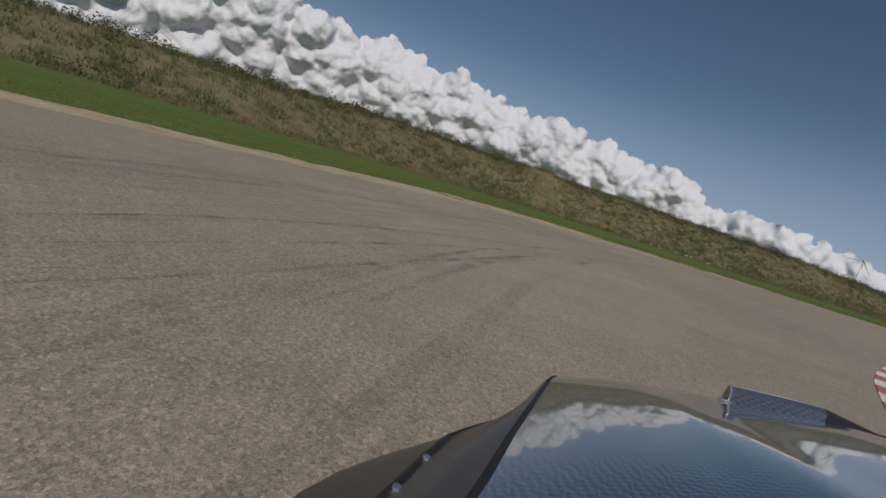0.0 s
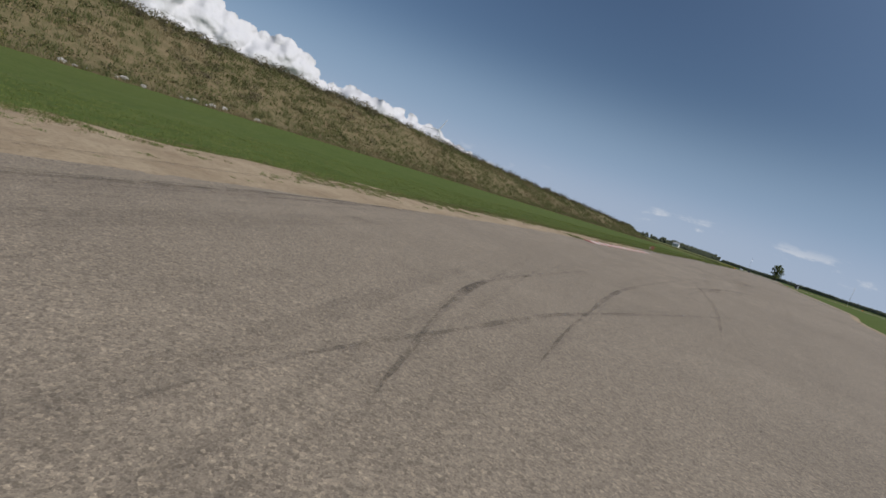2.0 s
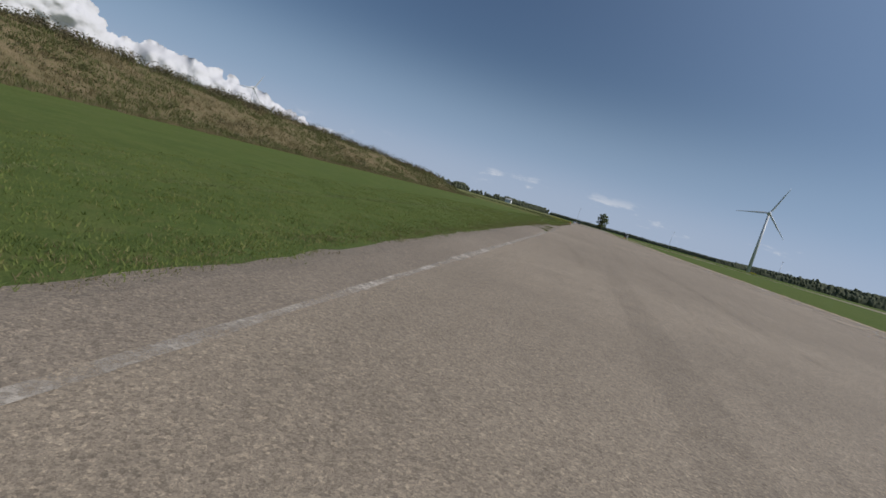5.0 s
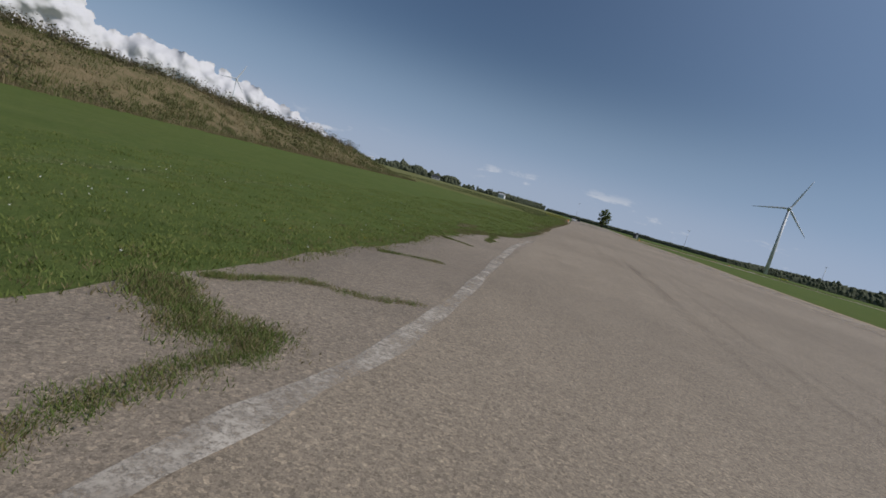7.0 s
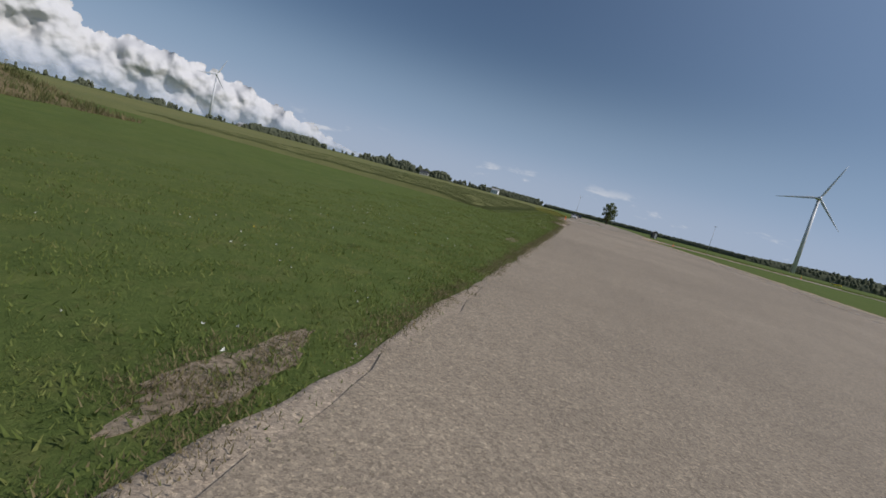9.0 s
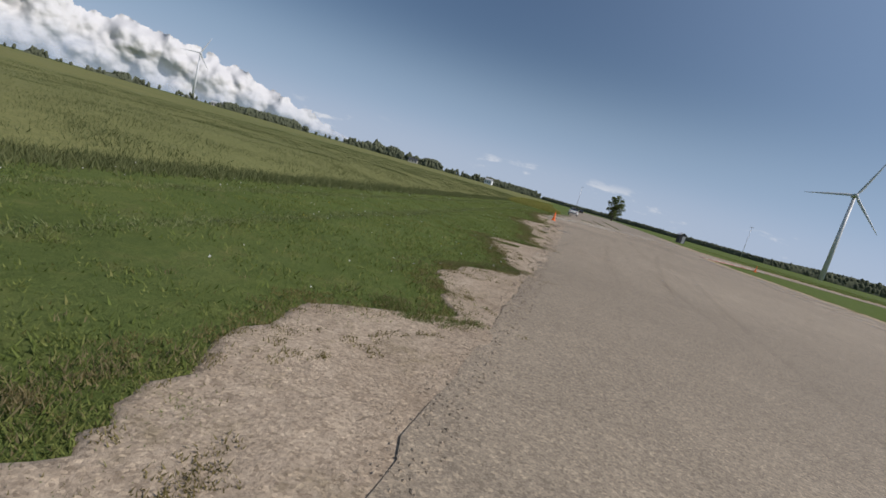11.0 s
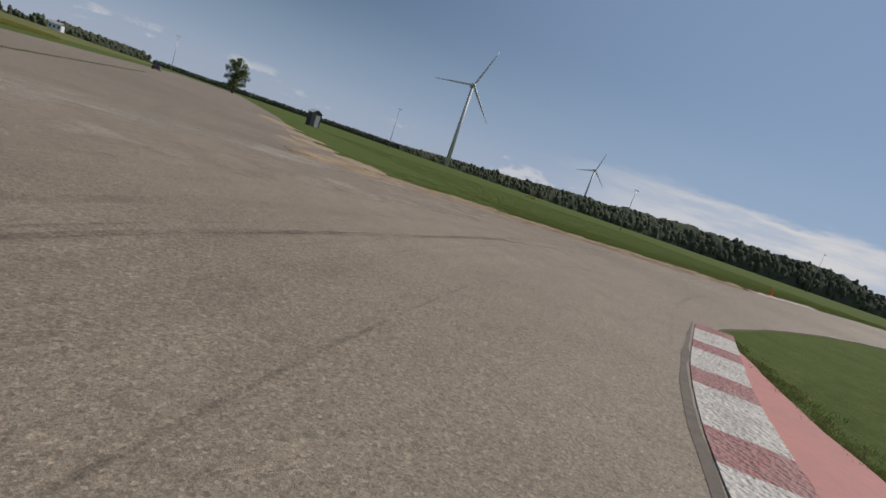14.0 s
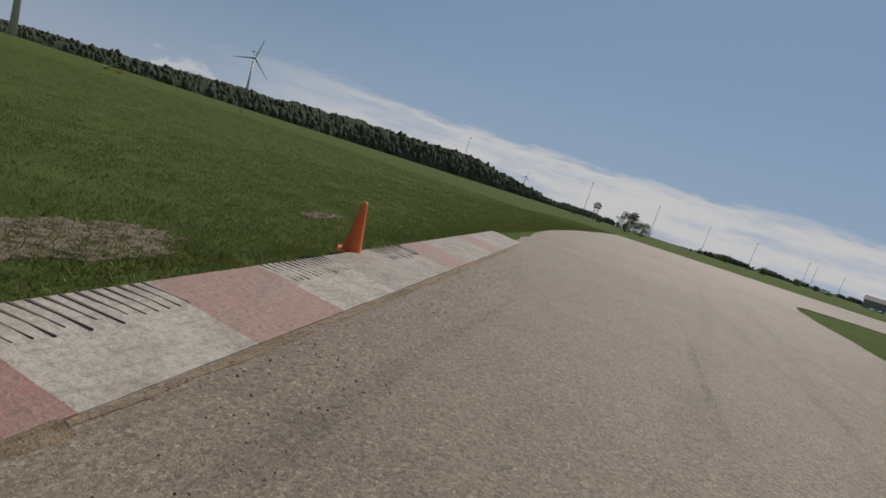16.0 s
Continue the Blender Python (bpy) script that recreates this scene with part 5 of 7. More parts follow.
# ---------------------------------------------------------------- grass and weeds
RUNWAY_JOINTS = [((-25.36, 344.14), (-25.94, 351.58)), ((-23.66, 349.82), (-23.84, 375.28)), ((-20.66, 356.42), (-19.18, 412.28)), ((-26.44, 346.22), (-26.87, 350.49))]


def scatter_grass():
    rng = np.random.default_rng(3)
    edge = np.array([(p.x, p.y) for p in EDGE])
    tang = np.gradient(edge, axis=0)
    tang /= np.linalg.norm(tang, axis=1)[:, None]
    nrm = np.stack([-tang[:, 1], tang[:, 0]], 1)
    yy = [-30, -6, 1, 8, 15, 25, 37, 50, 66, 80, 86, 92, 103, 120, 150, 168, 176, 182.5, 184.4, 184.9, 186, 188, 192, 196, 272, 275, 277, 279.4, 280.0, 280.5, 281.2, 282.4, 284.0, 284.4, 285.5, 286.5, 288, 289.3, 289.65, 289.85, 290.1, 290.45, 290.8, 291.2, 292.1, 293, 294.1, 295, 297, 298.5, 300, 302.4, 303.6, 304.4, 305.3, 306.5, 307.2, 311, 314.5, 319, 325.5, 345]
    ww = [2.1, 2.1, 2.3, 3.8, 5.8, 4.6, 4.4, 2.2, 2.8, 2.3, 2.1, 1.9, 1.1, 1.5, 2.1, 2.15, 1.95, 1.95, 1.7, 1.2, 1.1, .55, .2, .0, .0, 1.1, 1.2, 1.35, .85, .25, .6, 1.1, .6, .1, .5, 0.76, 1.33, 1.66, 1.52, 0.71, 0.47, 0.11, 0.11, 0.66, 0.71, 0.9, 0.57, 0.95, 1.19, 1.42, 1.8, 2.3, 2.4, 2.0, 1.1, 1.5, 1.2, 1.7, 1.35, 0.95, 0.3, 0.1]
    lawn, weeds, rough = [], [], []
    for i in range(len(edge)):
        x, y = edge[i]
        if y > 345 and x < -6:
            continue
        if y > 340:
            w = float(np.interp(x, [-6, 4, 8, 11, 16, 22, 25, 38, 60], [2.6, 3.3, 3.4, 4.0, 3.9, 3.0, 1.05, 1.05, 0.1]))
        else:
            w = float(np.interp(y, yy, ww))
        w *= 1 + 0.3 * noise.noise(Vector((x * 0.5, y * 0.5, 3)))
        for k in range(52):
            u = rng.uniform() ** 1.7 * 9.0
            q = edge[i] + nrm[i] * (w + u) + rng.uniform(-0.3, 0.3, 2)
            lawn.append((q[0], q[1], -0.05, rng.uniform(0.7, 1.3)))
        for k in range(9):
            if noise.noise(Vector((x * 0.35, y * 0.35, 11))) > -0.1:
                u = abs(rng.normal(0, 0.5))
                q = edge[i] + nrm[i] * (w + u + 0.05) + rng.uniform(-0.3, 0.3, 2)
                weeds.append((q[0], q[1], -0.05, rng.uniform(0.5, 1.2)))
    tufts("lawn", lawn, 0.052, 0.2, 16, 0.017, BLADE, "short mown grass along the track", "grass", 1.2)
    for k in range(34000):
        x = rng.uniform(4, 82)
        e0 = float(np.interp(x, [5, 14, 24, 38, 62], [362.6, 362.4, 361.1, 363.2, 365.4]))
        if x < 23:
            e0 += 0.6
        y = e0 + rng.uniform() ** 2.2 * 62
        rough.append((x, y, -0.05, rng.uniform(0.6, 1.3)))
    tufts("rough_grass", rough, 0.075, 0.26, 13, 0.012, BLADE, "longer rough grass behind the exit kerb", "grass", 1.3)
    # tongues of grass that grow out over the shoulders along their joints
    for y0, y1, step, reach in ((98, 116, 3.1, 1.2), (294, 300, 3.0, 0.8), (309, 324, 3.0, 0.8)):
        y = y0
        while y < y1:
            e = min(EDGE, key=lambda p: abs(p.y - y) + (50 if p.x > -24 else 0))
            w = float(np.interp(y, yy, ww))
            n_t = int(reach * 36)
            long = rng.uniform(0.35, 1.0)
            for k in range(n_t):
                u = rng.uniform(0, 1) * long
                weeds.append((e.x - w + u * (w - 0.35) + rng.normal(0, 0.05), y + rng.normal(0, 0.10 + 0.1 * (1 - u)) + 0.5 * u, -0.02, rng.uniform(0.35, 0.85)))
            y += step * rng.uniform(0.75, 1.3)
    bands = (([(-34.08, 153.6), (-34.12, 155.2), (-34.1, 155.6)], .10), ([(-34.15, 156.0), (-34.25, 156.5), (-34.42, 156.95)], .20), ([(-35.05, 157.6), (-34.45, 158.15)], .07), ([(-35.7, 157.2), (-35.2, 157.3)], .09),
             ([(-35.6, 161.0), (-34.94, 160.6), (-34.3, 160.4), (-33.95, 161.4)], .09), ([(-34.3, 160.3), (-34.15, 160.9)], .2), ([(-35.4, 167.1), (-34.7, 166.4), (-33.8, 165.5)], .12), ([(-35.0, 163.6), (-34.0, 163.4)], .06),
             ([(-34.1, 167.7), (-34.18, 168.6), (-34.05, 169.6)], .13), ([(-34.1, 169.8), (-34.5, 169.6), (-34.9, 169.85), (-35.4, 170.1)], .24), ([(-35.3, 170.6), (-34.75, 171.4), (-34.1, 171.6), (-33.65, 172.0)], .07),
             ([(-35.1, 174.6), (-34.2, 175.2)], .07), ([(-35.2, 179.5), (-34.4, 179.2)], .08), ([(-34.3, 181.6), (-34.38, 182.6), (-34.42, 183.2), (-34.5, 184.5)], .07), ([(-34.45, 183.5), (-34.35, 184.1)], .09), ([(-34.3, 182.1), (-34.28, 182.5)], .11), ([(-34.6, 185.2), (-34.3, 186.2)], .12),
             ([(-31.5, 280.3), (-30.98, 280.1), (-30.55, 280.5)], .12), ([(-31.6, 283.3), (-30.8, 284.6), (-30.3, 284.8)], .12), ([(-31.0, 290.1), (-30.55, 290.3), (-30.2, 290.6)], .13), ([(-31.4, 288.65), (-30.98, 288.9)], .13), ([(-31.0, 291.4), (-30.5, 291.6)], .07), ([(-31.0, 293.9), (-30.55, 294.3)], .08),
             ([(-30.95, 302.25), (-30.72, 302.4)], .05), ([(-30.68, 302.8), (-30.5, 303.9)], .075), ([(-30.4, 307.7), (-30.3, 308.3)], .08), ([(-30.9, 313.1), (-30.8, 313.6)], .1), ([(-32.1, 301.6), (-31.95, 302.3), (-32.1, 302.8)], .11),
             ([(-32.1, 303.5), (-32.0, 304.0)], .12), ([(-30.18, 300.62), (-30.12, 300.85)], .05), ([(-31.25, 305.6), (-30.65, 306.0)], .1), ([(-31.4, 307.5), (-30.9, 307.7)], .1), ([(-31.3, 310.6), (-30.7, 310.8)], .07),
             ([(-31.6, 319.5), (-31.0, 319.2), (-30.65, 319.2)], .14), ([(-30.75, 316.5), (-30.5, 316.6)], .07), ([(-31.9, 322.5), (-31.2, 324.2), (-30.3, 324.2)], .09), ([(-31.8, 336.6), (-30.7, 338.4)], .09),
             ([(-37.1, 89.6), (-36.95, 90.8), (-37.2, 92.0)], .14), ([(-36.55, 90.05), (-35.95, 89.9), (-35.6, 89.55)], .05), ([(-35.75, 88.75), (-35.5, 88.6)], .1), ([(-36.9, 97.2), (-36.4, 97.0)], .08), ([(-36.3, 96.2), (-35.7, 97.6)], .05),
             ([(-36.6, 29.8), (-36.1, 31.7), (-35.4, 33.4)], .22), ([(-38.2, 52.0), (-38.6, 56.0)], .25), ([(-36.6, 64.9), (-36.0, 65.3)], .2), ([(-37.0, 66.0), (-36.3, 66.4)], .12), ([(-31.0, 331.0), (-31.2, 335.2)], .12), ([(-31.3, 339.3), (-30.6, 340.7)], .1), ([(-29.8, 341.4), (-28.4, 352.0)], .12))
    dry = []
    for pts, half in bands:
        line = smooth_line(pts, 0.05)
        for k in range(int(len(line) * 0.05 * half * 2 * 800) + 12):
            p = line[int(rng.uniform() * len(line))]
            g = 0.75 + 0.5 * noise.noise(Vector((p.x * 3, p.y * 3, 17)))
            (dry if rng.uniform() < 0.42 else weeds).append((p.x + rng.normal(0, half * 0.6) * g, p.y + rng.normal(0, half * 0.7) * g, -0.02, rng.uniform(0.5, 1.15) * (0.7 + min(half, 0.25) * 1.6)))
    # rough grass inside the apex
    apex_leaves = []
    for k in range(1300):
        j = int(rng.uniform() * (len(red) - 1))
        p = red[j].lerp(red[j + 1], rng.uniform())
        u = -0.04 + abs(rng.normal(0, 0.3))
        x, y = p.x + u * 0.8 + rng.normal(0, 0.06), p.y - u * 0.6 + rng.normal(0, 0.06)
        if noise.noise(Vector((x * 2.2, y * 2.2, 33))) > -0.25 + u * 0.5:
            (apex_leaves if rng.uniform() < 0.55 else dry if rng.uniform() < 0.35 else weeds).append((x, y, -0.03, rng.uniform(0.6, 1.35)))
    tufts("leafy_weeds", apex_leaves, 0.035, 0.13, 22, 0.013, CLOVER, "ragged leafy weeds behind the red run-off", "weeds", 1.7)
    # ragged clumps along the sandy right-hand verge
    for p in RIGHT_EDGE:
        if 285 < p.y < 334.5 and p.x < -8:
            for k in range(9):
                u = 0.25 + abs(rng.normal(0.35, 0.45))
                if noise.noise(Vector((p.y * 0.5, u * 1.2, 71))) > -0.05:
                    (dry if rng.uniform() < 0.4 else weeds).append((p.x + u, p.y + rng.uniform(-0.3, 0.3), -0.03, rng.uniform(0.5, 1.3)))
    for k in range(420):
        y = rng.uniform(65.2, 82)
        if noise.noise(Vector((0, y * 0.9, 81))) > -0.1:
            x = float(np.interp(y, [65.4, 72, 81.8], [-35.2, -34.95, -34.5])) + abs(rng.normal(0.0, 0.05))
            (dry if rng.uniform() < 0.6 else weeds).append((x, y, -0.01, rng.uniform(0.25, 0.6)))
    # grass in the joints of the old runway
    for a, b in RUNWAY_JOINTS:
        d = Vector(b) - Vector(a)
        for k in range(int(d.length * 45)):
            q = Vector(a) + d * rng.uniform()
            q += Vector((rng.normal(0, 0.1), rng.normal(0, 0.1))) * (1 + noise.noise(Vector((q.x, q.y, 0))))
            (dry if rng.uniform() < 0.6 else weeds).append((q.x, q.y, -0.02, rng.uniform(0.4, 1.0)))
    # grass and withered crumbs that creep out over the sandy soil
    for i in range(len(edge)):
        x, y = edge[i]
        if not 8 < y < 86:
            continue
        w = float(np.interp(y, yy, ww))
        for k in range(80):
            u = -0.9 * w * rng.uniform() ** 1.3
            q = edge[i] + nrm[i] * (w + 0.25 + u) + rng.uniform(-0.3, 0.3, 2)
            g = noise.noise(Vector((q[0] * 0.9, q[1] * 0.45, 91))) + 0.5 * noise.noise(Vector((q[0] * 2.4, q[1] * 2.4, 92)))
            if g > -0.12 - 0.55 * u / w:
                (dry if rng.uniform() < 0.45 else weeds).append((q[0], q[1], 0.0, rng.uniform(0.6, 1.3) * (1 + 0.5 * u / w)))
    tufts("dry_weeds", dry, 0.055, 0.11, 16, 0.011, STRAW, "withered stalks among the weeds in the joints", "weeds", 1.0)
    # low clover and white flowers in the lawn beside the edge
    clover, dots, gold = [], [], []
    for i in range(len(edge)):
        x, y = edge[i]
        if not 140 < y < 330 or x > -24:
            continue
        w = float(np.interp(y, yy, ww))
        for k in range(44):
            u = rng.uniform() ** 1.4 * 6.0
            q = edge[i] + nrm[i] * (w + 0.1 + u) + rng.uniform(-0.3, 0.3, 2)
            if noise.noise(Vector((q[0] * 0.9, q[1] * 0.9, 31))) > 0.0:
                clover.append((q[0], q[1], -0.03, rng.uniform(0.6, 1.2)))
            if k < 5:
                q = edge[i] + nrm[i] * (w + 0.2 + rng.uniform() * 6) + rng.uniform(-0.3, 0.3, 2)
                if noise.noise(Vector((q[0] * 0.3, q[1] * 0.3, 41))) > -0.1:
                    (gold if rng.uniform() < 0.12 else dots).append((q[0], q[1], 0.022, rng.uniform(0.7, 1.2)))
    tufts("clover", clover, 0.026, 0.15, 24, 0.012, CLOVER, "low leafy clover in the grass", "clover", 1.7)
    tufts("white_flowers", dots, 0.022, 0.009, 5, 0.014, PETAL, "small white clover flowers in the grass", "flowers", 0.9)
    tufts("yellow_flowers", gold, 0.022, 0.009, 5, 0.014, GOLD, "small yellow flowers in the grass", "flowers", 0.9)
    swath = []
    for off, y0, y1, n_s in ((5.3, 262, 335, 2600), (3.6, 266, 345, 2600), (4.6, 60, 180, 1800)):
        for k in range(n_s):
            y = rng.uniform(y0, y1)
            x = float(np.interp(y, [60, 88, 150, 197, 250, 290, 345], [-36.2, -35.4, -34.0, -33.1, -31.3, -30.1, -28.6])) - off - 0.02 * (y - y0) + rng.normal(0, 0.09)
            swath.append((x, y, -0.04, rng.uniform(0.6, 1.1)))
    tufts("clippings", swath, 0.05, 0.16, 12, 0.014, CLIPPINGS, "thin pale swaths of mown clippings on the grass", "clippings", 1.4)
    # dead brown fringe where the grass meets the asphalt
    dead, clover_rim = [], []
    for i in range(len(edge)):
        x, y = edge[i]
        if 36 < y < 330 and x < -24 and noise.noise(Vector((0, y * 0.4, 51))) > -0.3:
            w = float(np.interp(y, yy, ww))
            for k in range(30 if 188 < y < 278 else 12):
                if 188 < y < 278:
                    q = edge[i] + nrm[i] * (w + rng.normal(0.27, 0.1)) + tang[i] * rng.uniform(-0.3, 0.3)
                else:
                    q = edge[i] + nrm[i] * (w + rng.normal(0.06, 0.16) + (rng.uniform(0, 1.2) if k > 8 else 0)) + rng.uniform(-0.25, 0.25, 2)
                dead.append((q[0], q[1], -0.005 if y > 188 else -0.02, rng.uniform(0.5, 1.0)))
    for cx, cy, rx, ry in ((-34.1, 200.8, 0.3, 0.6), (-33.97, 204.8, 0.2, 0.8), (-33.8, 212.4, 0.35, 0.7), (-34.3, 211.6, 0.3, 0.5), (-35.8, 186, 0.3, 1.0), (-35.2, 183.2, 0.3, 1.2), (-34.9, 184.6, 0.3, 0.5), (-33.0, 226.0, 0.25, 0.7)):
        for k in range(110):
            a = rng.uniform(0, 6.283)
            u = rng.uniform(0.5, 1.15)
            dead.append((cx + rx * u * math.cos(a), cy + ry * u * math.sin(a), -0.03, rng.uniform(0.5, 1.0)))
    edge_y = [(p.y, p.x) for p in EDGE if 270 < p.y < 330 and p.x < -24]
    for k in range(5200):
        y = rng.uniform(274, 326)
        w = float(np.interp(y, yy, ww))
        g = noise.noise(Vector((w, y * 1.3, 61)))
        x = float(np.interp(y, *zip(*edge_y))) - w - 0.02 + rng.normal(0, 0.18 + 0.12 * g)
        (dead if rng.uniform() < 0.3 else clover_rim).append((x, y, -0.03, rng.uniform(0.45, 0.95)))
    moss = []
    for k in range(5200):
        y = rng.uniform(275, 325)
        w = float(np.interp(y, yy, ww))
        u = rng.uniform(-0.75, 0.55)
        g = noise.noise(Vector((u * 2.2, y * 1.1, 96))) + 0.5 * noise.noise(Vector((u * 6.0, y * 3.4, 97)))
        if g > -0.08 + 0.4 * abs(u):
            moss.append((float(np.interp(y, *zip(*edge_y))) - w - u, y, -0.012, rng.uniform(0.4, 0.9)))
    tufts("moss", moss, 0.035, 0.09, 26, 0.012, MOSS, "brown and olive moss on the broken concrete", "moss", 1.2)
    tufts("dry_fringe", dead, 0.05, 0.12, 12, 0.01, STRAW, "withered brown grass along the asphalt edge", "grass", 1.0)
    tufts("leafy_weeds", clover_rim, 0.032, 0.12, 22, 0.012, CLOVER, "low leafy weeds along the broken concrete", "weeds", 1.6)
    yellow = []
    for k in range(9000):
        y = rng.uniform(342, 440)
        x = float(np.interp(y, [342, 351, 361, 396, 440], [-30.2, -30.6, -31.2, -33.0, -33.0])) - rng.uniform() ** 1.5 * 7
        yellow.append((x, y, -0.05, rng.uniform(0.6, 1.3)))
    tufts("field_weeds", yellow, 0.42, 0.3, 13, 0.035, YELLOW_WEED, "tall yellow-green weeds beside the old runway", "weeds", 0.7)
    tufts("weeds", weeds, 0.056, 0.12, 26, 0.010, WEED, "tall green weeds and grass clumps at the pavement edge", "weeds", 1.2)


scatter_grass()


def build_crop():
    """A field of tall crop behind the mown strip."""
    rng = np.random.default_rng(8)
    x1, x0, y0, y1 = -37.6, -420.0, 262.0, 720.0

    def crop_top(x, y):
        return 0.46 * min(1.0, (x1 - x) / 4.5) ** 0.8 + 0.12 * noise.noise(Vector((x * 0.4, y * 0.4, 5))) - 0.03

    xs = np.concatenate([np.arange(x1, x1 - 30, -1.0), np.geomspace(30, x1 - x0, 30) * -1 + x1])
    ys = np.arange(y0, y1, 3.0)
    vs = []
    for y in ys:
        for i, x in enumerate(xs):
            vs.append((x + (0.5 * noise.noise(Vector((0, y * 0.3, 1))) if i < 2 else 0), y, -0.1 if i == 0 or y == ys[0] else crop_top(x, y)))
    n = len(xs)
    fs = [(j * n + i, j * n + i + 1, (j + 1) * n + i + 1, (j + 1) * n + i) for j in range(len(ys) - 1) for i in range(n - 1)]
    ob = new("crop_field", mesh_of("crop_field", vs, [f[::-1] for f in fs], CROP_TOP, True))
    tagged(ob, "wide field of tall green and yellowing crop", "crop field", kind="stuff")
    places = []
    for k in range(46000):
        y = rng.uniform(y0, 380)
        x = x1 - rng.uniform() ** 1.7 * 34 + 0.4
        places.append((x, y, -0.06 if x > x1 - 1 else crop_top(x, y) - 0.1, rng.uniform(0.6, 1.3)))
    tufts("crop_plants", places, 0.15, 0.5, 20, 0.022, CROP, "tall green crop plants at the edge of the field", "crop", 0.95)


m = Nodes("crop_canopy")
CROP_TOP = m.done(m.mix(m.span(m.noise(6.0, 5, 0.7), 0.35, 0.7, 0.0, 0.6), m.ramp(m.noise(0.02, 5, 0.6), [(0.35, (0.142, 0.155, 0.062)), (0.65, (0.205, 0.195, 0.080)) ]), (0.085, 0.098, 0.038)), 0.95, bump=m.noise(4.0, 4, 0.7), strength=0.7, distance=0.12, spec=0.04)
build_crop()


# ---------------------------------------------------------------- lone tree and bushes
def tree(x, y, h, r, label, seed, leaf):
    rng = np.random.default_rng(seed)
    root = empty("tree", pose(x, y, 0), label, "tree", "trees")
    bm = bmesh.new()
    tube(bm, (0, 0, -0.1), (0.1, 0, h * 0.45), h * 0.03, h * 0.018, 10)
    for k in range(8):
        a = k * 2.4
        z0 = h * (0.22 + 0.03 * k)
        tube(bm, (0.05, 0, z0), (r * 0.7 * math.cos(a), r * 0.7 * math.sin(a), z0 + h * 0.28), h * 0.011, h * 0.003, 6)
    tube(bm, (0.1, 0, h * 0.44), (0, 0.1, h * 0.85), h * 0.018, h * 0.004, 8)
    part("trunk", bm, BARK, root, smooth=True)
    blobs = []
    low = 0.15 if h > 10 else 0.12
    for k in range(64):
        f = rng.uniform(0.0, 1.0)
        rr = r * math.sin((0.22 + f * 0.62) * math.pi) ** 0.5
        a = rng.uniform(0, 6.283)
        q = rr * rng.uniform(0.15, 0.85)
        s = r * rng.uniform(0.17, 0.31)
        blobs.append((q * math.cos(a), q * math.sin(a), h * (low + (0.9 - low) * f), s, s * 0.8))
    crown = quads_object("crown", leaf_cloud(blobs, 120, h * 0.016, rng), leaf)
    crown.parent = root


tree(-0.8, 580, 16.0, 5.6, "lone leafy green tree standing beside the old runway", 1, LEAF)
tree(251, 377, 8.5, 5.5, "dark round tree beside the lattice tower", 2, DARK_LEAF)
tree(243, 370, 6.0, 4.5, "dark round tree beside the lattice tower", 3, DARK_LEAF)
for k, (a, d, h) in enumerate(((95.2, 300, 4.5), (98.7, 310, 4.2), (101.5, 330, 4.0), (103.0, 330, 3.4), (104.0, 340, 3.0), (79.5, 290, 3.0), (82.3, 280, 3.2))):
    tree(23.3 + d * math.sin(radians(a)), 358 + d * math.cos(radians(a)), h, h * 0.75, "low round bush far across the airfield", 10 + k, DARK_LEAF)


# ---------------------------------------------------------------- masts, towers, hut
def mast(x, y, h, tilt=0.0):
    root = empty("light_mast", pose(x, y, 0, 0, tilt, 0), "thin galvanised steel light mast on the airfield", "light mast", "light masts")
    part("pole", tube(bmesh.new(), (0, 0, -0.1), (0, 0, h), 0.11, 0.06, 8), MAST, root, smooth=True)
    bm = bmesh.new()
    box(bm, (0, 0, h), (1.3, 0.10, 0.10), bevel=0.02)
    part("crossbar", bm, MAST, root)
    for s in (-0.5, 0.5):
        bm = bmesh.new()
        box(bm, (s, -0.12, h - 0.06), (0.36, 0.3, 0.22), bevel=0.04)
        part("lamp_head", bm, WALL_GREY, root)


for row in ((92, 436, 11.6), (183, 430, 15), (42, 492, 13), (-23, 550, 13), (200, 388, 13), (222, 366, 13), (258, 346, 13), (280, 325, 13), (300, 300, 12), (330, 290, 12), (360, 270, 12), (380, 240, 12)):
    mast(*row)


def lattice_tower(x, y, h, yaw):
    root = empty("lattice_tower", pose(x, y, 0, 0, 0, yaw), "dark stacked platform on a light steel tower", "tower", "lattice towers")
    for sx in (-0.8, 0.8):
        for sy in (-0.8, 0.8):
            part("leg", tube(bmesh.new(), (sx * 1.1, sy * 1.1, -0.1), (sx, sy, h - 2.8), 0.09, 0.09, 6), MAST, root)
    for k in range(3):
        z0, z1 = (h - 2.8) * k / 3, (h - 2.8) * (k + 1) / 3
        bm = bmesh.new()
        for s in (-0.85, 0.85):
            tube(bm, (-0.85, s, z0), (0.85, s, z1), 0.04, 0.04, 5)
            tube(bm, (s, 0.85, z0), (s, -0.85, z1), 0.04, 0.04, 5)
        part("brace", bm, MAST, root)
    for z, w, t in ((h - 2.5, 2.9, 0.75), (h - 1.35, 3.1, 0.8), (h - 0.45, 2.1, 0.5)):
        bm = bmesh.new()
        box(bm, (0, 0, z), (w, w, t), bevel=0.06)
        part("platform", bm, DARK_WOOD, root)
    part("spike", tube(bmesh.new(), (0, 0, h - 0.3), (0, 0, h + 1.0), 0.05, 0.03, 6), MAST, root)


lattice_tower(265.3, 393.5, 9.3, 20)
lattice_tower(238.9, 374.4, 8.8, 20)


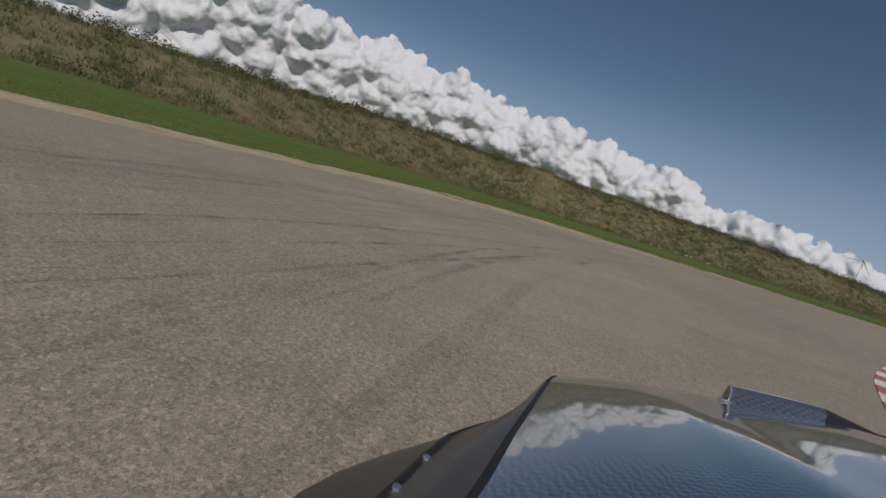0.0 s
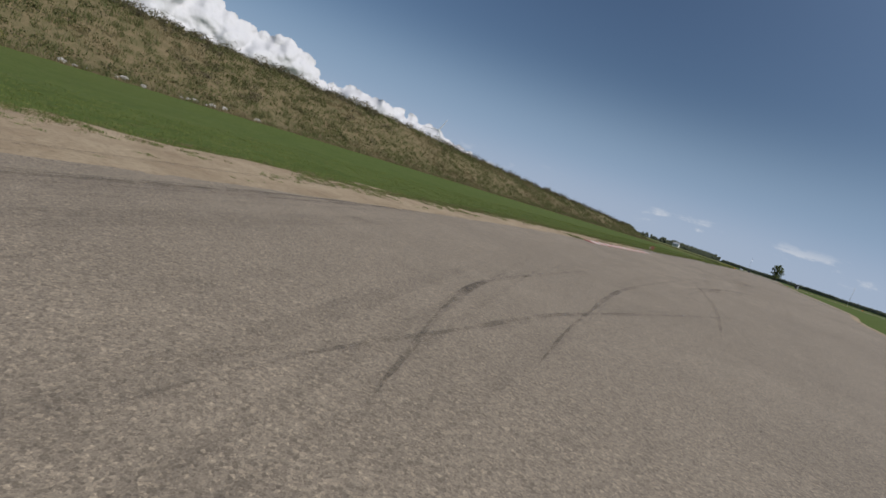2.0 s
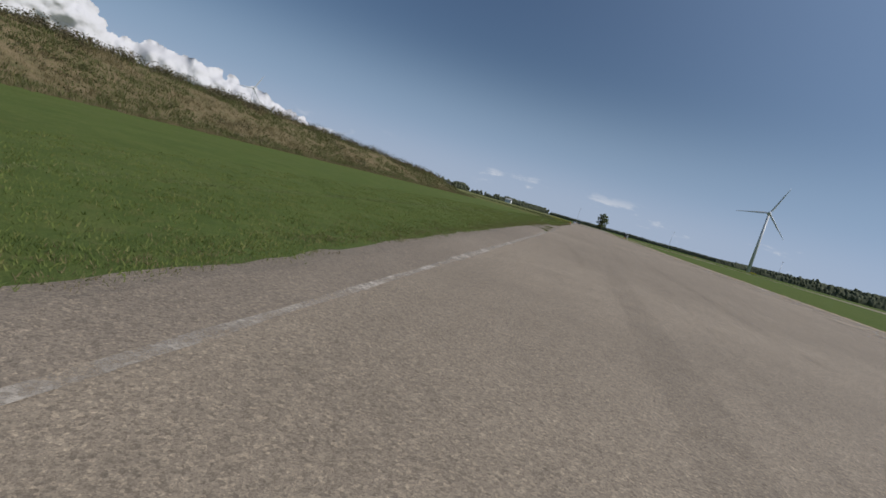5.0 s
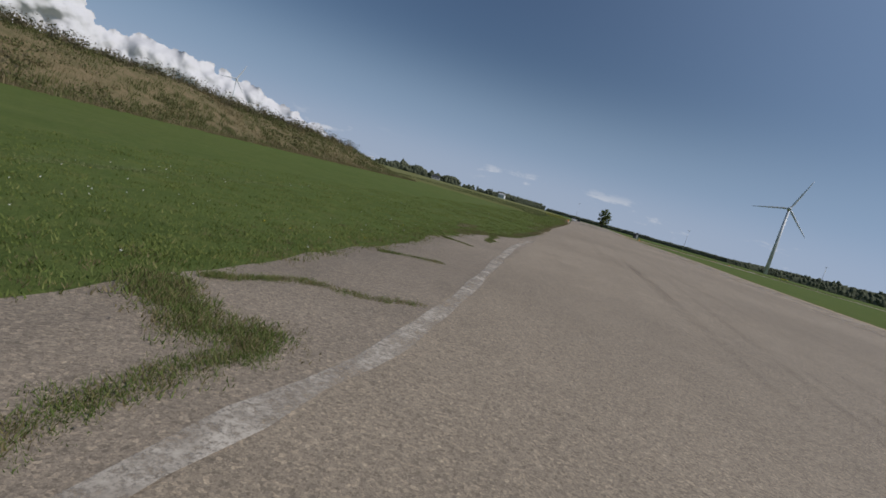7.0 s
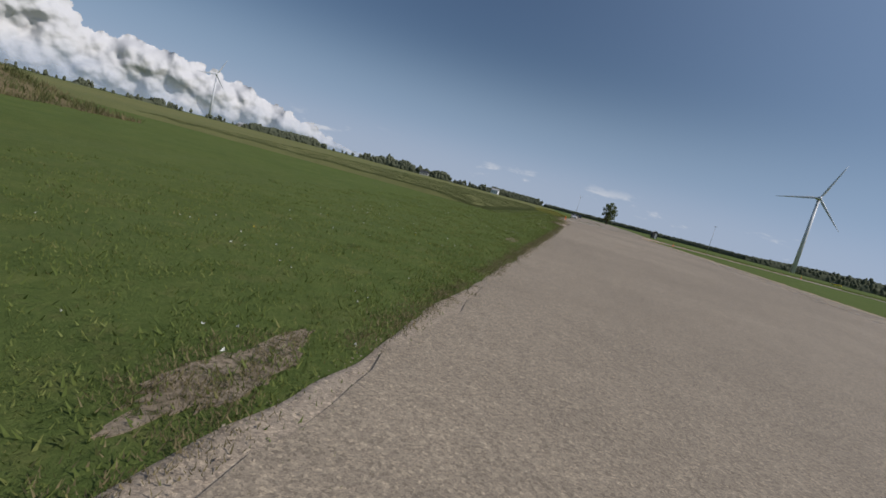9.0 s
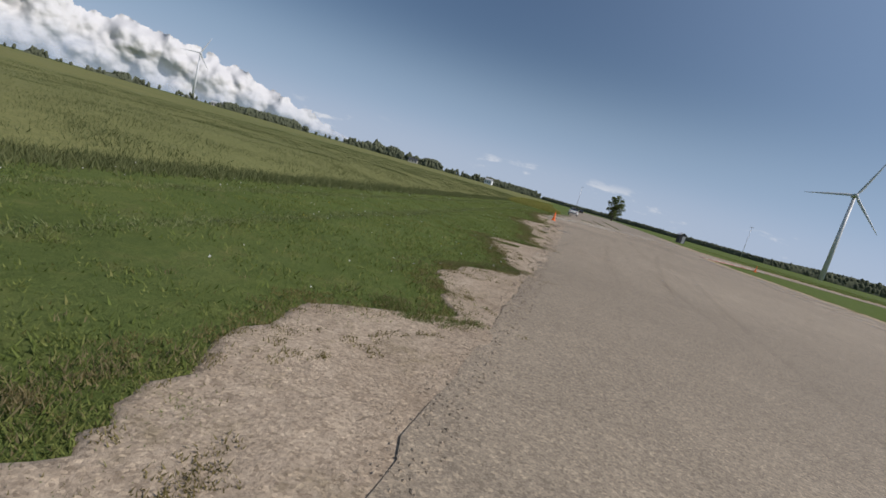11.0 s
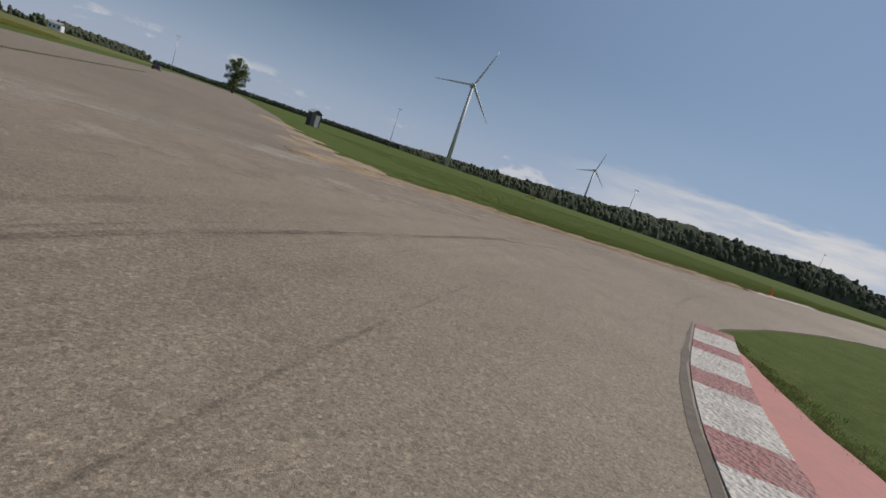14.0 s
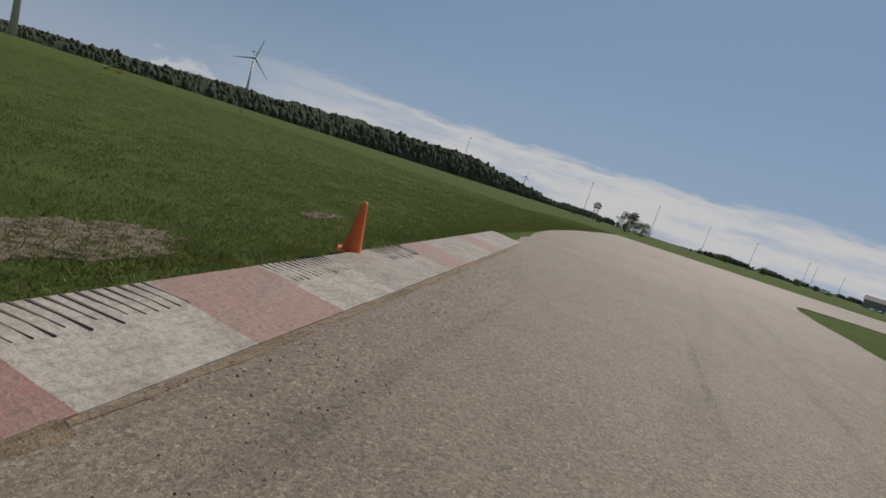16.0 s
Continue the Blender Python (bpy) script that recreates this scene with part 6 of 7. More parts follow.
def hut():
    root = empty("hut", pose(5.3, 432, -0.05, 0, 0, 12) @ Matrix.Diagonal((1.05, 1.05, 1.2, 1)), "small dark boarded hut with a pale pitched roof", "hut")
    bm = bmesh.new()
    box(bm, (0, 0, 1.0), (1.7, 1.9, 2.04), bevel=0.02)
    wall = part("wall", bm, DARK_WOOD, root)
    for k in range(9):
        bm = bmesh.new()
        box(bm, (-0.76 + 0.19 * k, -0.965, 1.0), (0.17, 0.03, 1.98))
        part("board", bm, DARK_WOOD, wall)
    bm = bmesh.new()
    box(bm, (0.25, -0.99, 0.9), (0.75, 0.03, 1.75), bevel=0.008)
    part("door", bm, WALL_GREY, root)
    for s in (-1, 1):
        bm = bmesh.new()
        box(bm, (0, 0, 0), (1.15, 2.2, 0.05), pose(s * 0.5, 0, 2.3, 0, s * 28, 0))
        part("roof_slope", bm, ROOF_PALE, root)
    for y in (-0.95, 0.95):
        bm = bmesh.new()
        a, b, c = bm.verts.new((-0.85, y, 2.0)), bm.verts.new((0.85, y, 2.0)), bm.verts.new((0, y, 2.5))
        bm.faces.new((a, b, c))
        part("gable", bm, DARK_WOOD, root)


hut()


def board_sign():
    root = empty("marker_board", pose(-37.3, 100.9, -0.05, 0, 8, 25), "small rusty orange marker board standing in the grass", "marker board")
    bm = bmesh.new()
    box(bm, (0, 0, 0.34), (0.46, 0.02, 0.42), bevel=0.006)
    part("panel", bm, RUST, root)
    for s in (-0.16, 0.16):
        bm = bmesh.new()
        box(bm, (s, 0.025, 0.2), (0.04, 0.03, 0.5))
        part("stake", bm, RUST, root)
    bm = bmesh.new()
    box(bm, (-0.255, -0.0, 0.3), (0.05, 0.024, 0.3))
    part("edge_strip", bm, LINE, root)


RUST = plain("rusty_orange_paint", (0.24, 0.10, 0.055), 0.7, vary=0.3)
board_sign()


# ---------------------------------------------------------------- vehicles
def shell(bm, sections):
    """A closed skin through cross-sections: y, half width, low z, high z, and the width factor at the top."""
    rings = []
    for y, w, z0, z1, tw in sections:
        zs = z0 + (z1 - z0) * 0.55
        pts = [(-w * 0.92, z0), (-w, z0 + 0.12 * (z1 - z0)), (-w, zs), (-w * tw, z1 - 0.02), (-w * tw * 0.8, z1), (w * tw * 0.8, z1), (w * tw, z1 - 0.02), (w, zs), (w, z0 + 0.12 * (z1 - z0)), (w * 0.92, z0)]
        rings.append([bm.verts.new((x, y, z)) for x, z in pts])
    n = len(rings[0])
    for a, b in zip(rings, rings[1:]):
        for i in range(n):
            bm.faces.new((a[i], a[(i + 1) % n], b[(i + 1) % n], b[i]))
    bm.faces.new(rings[0][::-1])
    bm.faces.new(rings[-1])
    bmesh.ops.recalc_face_normals(bm, faces=bm.faces)
    return bm


def wheels(root, half, front, back, r=0.31):
    for x in (-half, half):
        for y in (front, back):
            s = 1 if x > 0 else -1
            bm = bmesh.new()
            tube(bm, (x - s * 0.2, y, r), (x, y, r), r, r, 22)
            bmesh.ops.bevel(bm, geom=[e for e in bm.edges if len(e.link_faces) == 2 and e.calc_face_angle(0) > 1], offset=0.03, segments=2, affect="EDGES")
            w = part("wheel", bm, TYRE, root, smooth=False)
            bm = bmesh.new()
            tube(bm, (x - s * 0.02, y, r), (x + s * 0.008, y, r), r * 0.66, r * 0.6, 18)
            part("rim", bm, RIM, w)


def parked_car(m, paint, label, wing=False, group="parked cars"):
    root = empty("car", m, label, "car", group)
    bm = shell(bmesh.new(), [(-2.1, 0.72, 0.32, 0.72, 0.95), (-2.0, 0.84, 0.2, 0.92, 0.9), (-1.2, 0.88, 0.18, 0.95, 0.9), (0.6, 0.88, 0.18, 0.92, 0.9), (1.5, 0.86, 0.2, 0.78, 0.88), (2.0, 0.76, 0.24, 0.66, 0.9), (2.12, 0.6, 0.32, 0.56, 0.95)])
    part("body", bm, paint, root)
    bm = shell(bmesh.new(), [(-1.75, 0.7, 0.88, 0.96, 0.9), (-1.0, 0.74, 0.88, 1.30, 0.78), (-0.1, 0.74, 0.88, 1.33, 0.78), (0.35, 0.72, 0.88, 1.24, 0.78), (1.0, 0.7, 0.86, 0.92, 0.9)])
    part("cabin", bm, GLASS_DARK, root)
    bm = bmesh.new()
    box(bm, (0, -0.42, 1.335), (1.08, 1.25, 0.035), bevel=0.012)
    part("roof", bm, paint, root)
    wheels(root, 0.87, 1.3, -1.3)
    for s in (-0.6, 0.6):
        bm = bmesh.new()
        box(bm, (s, -2.06, 0.72), (0.34, 0.06, 0.14), bevel=0.02)
        part("tail_lamp", bm, TAIL, root)
        bm = bmesh.new()
        box(bm, (s, 2.03, 0.58), (0.3, 0.08, 0.12), bevel=0.02)
        part("headlight", bm, HEAD, root)
    bm = bmesh.new()
    box(bm, (0, -2.1, 0.42), (1.3, 0.06, 0.16), bevel=0.02)
    part("bumper", bm, CAR_DARK, root)
    if wing:
        bm = bmesh.new()
        box(bm, (0, -1.95, 1.22), (1.5, 0.28, 0.03), bevel=0.01)
        w = part("rear_wing", bm, CAR_DARK, root)
        for s in (-0.5, 0.5):
            bm = bmesh.new()
            box(bm, (s, -1.92, 1.06), (0.03, 0.16, 0.32))
            part("wing_post", bm, CAR_DARK, w)


parked_car(pose(-27.8, 371.5, -0.008, 0, 0, 0), CAR_WHITE, "white parked coupe with a dark rear wing on the old runway", True)
parked_car(pose(-22.5, 478, -0.008, 0, 0, 0), CAR_DARK, "dark car far along the old runway")
parked_car(pose(96, 484, -0.045, 0, 0, 70), CAR_YELLOW, "bright yellow car parked on the grass")


# ---------------------------------------------------------------- the dark race car at the start
SATIN = plain("satin_dark_paint", (0.050, 0.041, 0.033), 0.30, vary=0.15, scale=5.0)


def carbon_material(name, rough, weave):
    m = Nodes(name)
    v = m.coords()
    mp = m.nt.nodes.new("ShaderNodeMapping")
    mp.inputs["Rotation"].default_value = (0, 0, radians(45))
    m.link(v, mp.inputs[0])
    ck = m.nt.nodes.new("ShaderNodeTexChecker")
    ck.inputs["Scale"].default_value = weave
    m.link(mp.outputs[0], ck.inputs["Vector"])
    col = m.ramp(ck.outputs["Fac"], [(0.0, (0.004, 0.005, 0.007)), (1.0, (0.075, 0.083, 0.095))])
    mat = m.done(col, rough, coat=1.0, spec=1.0)
    m.bsdf.inputs["Coat IOR"].default_value = 2.1
    return mat


CARBON = carbon_material("glossy_carbon_hood", 0.22, 120.0)
MESH_CARBON = carbon_material("carbon_mesh", 0.3, 150.0)
SEAL = plain("black_rubber_seal", (0.008, 0.008, 0.008), 0.6)
BOLT = plain("bright_bolt", (0.6, 0.6, 0.6), 0.25, 0.9)


def race_car(m):
    root = empty("race_car", m, "dark satin race car with a glossy carbon hood", "race car")

    def half(y):
        return float(np.interp(y, [-0.3, 0.37, 0.42, 0.487, 0.563, 0.673, 0.755, 0.884, 1.157, 1.5, 2.06], [1.03, 0.99, 0.985, 0.969, 0.933, 0.86, 0.80, 0.712, 0.587, 0.44, 0.24]))

    def seam(y):
        return min(float(np.interp(y, [0.0, 0.37, 0.44, 0.54, 0.70, 0.88, 1.15, 1.5, 2.06], [0.93, 0.832, 0.81, 0.775, 0.725, 0.6645, 0.574, 0.43, 0.2])), half(y) - 0.012)

    def crease(y):
        return float(np.interp(y, [0.35, 0.51, 0.62, 0.73, 0.88], [0.46, 0.46, 0.57, 0.79, 0.93]))

    def hood_z(x, y):
        """A flat hood that rolls over at its curved front edge, with a soft ridge along each side."""
        front = float(np.interp(x, [-0.8, -0.573, -0.45, -0.29, -0.094, 0.16, 0.5, 0.7, 0.85], [0.90, 1.157, 1.216, 1.257, 1.318, 1.37, 1.43, 1.36, 1.1]))
        edge = float(np.interp(x, [-0.8, -0.573, -0.45, -0.29, -0.094, 0.16, 0.5, 0.85], [0.985, 1.0, 1.015, 1.03, 1.04, 1.055, 1.058, 1.05]))
        t = y - front
        ridge = 0.010 * math.exp(-((abs(x + 0.02) - 0.33) / 0.055) ** 2) * min(1.0, max(0.0, 0.5 - t))
        if t > 0:
            return edge - 0.27 * t - 1.5 * t * t + ridge
        return edge - 0.26 * t - 0.065 * t * t + ridge

    def fender_z(t, y, sgn=-1):
        return hood_z(sgn * seam(y), y) - 0.008 + 0.012 * math.sin(min(1, t * 2) * math.pi) - 0.05 * t * t

    ys = [0.12 + 1.6 * k / 44 for k in range(45)]
    bm = bmesh.new()
    rows = []
    for y in ys:
        s = seam(y) - 0.006
        rows.append([bm.verts.new((s * (k / 12 - 1), y, hood_z(s * (k / 12 - 1), y))) for k in range(25)])
    for a, b in zip(rows, rows[1:]):
        for k in range(24):
            bm.faces.new((a[k], a[k + 1], b[k + 1], b[k]))
    part("hood", bm, CARBON, root, "glossy black carbon-fibre hood", True)
    for sgn in (-1, 1):
        bm = bmesh.new()
        rows = []
        for y in [-0.3 + 0.06 * k for k in range(34)]:
            yy = min(y, 1.72)
            s, w = seam(yy), half(yy)
            row = [bm.verts.new((sgn * (s + (w - s) * t), yy, fender_z(t, yy, sgn))) for t in (0.0, 0.12, 0.3, 0.5, 0.7, 0.85, 0.95, 1.0)]
            row.append(bm.verts.new((sgn * w * 0.99, yy, fender_z(1, yy, sgn) - 0.09)))
            row.append(bm.verts.new((sgn * w * 0.985, yy, 0.55)))
            rows.append(row)
        for a, b in zip(rows, rows[1:]):
            for k in range(len(a) - 1):
                f = (a[k], a[k + 1], b[k + 1], b[k])
                bm.faces.new(f if sgn > 0 else f[::-1])
        fender = part("fender", bm, SATIN, root, "satin dark bolted fender", True)
        bm = bmesh.new()
        prev = None
        for y in ys:
            s = seam(y)
            pair = [bm.verts.new((sgn * (s + o), y, hood_z(sgn * s, y) + z)) for o, z in ((-0.006, 0.002), (0.0, 0.005), (0.006, -0.004))]
            if prev:
                for k in range(2):
                    f = (prev[k], prev[k + 1], pair[k + 1], pair[k])
                    bm.faces.new(f if sgn > 0 else f[::-1])
            prev = pair
        part("hood_seal", bm, SEAL, root, "", True)
        bm = bmesh.new()
        prev = None
        for y in [0.3 + 0.04 * k for k in range(17)]:
            s, w = seam(y), half(y)
            x = s + (w - s) * crease(y)
            pair = [bm.verts.new((sgn * (x + o), y, fender_z(crease(y), y, sgn) + z)) for o, z in ((-0.006, 0.0015), (0.0, 0.005), (0.006, 0.0005))]
            if prev:
                for k in range(2):
                    f = (prev[k], prev[k + 1], pair[k + 1], pair[k])
                    bm.faces.new(f if sgn > 0 else f[::-1])
            prev = pair
        part("flare_edge", bm, SEAL, fender)
        for y in (0.28, 0.37, 0.465, 0.562):
            s, w = seam(y), half(y)
            bm = bmesh.new()
            t = crease(y) - 0.03
            z = fender_z(t, y, sgn)
            tube(bm, (sgn * (s + (w - s) * t), y, z - 0.004), (sgn * (s + (w - s) * t), y, z + 0.004), 0.0065, 0.005, 10)
            part("bolt", bm, BOLT, fender)
    # raised carbon mesh scoop with a pointed tail at the hood's front edge
    bm = bmesh.new()
    ring0 = None
    for t in (0.0, 0.1, 0.3, 0.55, 0.8, 1.0):
        x, y = -0.073 + 0.325 * t, 1.295 + 0.09 * t
        z = hood_z(x, y) - 0.004
        h = 0.047 - 0.009 * t
        ring = [bm.verts.new(q) for q in ((x, y - 0.022, z), (x, y - 0.016, z + h * 0.8), (x + 0.004, y + 0.002, z + h), (x + 0.006, y + 0.02, z + h * 0.96), (x + 0.006, y + 0.035, z - 0.02))]
        if ring0:
            for k in range(4):
                bm.faces.new((ring0[k], ring[k], ring[k + 1], ring0[k + 1]))
        else:
            bm.faces.new(ring)
        ring0 = ring
    bm.faces.new(ring0[::-1])
    bmesh.ops.recalc_face_normals(bm, faces=bm.faces)
    vent = part("hood_vent", bm, MESH_CARBON, root, "raised carbon mesh scoop")
    bm = bmesh.new()
    x, y = 0.252, 1.385
    z = hood_z(x, y)
    a = [bm.verts.new((x, y + o, z + q)) for o, q in ((-0.022, -0.004), (-0.016, 0.027), (0.004, 0.035), (0.035, -0.02))]
    tip = bm.verts.new((0.503, 1.462, hood_z(0.503, 1.462) + 0.004))
    for k in range(3):
        bm.faces.new((a[k], a[k + 1], tip))
    bmesh.ops.recalc_face_normals(bm, faces=bm.faces)
    part("vent_tail", bm, SEAL, vent)
    # bright rims along the lip and the open end
    bm = bmesh.new()
    z = hood_z(-0.073, 1.295)
    tube(bm, (-0.076, 1.275, z), (-0.076, 1.281, z + 0.036), 0.0028, 0.0028, 8)
    tube(bm, (-0.076, 1.281, z + 0.036), (-0.072, 1.298, z + 0.045), 0.0028, 0.0028, 8)
    part("vent_rim", bm, BOLT, vent)
    bm = bmesh.new()
    tube(bm, (-0.073, 1.297, z + 0.044), (0.252, 1.389, hood_z(0.252, 1.385) + 0.035), 0.0018, 0.0018, 6)
    part("vent_rim", bm, RIM, vent)
    bm = bmesh.new()
    box(bm, (-0.09, 1.268, hood_z(-0.09, 1.268) + 0.003), (0.03, 0.012, 0.006), bevel=0.002)
    part("clip", bm, BOLT, vent)
    # the rest of the body
    bm = shell(bmesh.new(), [(-2.35, 0.78, 0.35, 0.80, 0.9), (-2.2, 0.96, 0.22, 0.98, 0.86), (-1.4, 1.0, 0.14, 1.0, 0.84), (-0.3, 1.0, 0.14, 0.96, 0.86), (0.5, 0.98, 0.14, 0.88, 0.8), (1.1, 0.6, 0.16, 0.76, 0.85), (1.5, 0.38, 0.2, 0.64, 0.85), (1.75, 0.15, 0.26, 0.56, 0.9)])
    part("body", bm, SATIN, root)
    bm = shell(bmesh.new(), [(-2.0, 0.62, 0.9, 1.02, 0.9), (-1.3, 0.68, 0.9, 1.30, 0.74), (-0.85, 0.68, 0.9, 1.33, 0.74), (-0.65, 0.66, 0.9, 1.29, 0.74), (0.14, 0.56, 0.9, 1.13, 0.85)])
    part("cabin_glass", bm, GLASS_DARK, root)
    bm = bmesh.new()
    box(bm, (0, -1.05, 1.335), (0.95, 0.62, 0.03), bevel=0.01)
    part("roof", bm, SATIN, root)
    wheels(root, 0.99, 0.45, -1.55, 0.31)
    for s in (-0.55, 0.55):
        bm = bmesh.new()
        box(bm, (s, -2.32, 0.72), (0.3, 0.08, 0.14), bevel=0.02)
        part("tail_lamp", bm, TAIL, root)
    bm = bmesh.new()
    box(bm, (0, -2.2, 1.02), (1.5, 0.3, 0.03), bevel=0.01)
    wing = part("rear_wing", bm, CARBON, root)
    for s in (-0.45, 0.45):
        bm = bmesh.new()
        box(bm, (s, -2.15, 0.96), (0.03, 0.18, 0.14))
        part("wing_post", bm, SATIN, wing)


# its nose points along the track; the eye stands over the left of the cowl
race_car(pose(0, 0, 0, 0, 0, 72.9) @ Matrix.Translation((0.9, 0, 0)))


# ---------------------------------------------------------------- patches and litter by the track
def patch(name, x, y, rx, ry, z, mat, label, seed, turn=0.0):
    pts = []
    for k in range(90):
        a = k / 90 * 2 * math.pi
        r = 1 + 0.22 * noise.noise(Vector((math.cos(a) * 9, math.sin(a) * 9, seed))) + 0.5 * noise.noise(Vector((math.cos(a) * 1.3, math.sin(a) * 1.3, seed))) + 0.2 * noise.noise(Vector((math.cos(a) * 4, math.sin(a) * 4, seed)))
        px, py = rx * r * math.cos(a), ry * r * math.sin(a)
        pts.append(Vector((x + px * math.cos(turn) - py * math.sin(turn), y + px * math.sin(turn) + py * math.cos(turn), 0)))
    tagged(sheet(name, pts, z, mat, 0.03), label, "ground patch", kind="structure")


TAR = asphalt_material("dark_tar_patch", (0.225, 0.197, 0.167), (0.155, 0.136, 0.115))
tar = smooth_line([(-29.88, 302.9), (-29.97, 303.4), (-29.88, 303.85), (-29.6, 304.0), (-29.4, 303.55), (-29.1, 303.3), (-29.35, 302.95), (-29.65, 303.05), (-29.88, 302.9)], 0.08)[:-1]
tagged(sheet("tar_patch", ragged(tar, 0.04, 6.0, 2.0), 0.004, TAR, 0.03), "dark worn hollow in the broken pavement edge", "ground patch", kind="structure")
patch("tar_patch", -29.3, 305.6, 0.10, 0.18, 0.004, TAR, "dark repair patch in the broken pavement edge", 2.0)
bs = Nodes("thin_bare_soil")
BARE_SOIL = bs.done(bs.mix(bs.span(bs.noise(14.0, 6, 0.8), 0.42, 0.62, 0.0, 0.8), bs.ramp(bs.noise(2.5, 6, 0.7), [(0.3, (0.22, 0.17, 0.112)), (0.65, (0.37, 0.30, 0.22))]), (0.10, 0.085, 0.052)), 0.95, alpha=bs.span(bs.noise(5.0, 6, 0.8), 0.37, 0.50, 0.0, 1.0), bump=bs.noise(14.0, 6, 0.8), strength=0.9, distance=0.03, spec=0.1)
patch("bare_soil", 25.6, 362.25, 1.2, 0.5, -0.032, BARE_SOIL, "bare dry soil in the grass behind the kerb", 3.0, 0.15)
patch("bare_soil", 30.5, 363.6, 0.6, 0.2, -0.032, BARE_SOIL, "bare dry soil in the grass behind the kerb", 4.0, 0.15)
BARE = ((-34.1, 200.8, 0.22, 0.45), (-33.8, 201.4, 0.12, 0.3), (-34.35, 202.0, 0.1, 0.35), (-33.97, 204.8, 0.1, 0.6), (-33.68, 208.6, 0.08, 0.4), (-33.92, 212.0, 0.1, 0.16), (-33.62, 212.6, 0.11, 0.22), (-33.34, 213.2, 0.1, 0.28),
        (-35.85, 185.6, 0.1, 0.6), (-35.7, 186.9, 0.06, 0.5), (-32.9, 226.0, 0.12, 0.5), (-32.7, 241.0, 0.12, 0.6), (-32.3, 258.0, 0.15, 0.5))
for k, (px, py, rx, ry) in enumerate(BARE):
    patch("bare_soil", px, py, rx * 1.7, ry * 1.5, -0.036, BARE_SOIL, "bare old pavement and soil showing through the grass", 5.0 + k)

for k, (px, py, rx, ry) in enumerate(((-7.4, 360.4, 2.4, 2.4), (-5.6, 364.5, 1.1, 2.6), (-7.0, 369.5, 1.3, 2.4), (-6.2, 377.0, 1.2, 4.0), (-8.6, 366.0, 0.9, 1.6), (-6.5, 390.0, 1.6, 6.0), (-3.9, 360.6, 0.9, 0.5))):
    patch("bare_soil", px, py, rx, ry, -0.003, SAND, "dry sandy soil washed over the edge of the old runway", 31.0 + k, 0.1)

# tread lines of a tyre along the crumbling edge
track_root = empty("tyre_track", Matrix(), "lines of a tyre tread pressed into the dusty shoulder", "tyre track", kind="structure")
DUST = asphalt_material("dusty_print", (0.145, 0.122, 0.095), (0.095, 0.080, 0.062), 1.9)


def track_x(y):
    return -30.56 + 0.012 * (y - 297.5) + 0.006 * (y - 300) ** 2 * (300 < y < 311)


track_rng = np.random.default_rng(77)
for off in (-0.135, -0.085, -0.04, 0.005, 0.05, 0.1, 0.14):
    y = 297.8
    while y < 310.8:
        long = track_rng.uniform(0.25, 1.5)
        line = [Vector((track_x(y + u) + off + 0.008 * noise.noise(Vector((off * 40, (y + u) * 5, 3))), y + u, 0)) for u in np.arange(0, long, 0.05)]
        ribbon("tread_line", line, track_rng.uniform(0.018, 0.036), 0.0022 + 0.02 * abs(off) * 0.05, DUST, 0.9, track_root)
        y += long + track_rng.uniform(0.0, 0.12)


def clods(name, n, x0, x1, y0, y1, size, mat, label, seed):
    """Loose stones and clods of earth; too many and small to tell apart."""
    rng = np.random.default_rng(seed)
    base = np.array([(1, 0, 0), (-1, 0, 0), (0, 1, 0), (0, -1, 0), (0, 0, 1), (0, 0, -1)], float)
    tri = np.array([(0, 2, 4), (2, 1, 4), (1, 3, 4), (3, 0, 4), (2, 0, 5), (1, 2, 5), (3, 1, 5), (0, 3, 5)])
    vs, fs = [], []
    for k in range(n):
        t = rng.uniform()
        c = np.array([x0 + (x1 - x0) * t, np.interp(t, np.linspace(0, 1, len(y0)), y0), 0])
        c[1] += rng.uniform() * (np.interp(t, np.linspace(0, 1, len(y1)), y1) - c[1])
        r = size * rng.uniform(0.3, 1.0) ** 2.0
        vs.append(base * r * rng.uniform(0.6, 1.3, (6, 3)) * (1, 1, 0.7) + c + (0, 0, r * 0.25))
        fs.append(tri + 6 * k)
    tagged(new(name, mesh_of(name, np.concatenate(vs), np.concatenate(fs).tolist(), mat)), label, "stones", kind="stuff")


clods("clods", 140, -6, 24, (359.6, 359.0, 358.9, 360.2), (362.0, 362.2, 362.0, 361.8), 0.018, EARTH, "loose clods of dry earth on the run-off", 4)
clods("gravel", 2600, -30.35, -29.6, (276, 290, 300), (306, 312, 318), 0.017, CONCRETE, "loose gravel along the crumbling pavement edge", 5)
clods("clods", 900, -39, -35.4, (40, 60, 66), (64, 80, 85), 0.032, MOULD, "dark crumbs of soil and dead moss on the sandy verge", 16)
clods("gravel", 1400, -39, -35.3, (40, 60, 66), (64, 80, 84), 0.024, SAND, "small stones on the sandy verge", 6)


# ---------------------------------------------------------------- broken slabs at the foot of the embankment
RUBBLE = plain("pale_rubble", (0.36, 0.34, 0.30), 0.95, vary=0.35, scale=2.5)


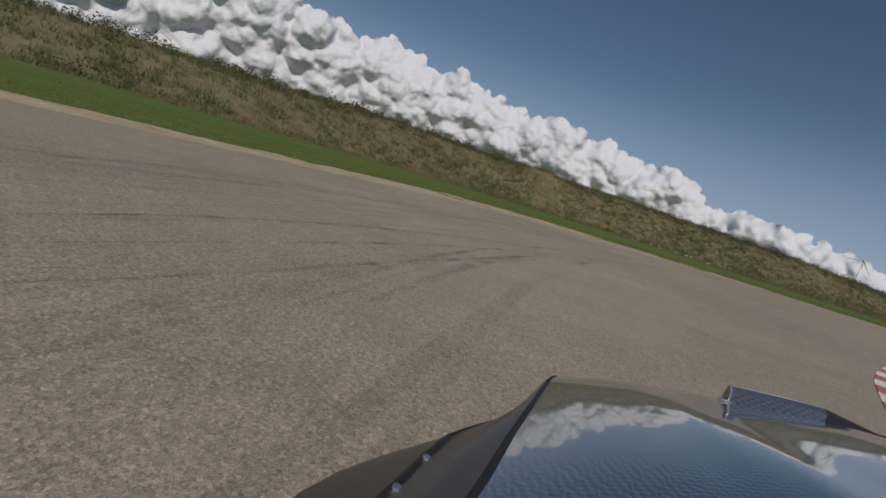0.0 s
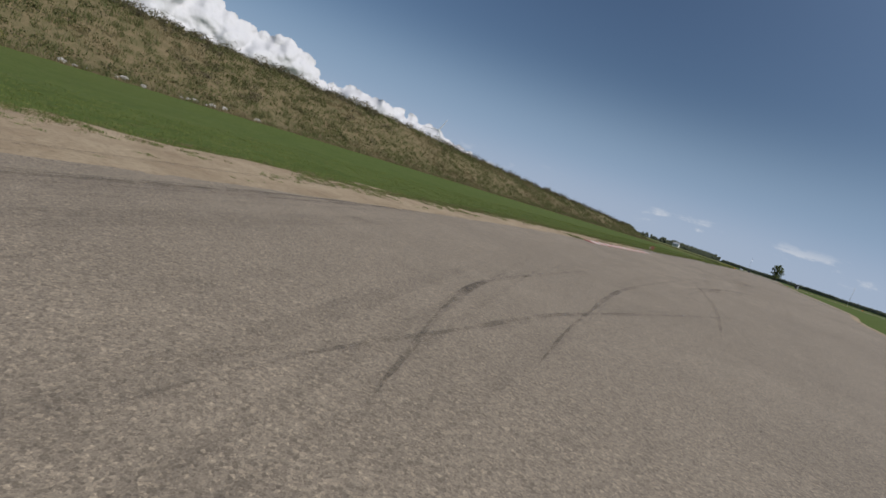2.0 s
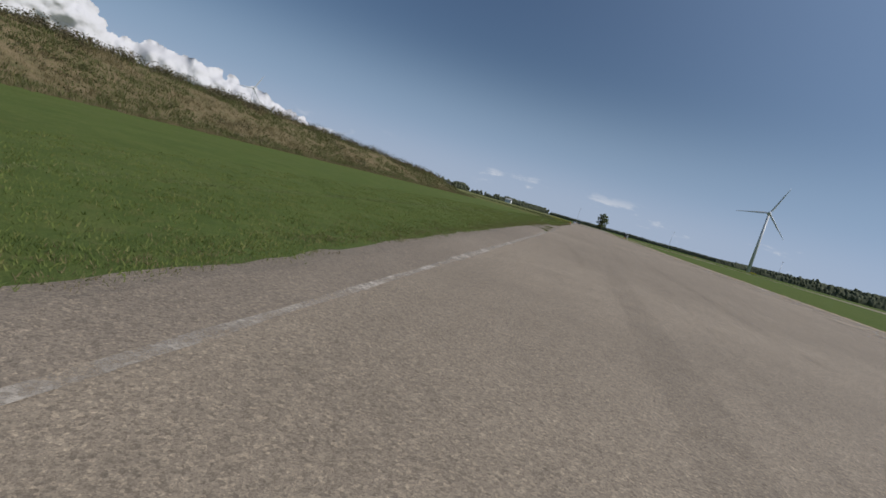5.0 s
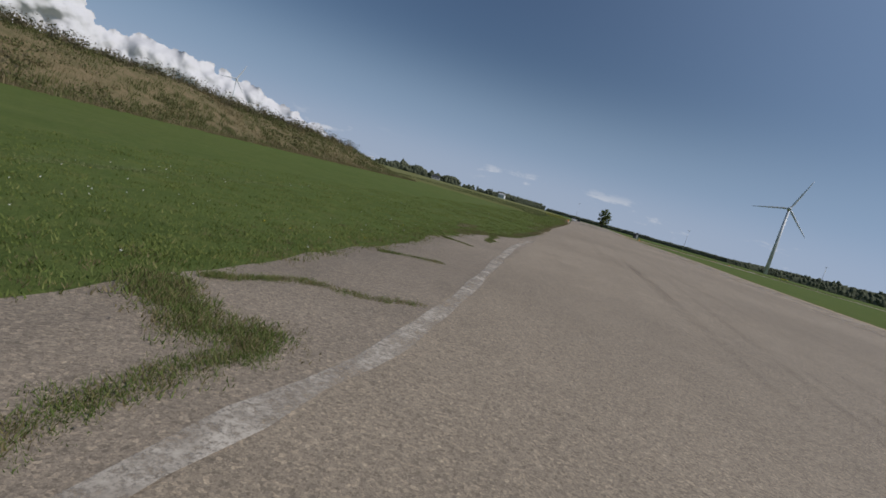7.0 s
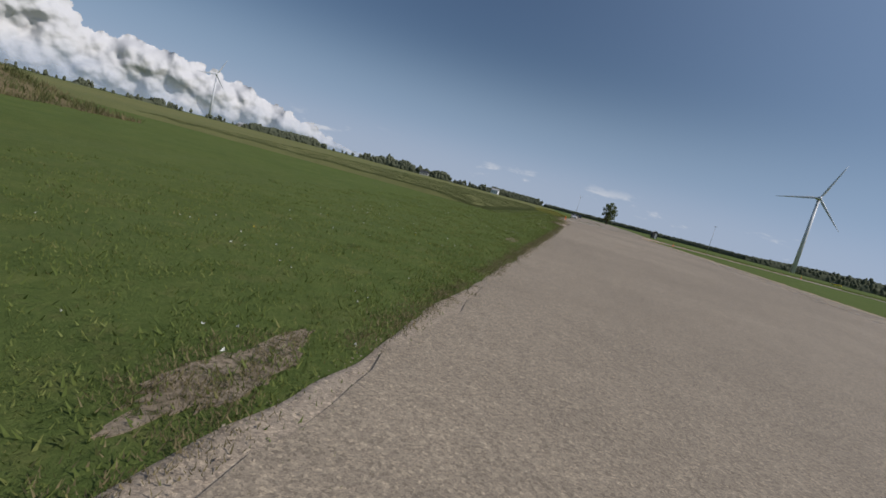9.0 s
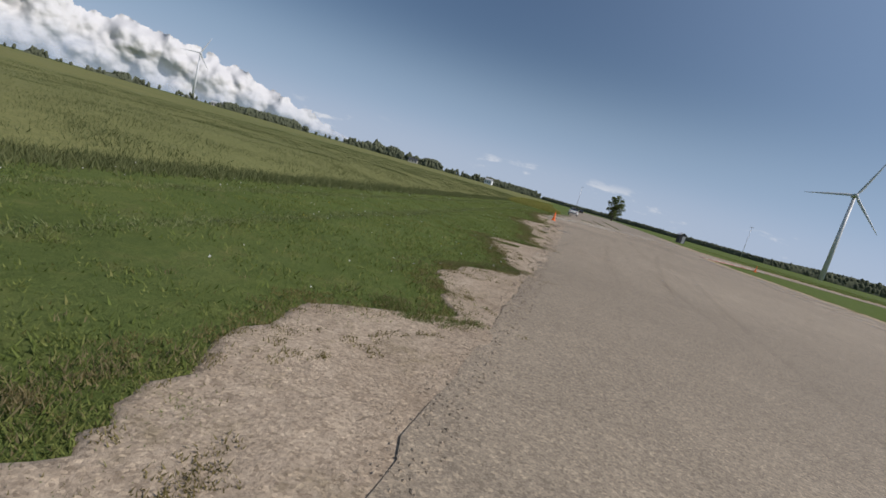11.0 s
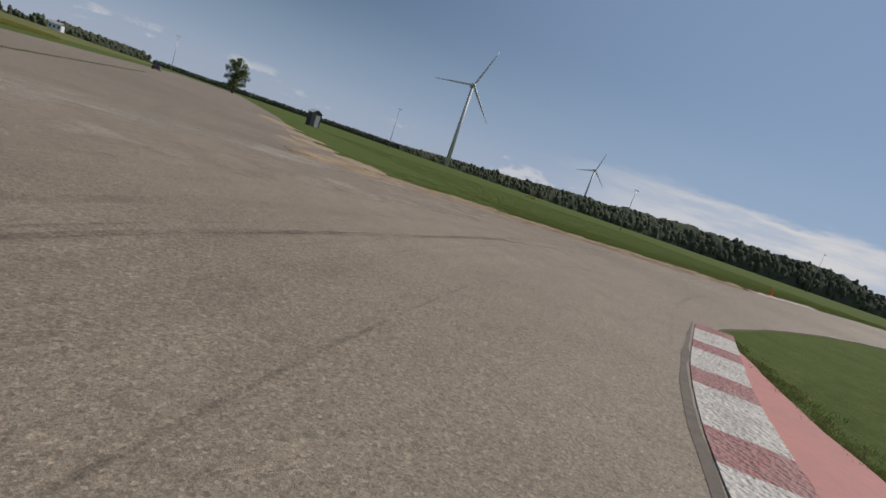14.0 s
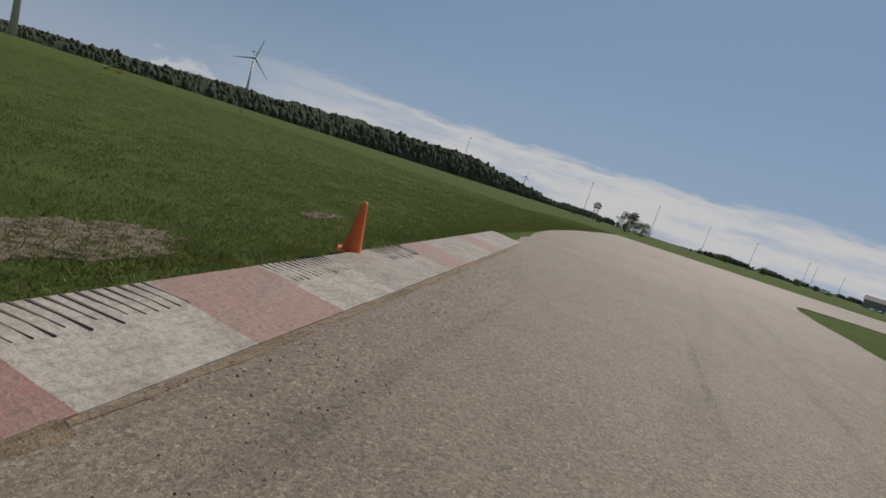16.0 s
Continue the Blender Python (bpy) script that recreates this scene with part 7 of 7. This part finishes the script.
def boulder(x, y, size, seed):
    bm = bmesh.new()
    bmesh.ops.create_icosphere(bm, subdivisions=2, radius=size)
    for v in bm.verts:
        v.co *= 1 + 0.45 * noise.noise(v.co * (1.6 / size) + Vector((seed, 0, 0)))
        v.co.z = v.co.z * 0.62
    bm.transform(pose(x, y, hill_height(x, y) + size * 0.25, 0, 0, seed * 47))
    tagged(part("boulder", bm, RUBBLE), "pale rough boulder at the foot of the scrubby embankment", "boulder", "boulders below the embankment")


rock_rng = np.random.default_rng(12)
for k, y in enumerate((50.2, 51.0, 51.7, 53.9, 54.6, 55.5, 58.6, 59.4, 60.0, 60.9, 61.8, 63.2, 66.0)):
    boulder(hill_profile(y)[0] - rock_rng.uniform(0.3, 1.6), y, rock_rng.uniform(0.14, 0.32), k + 1.0)


# ---------------------------------------------------------------- far buildings and parked cars
def house(x, y, w, d, h, yaw, wall_mat, roof_mat, label):
    root = empty("house", pose(x, y, -0.1, 0, 0, yaw), label, "house", "far buildings")
    bm = bmesh.new()
    box(bm, (0, 0, h / 2), (w, d, h))
    wall = part("wall", bm, wall_mat, root)
    for s_ in (-1, 1):
        bm = bmesh.new()
        box(bm, (0, s_ * d * 0.27, h + d * 0.14), (w * 1.06, d * 0.62, 0.15), Matrix.Translation((0, s_ * d * 0.27, h + d * 0.14)) @ Matrix.Rotation(-s_ * 0.5, 4, "X") @ Matrix.Translation((0, -s_ * d * 0.27, -h - d * 0.14)))
        part("roof_slope", bm, roof_mat, root)
    for k in range(3):
        bm = bmesh.new()
        box(bm, (-w * 0.32 + w * 0.32 * k, -d / 2 - 0.02, h * 0.55), (w * 0.14, 0.08, h * 0.4))
        part("window", bm, GLASS_DARK, root)


HOUSE_WALL = plain("weathered_boards", (0.42, 0.40, 0.37), 0.8)
house(-230, 900, 12, 8, 4.0, 10, HOUSE_WALL, DARK_WOOD, "pale farmhouse with a dark roof before the far woods")
house(-120, 860, 9, 7, 5.0, -8, ROOF_PALE, WALL_GREY, "pale barn before the far woods")
house(-480, 830, 10, 8, 4.0, 25, HOUSE_WALL, WALL_GREY, "small pale house by the far trees")
house(405, 236, 17, 9, 5.2, 70, WALL_GREY, DARK_WOOD, "long grey airfield building with a dark roof")
for k in range(9):
    parked_car(pose(330 + 9.5 * k, 262 - 6 * k, -0.045, 0, 0, 40 + 13 * (k % 3)), (CAR_WHITE, CAR_DARK, RIM)[k % 3], ("white", "dark", "silver")[k % 3] + " car parked far across the airfield")
clods("gravel", 900, 23.2, 36, (358.9, 359.5, 360.9), (359.6, 360.4, 361.5), 0.012, EARTH, "grit and crumbs of earth at the foot of the kerb", 9)
clods("gravel", 1500, -30.5, -30.0, (275, 277, 284), (283, 290, 297), 0.016, OLD_PAVE, "dark crumbs of broken asphalt along the pavement edge", 10)
clods("gravel", 7000, 0, 24, (359.3, 359.0, 358.75, 359.6), (360.8, 360.6, 360.4, 361.0), 0.022, SAND, "small pale rubble on the dry run-off", 14)
clods("clods", 1500, 2, 22, (360.4, 360.2, 360.0, 360.8), (361.5, 361.8, 362.0, 361.6), 0.016, EARTH, "crumbled clods in dark lines on the dry run-off", 15)
clods("pebbles", 700, 0, 24, (351.5, 353.5, 355.5), (357.5, 358.3, 359.2), 0.012, TAR, "scattered dark pebbles on the asphalt", 16)
clods("pebbles", 1500, -35.0, -28, (86, 86), (195, 195), 0.013, TAR, "scattered dark pebbles on the asphalt", 17)
clods("pebbles", 1100, -31.0, -14, (285, 300, 325), (312, 330, 350), 0.015, TAR, "scattered dark pebbles on the asphalt", 18)
clods("pebbles", 900, -28.0, -2, (22, 10, -3), (44, 22, 6), 0.015, TAR, "scattered dark pebbles on the asphalt", 19)
clods("gravel", 5000, -33.25, -30.45, (192, 212, 236, 252, 277), (203, 225, 247, 264, 283), 0.012, CONCRETE, "pale grit along the crumbled edge of the asphalt", 23)
clods("rubble", 260, -30.25, -29.85, (287.5, 288.5, 291), (291.5, 294, 298), 0.03, CONCRETE, "broken lumps of pale concrete at the pavement edge", 20)
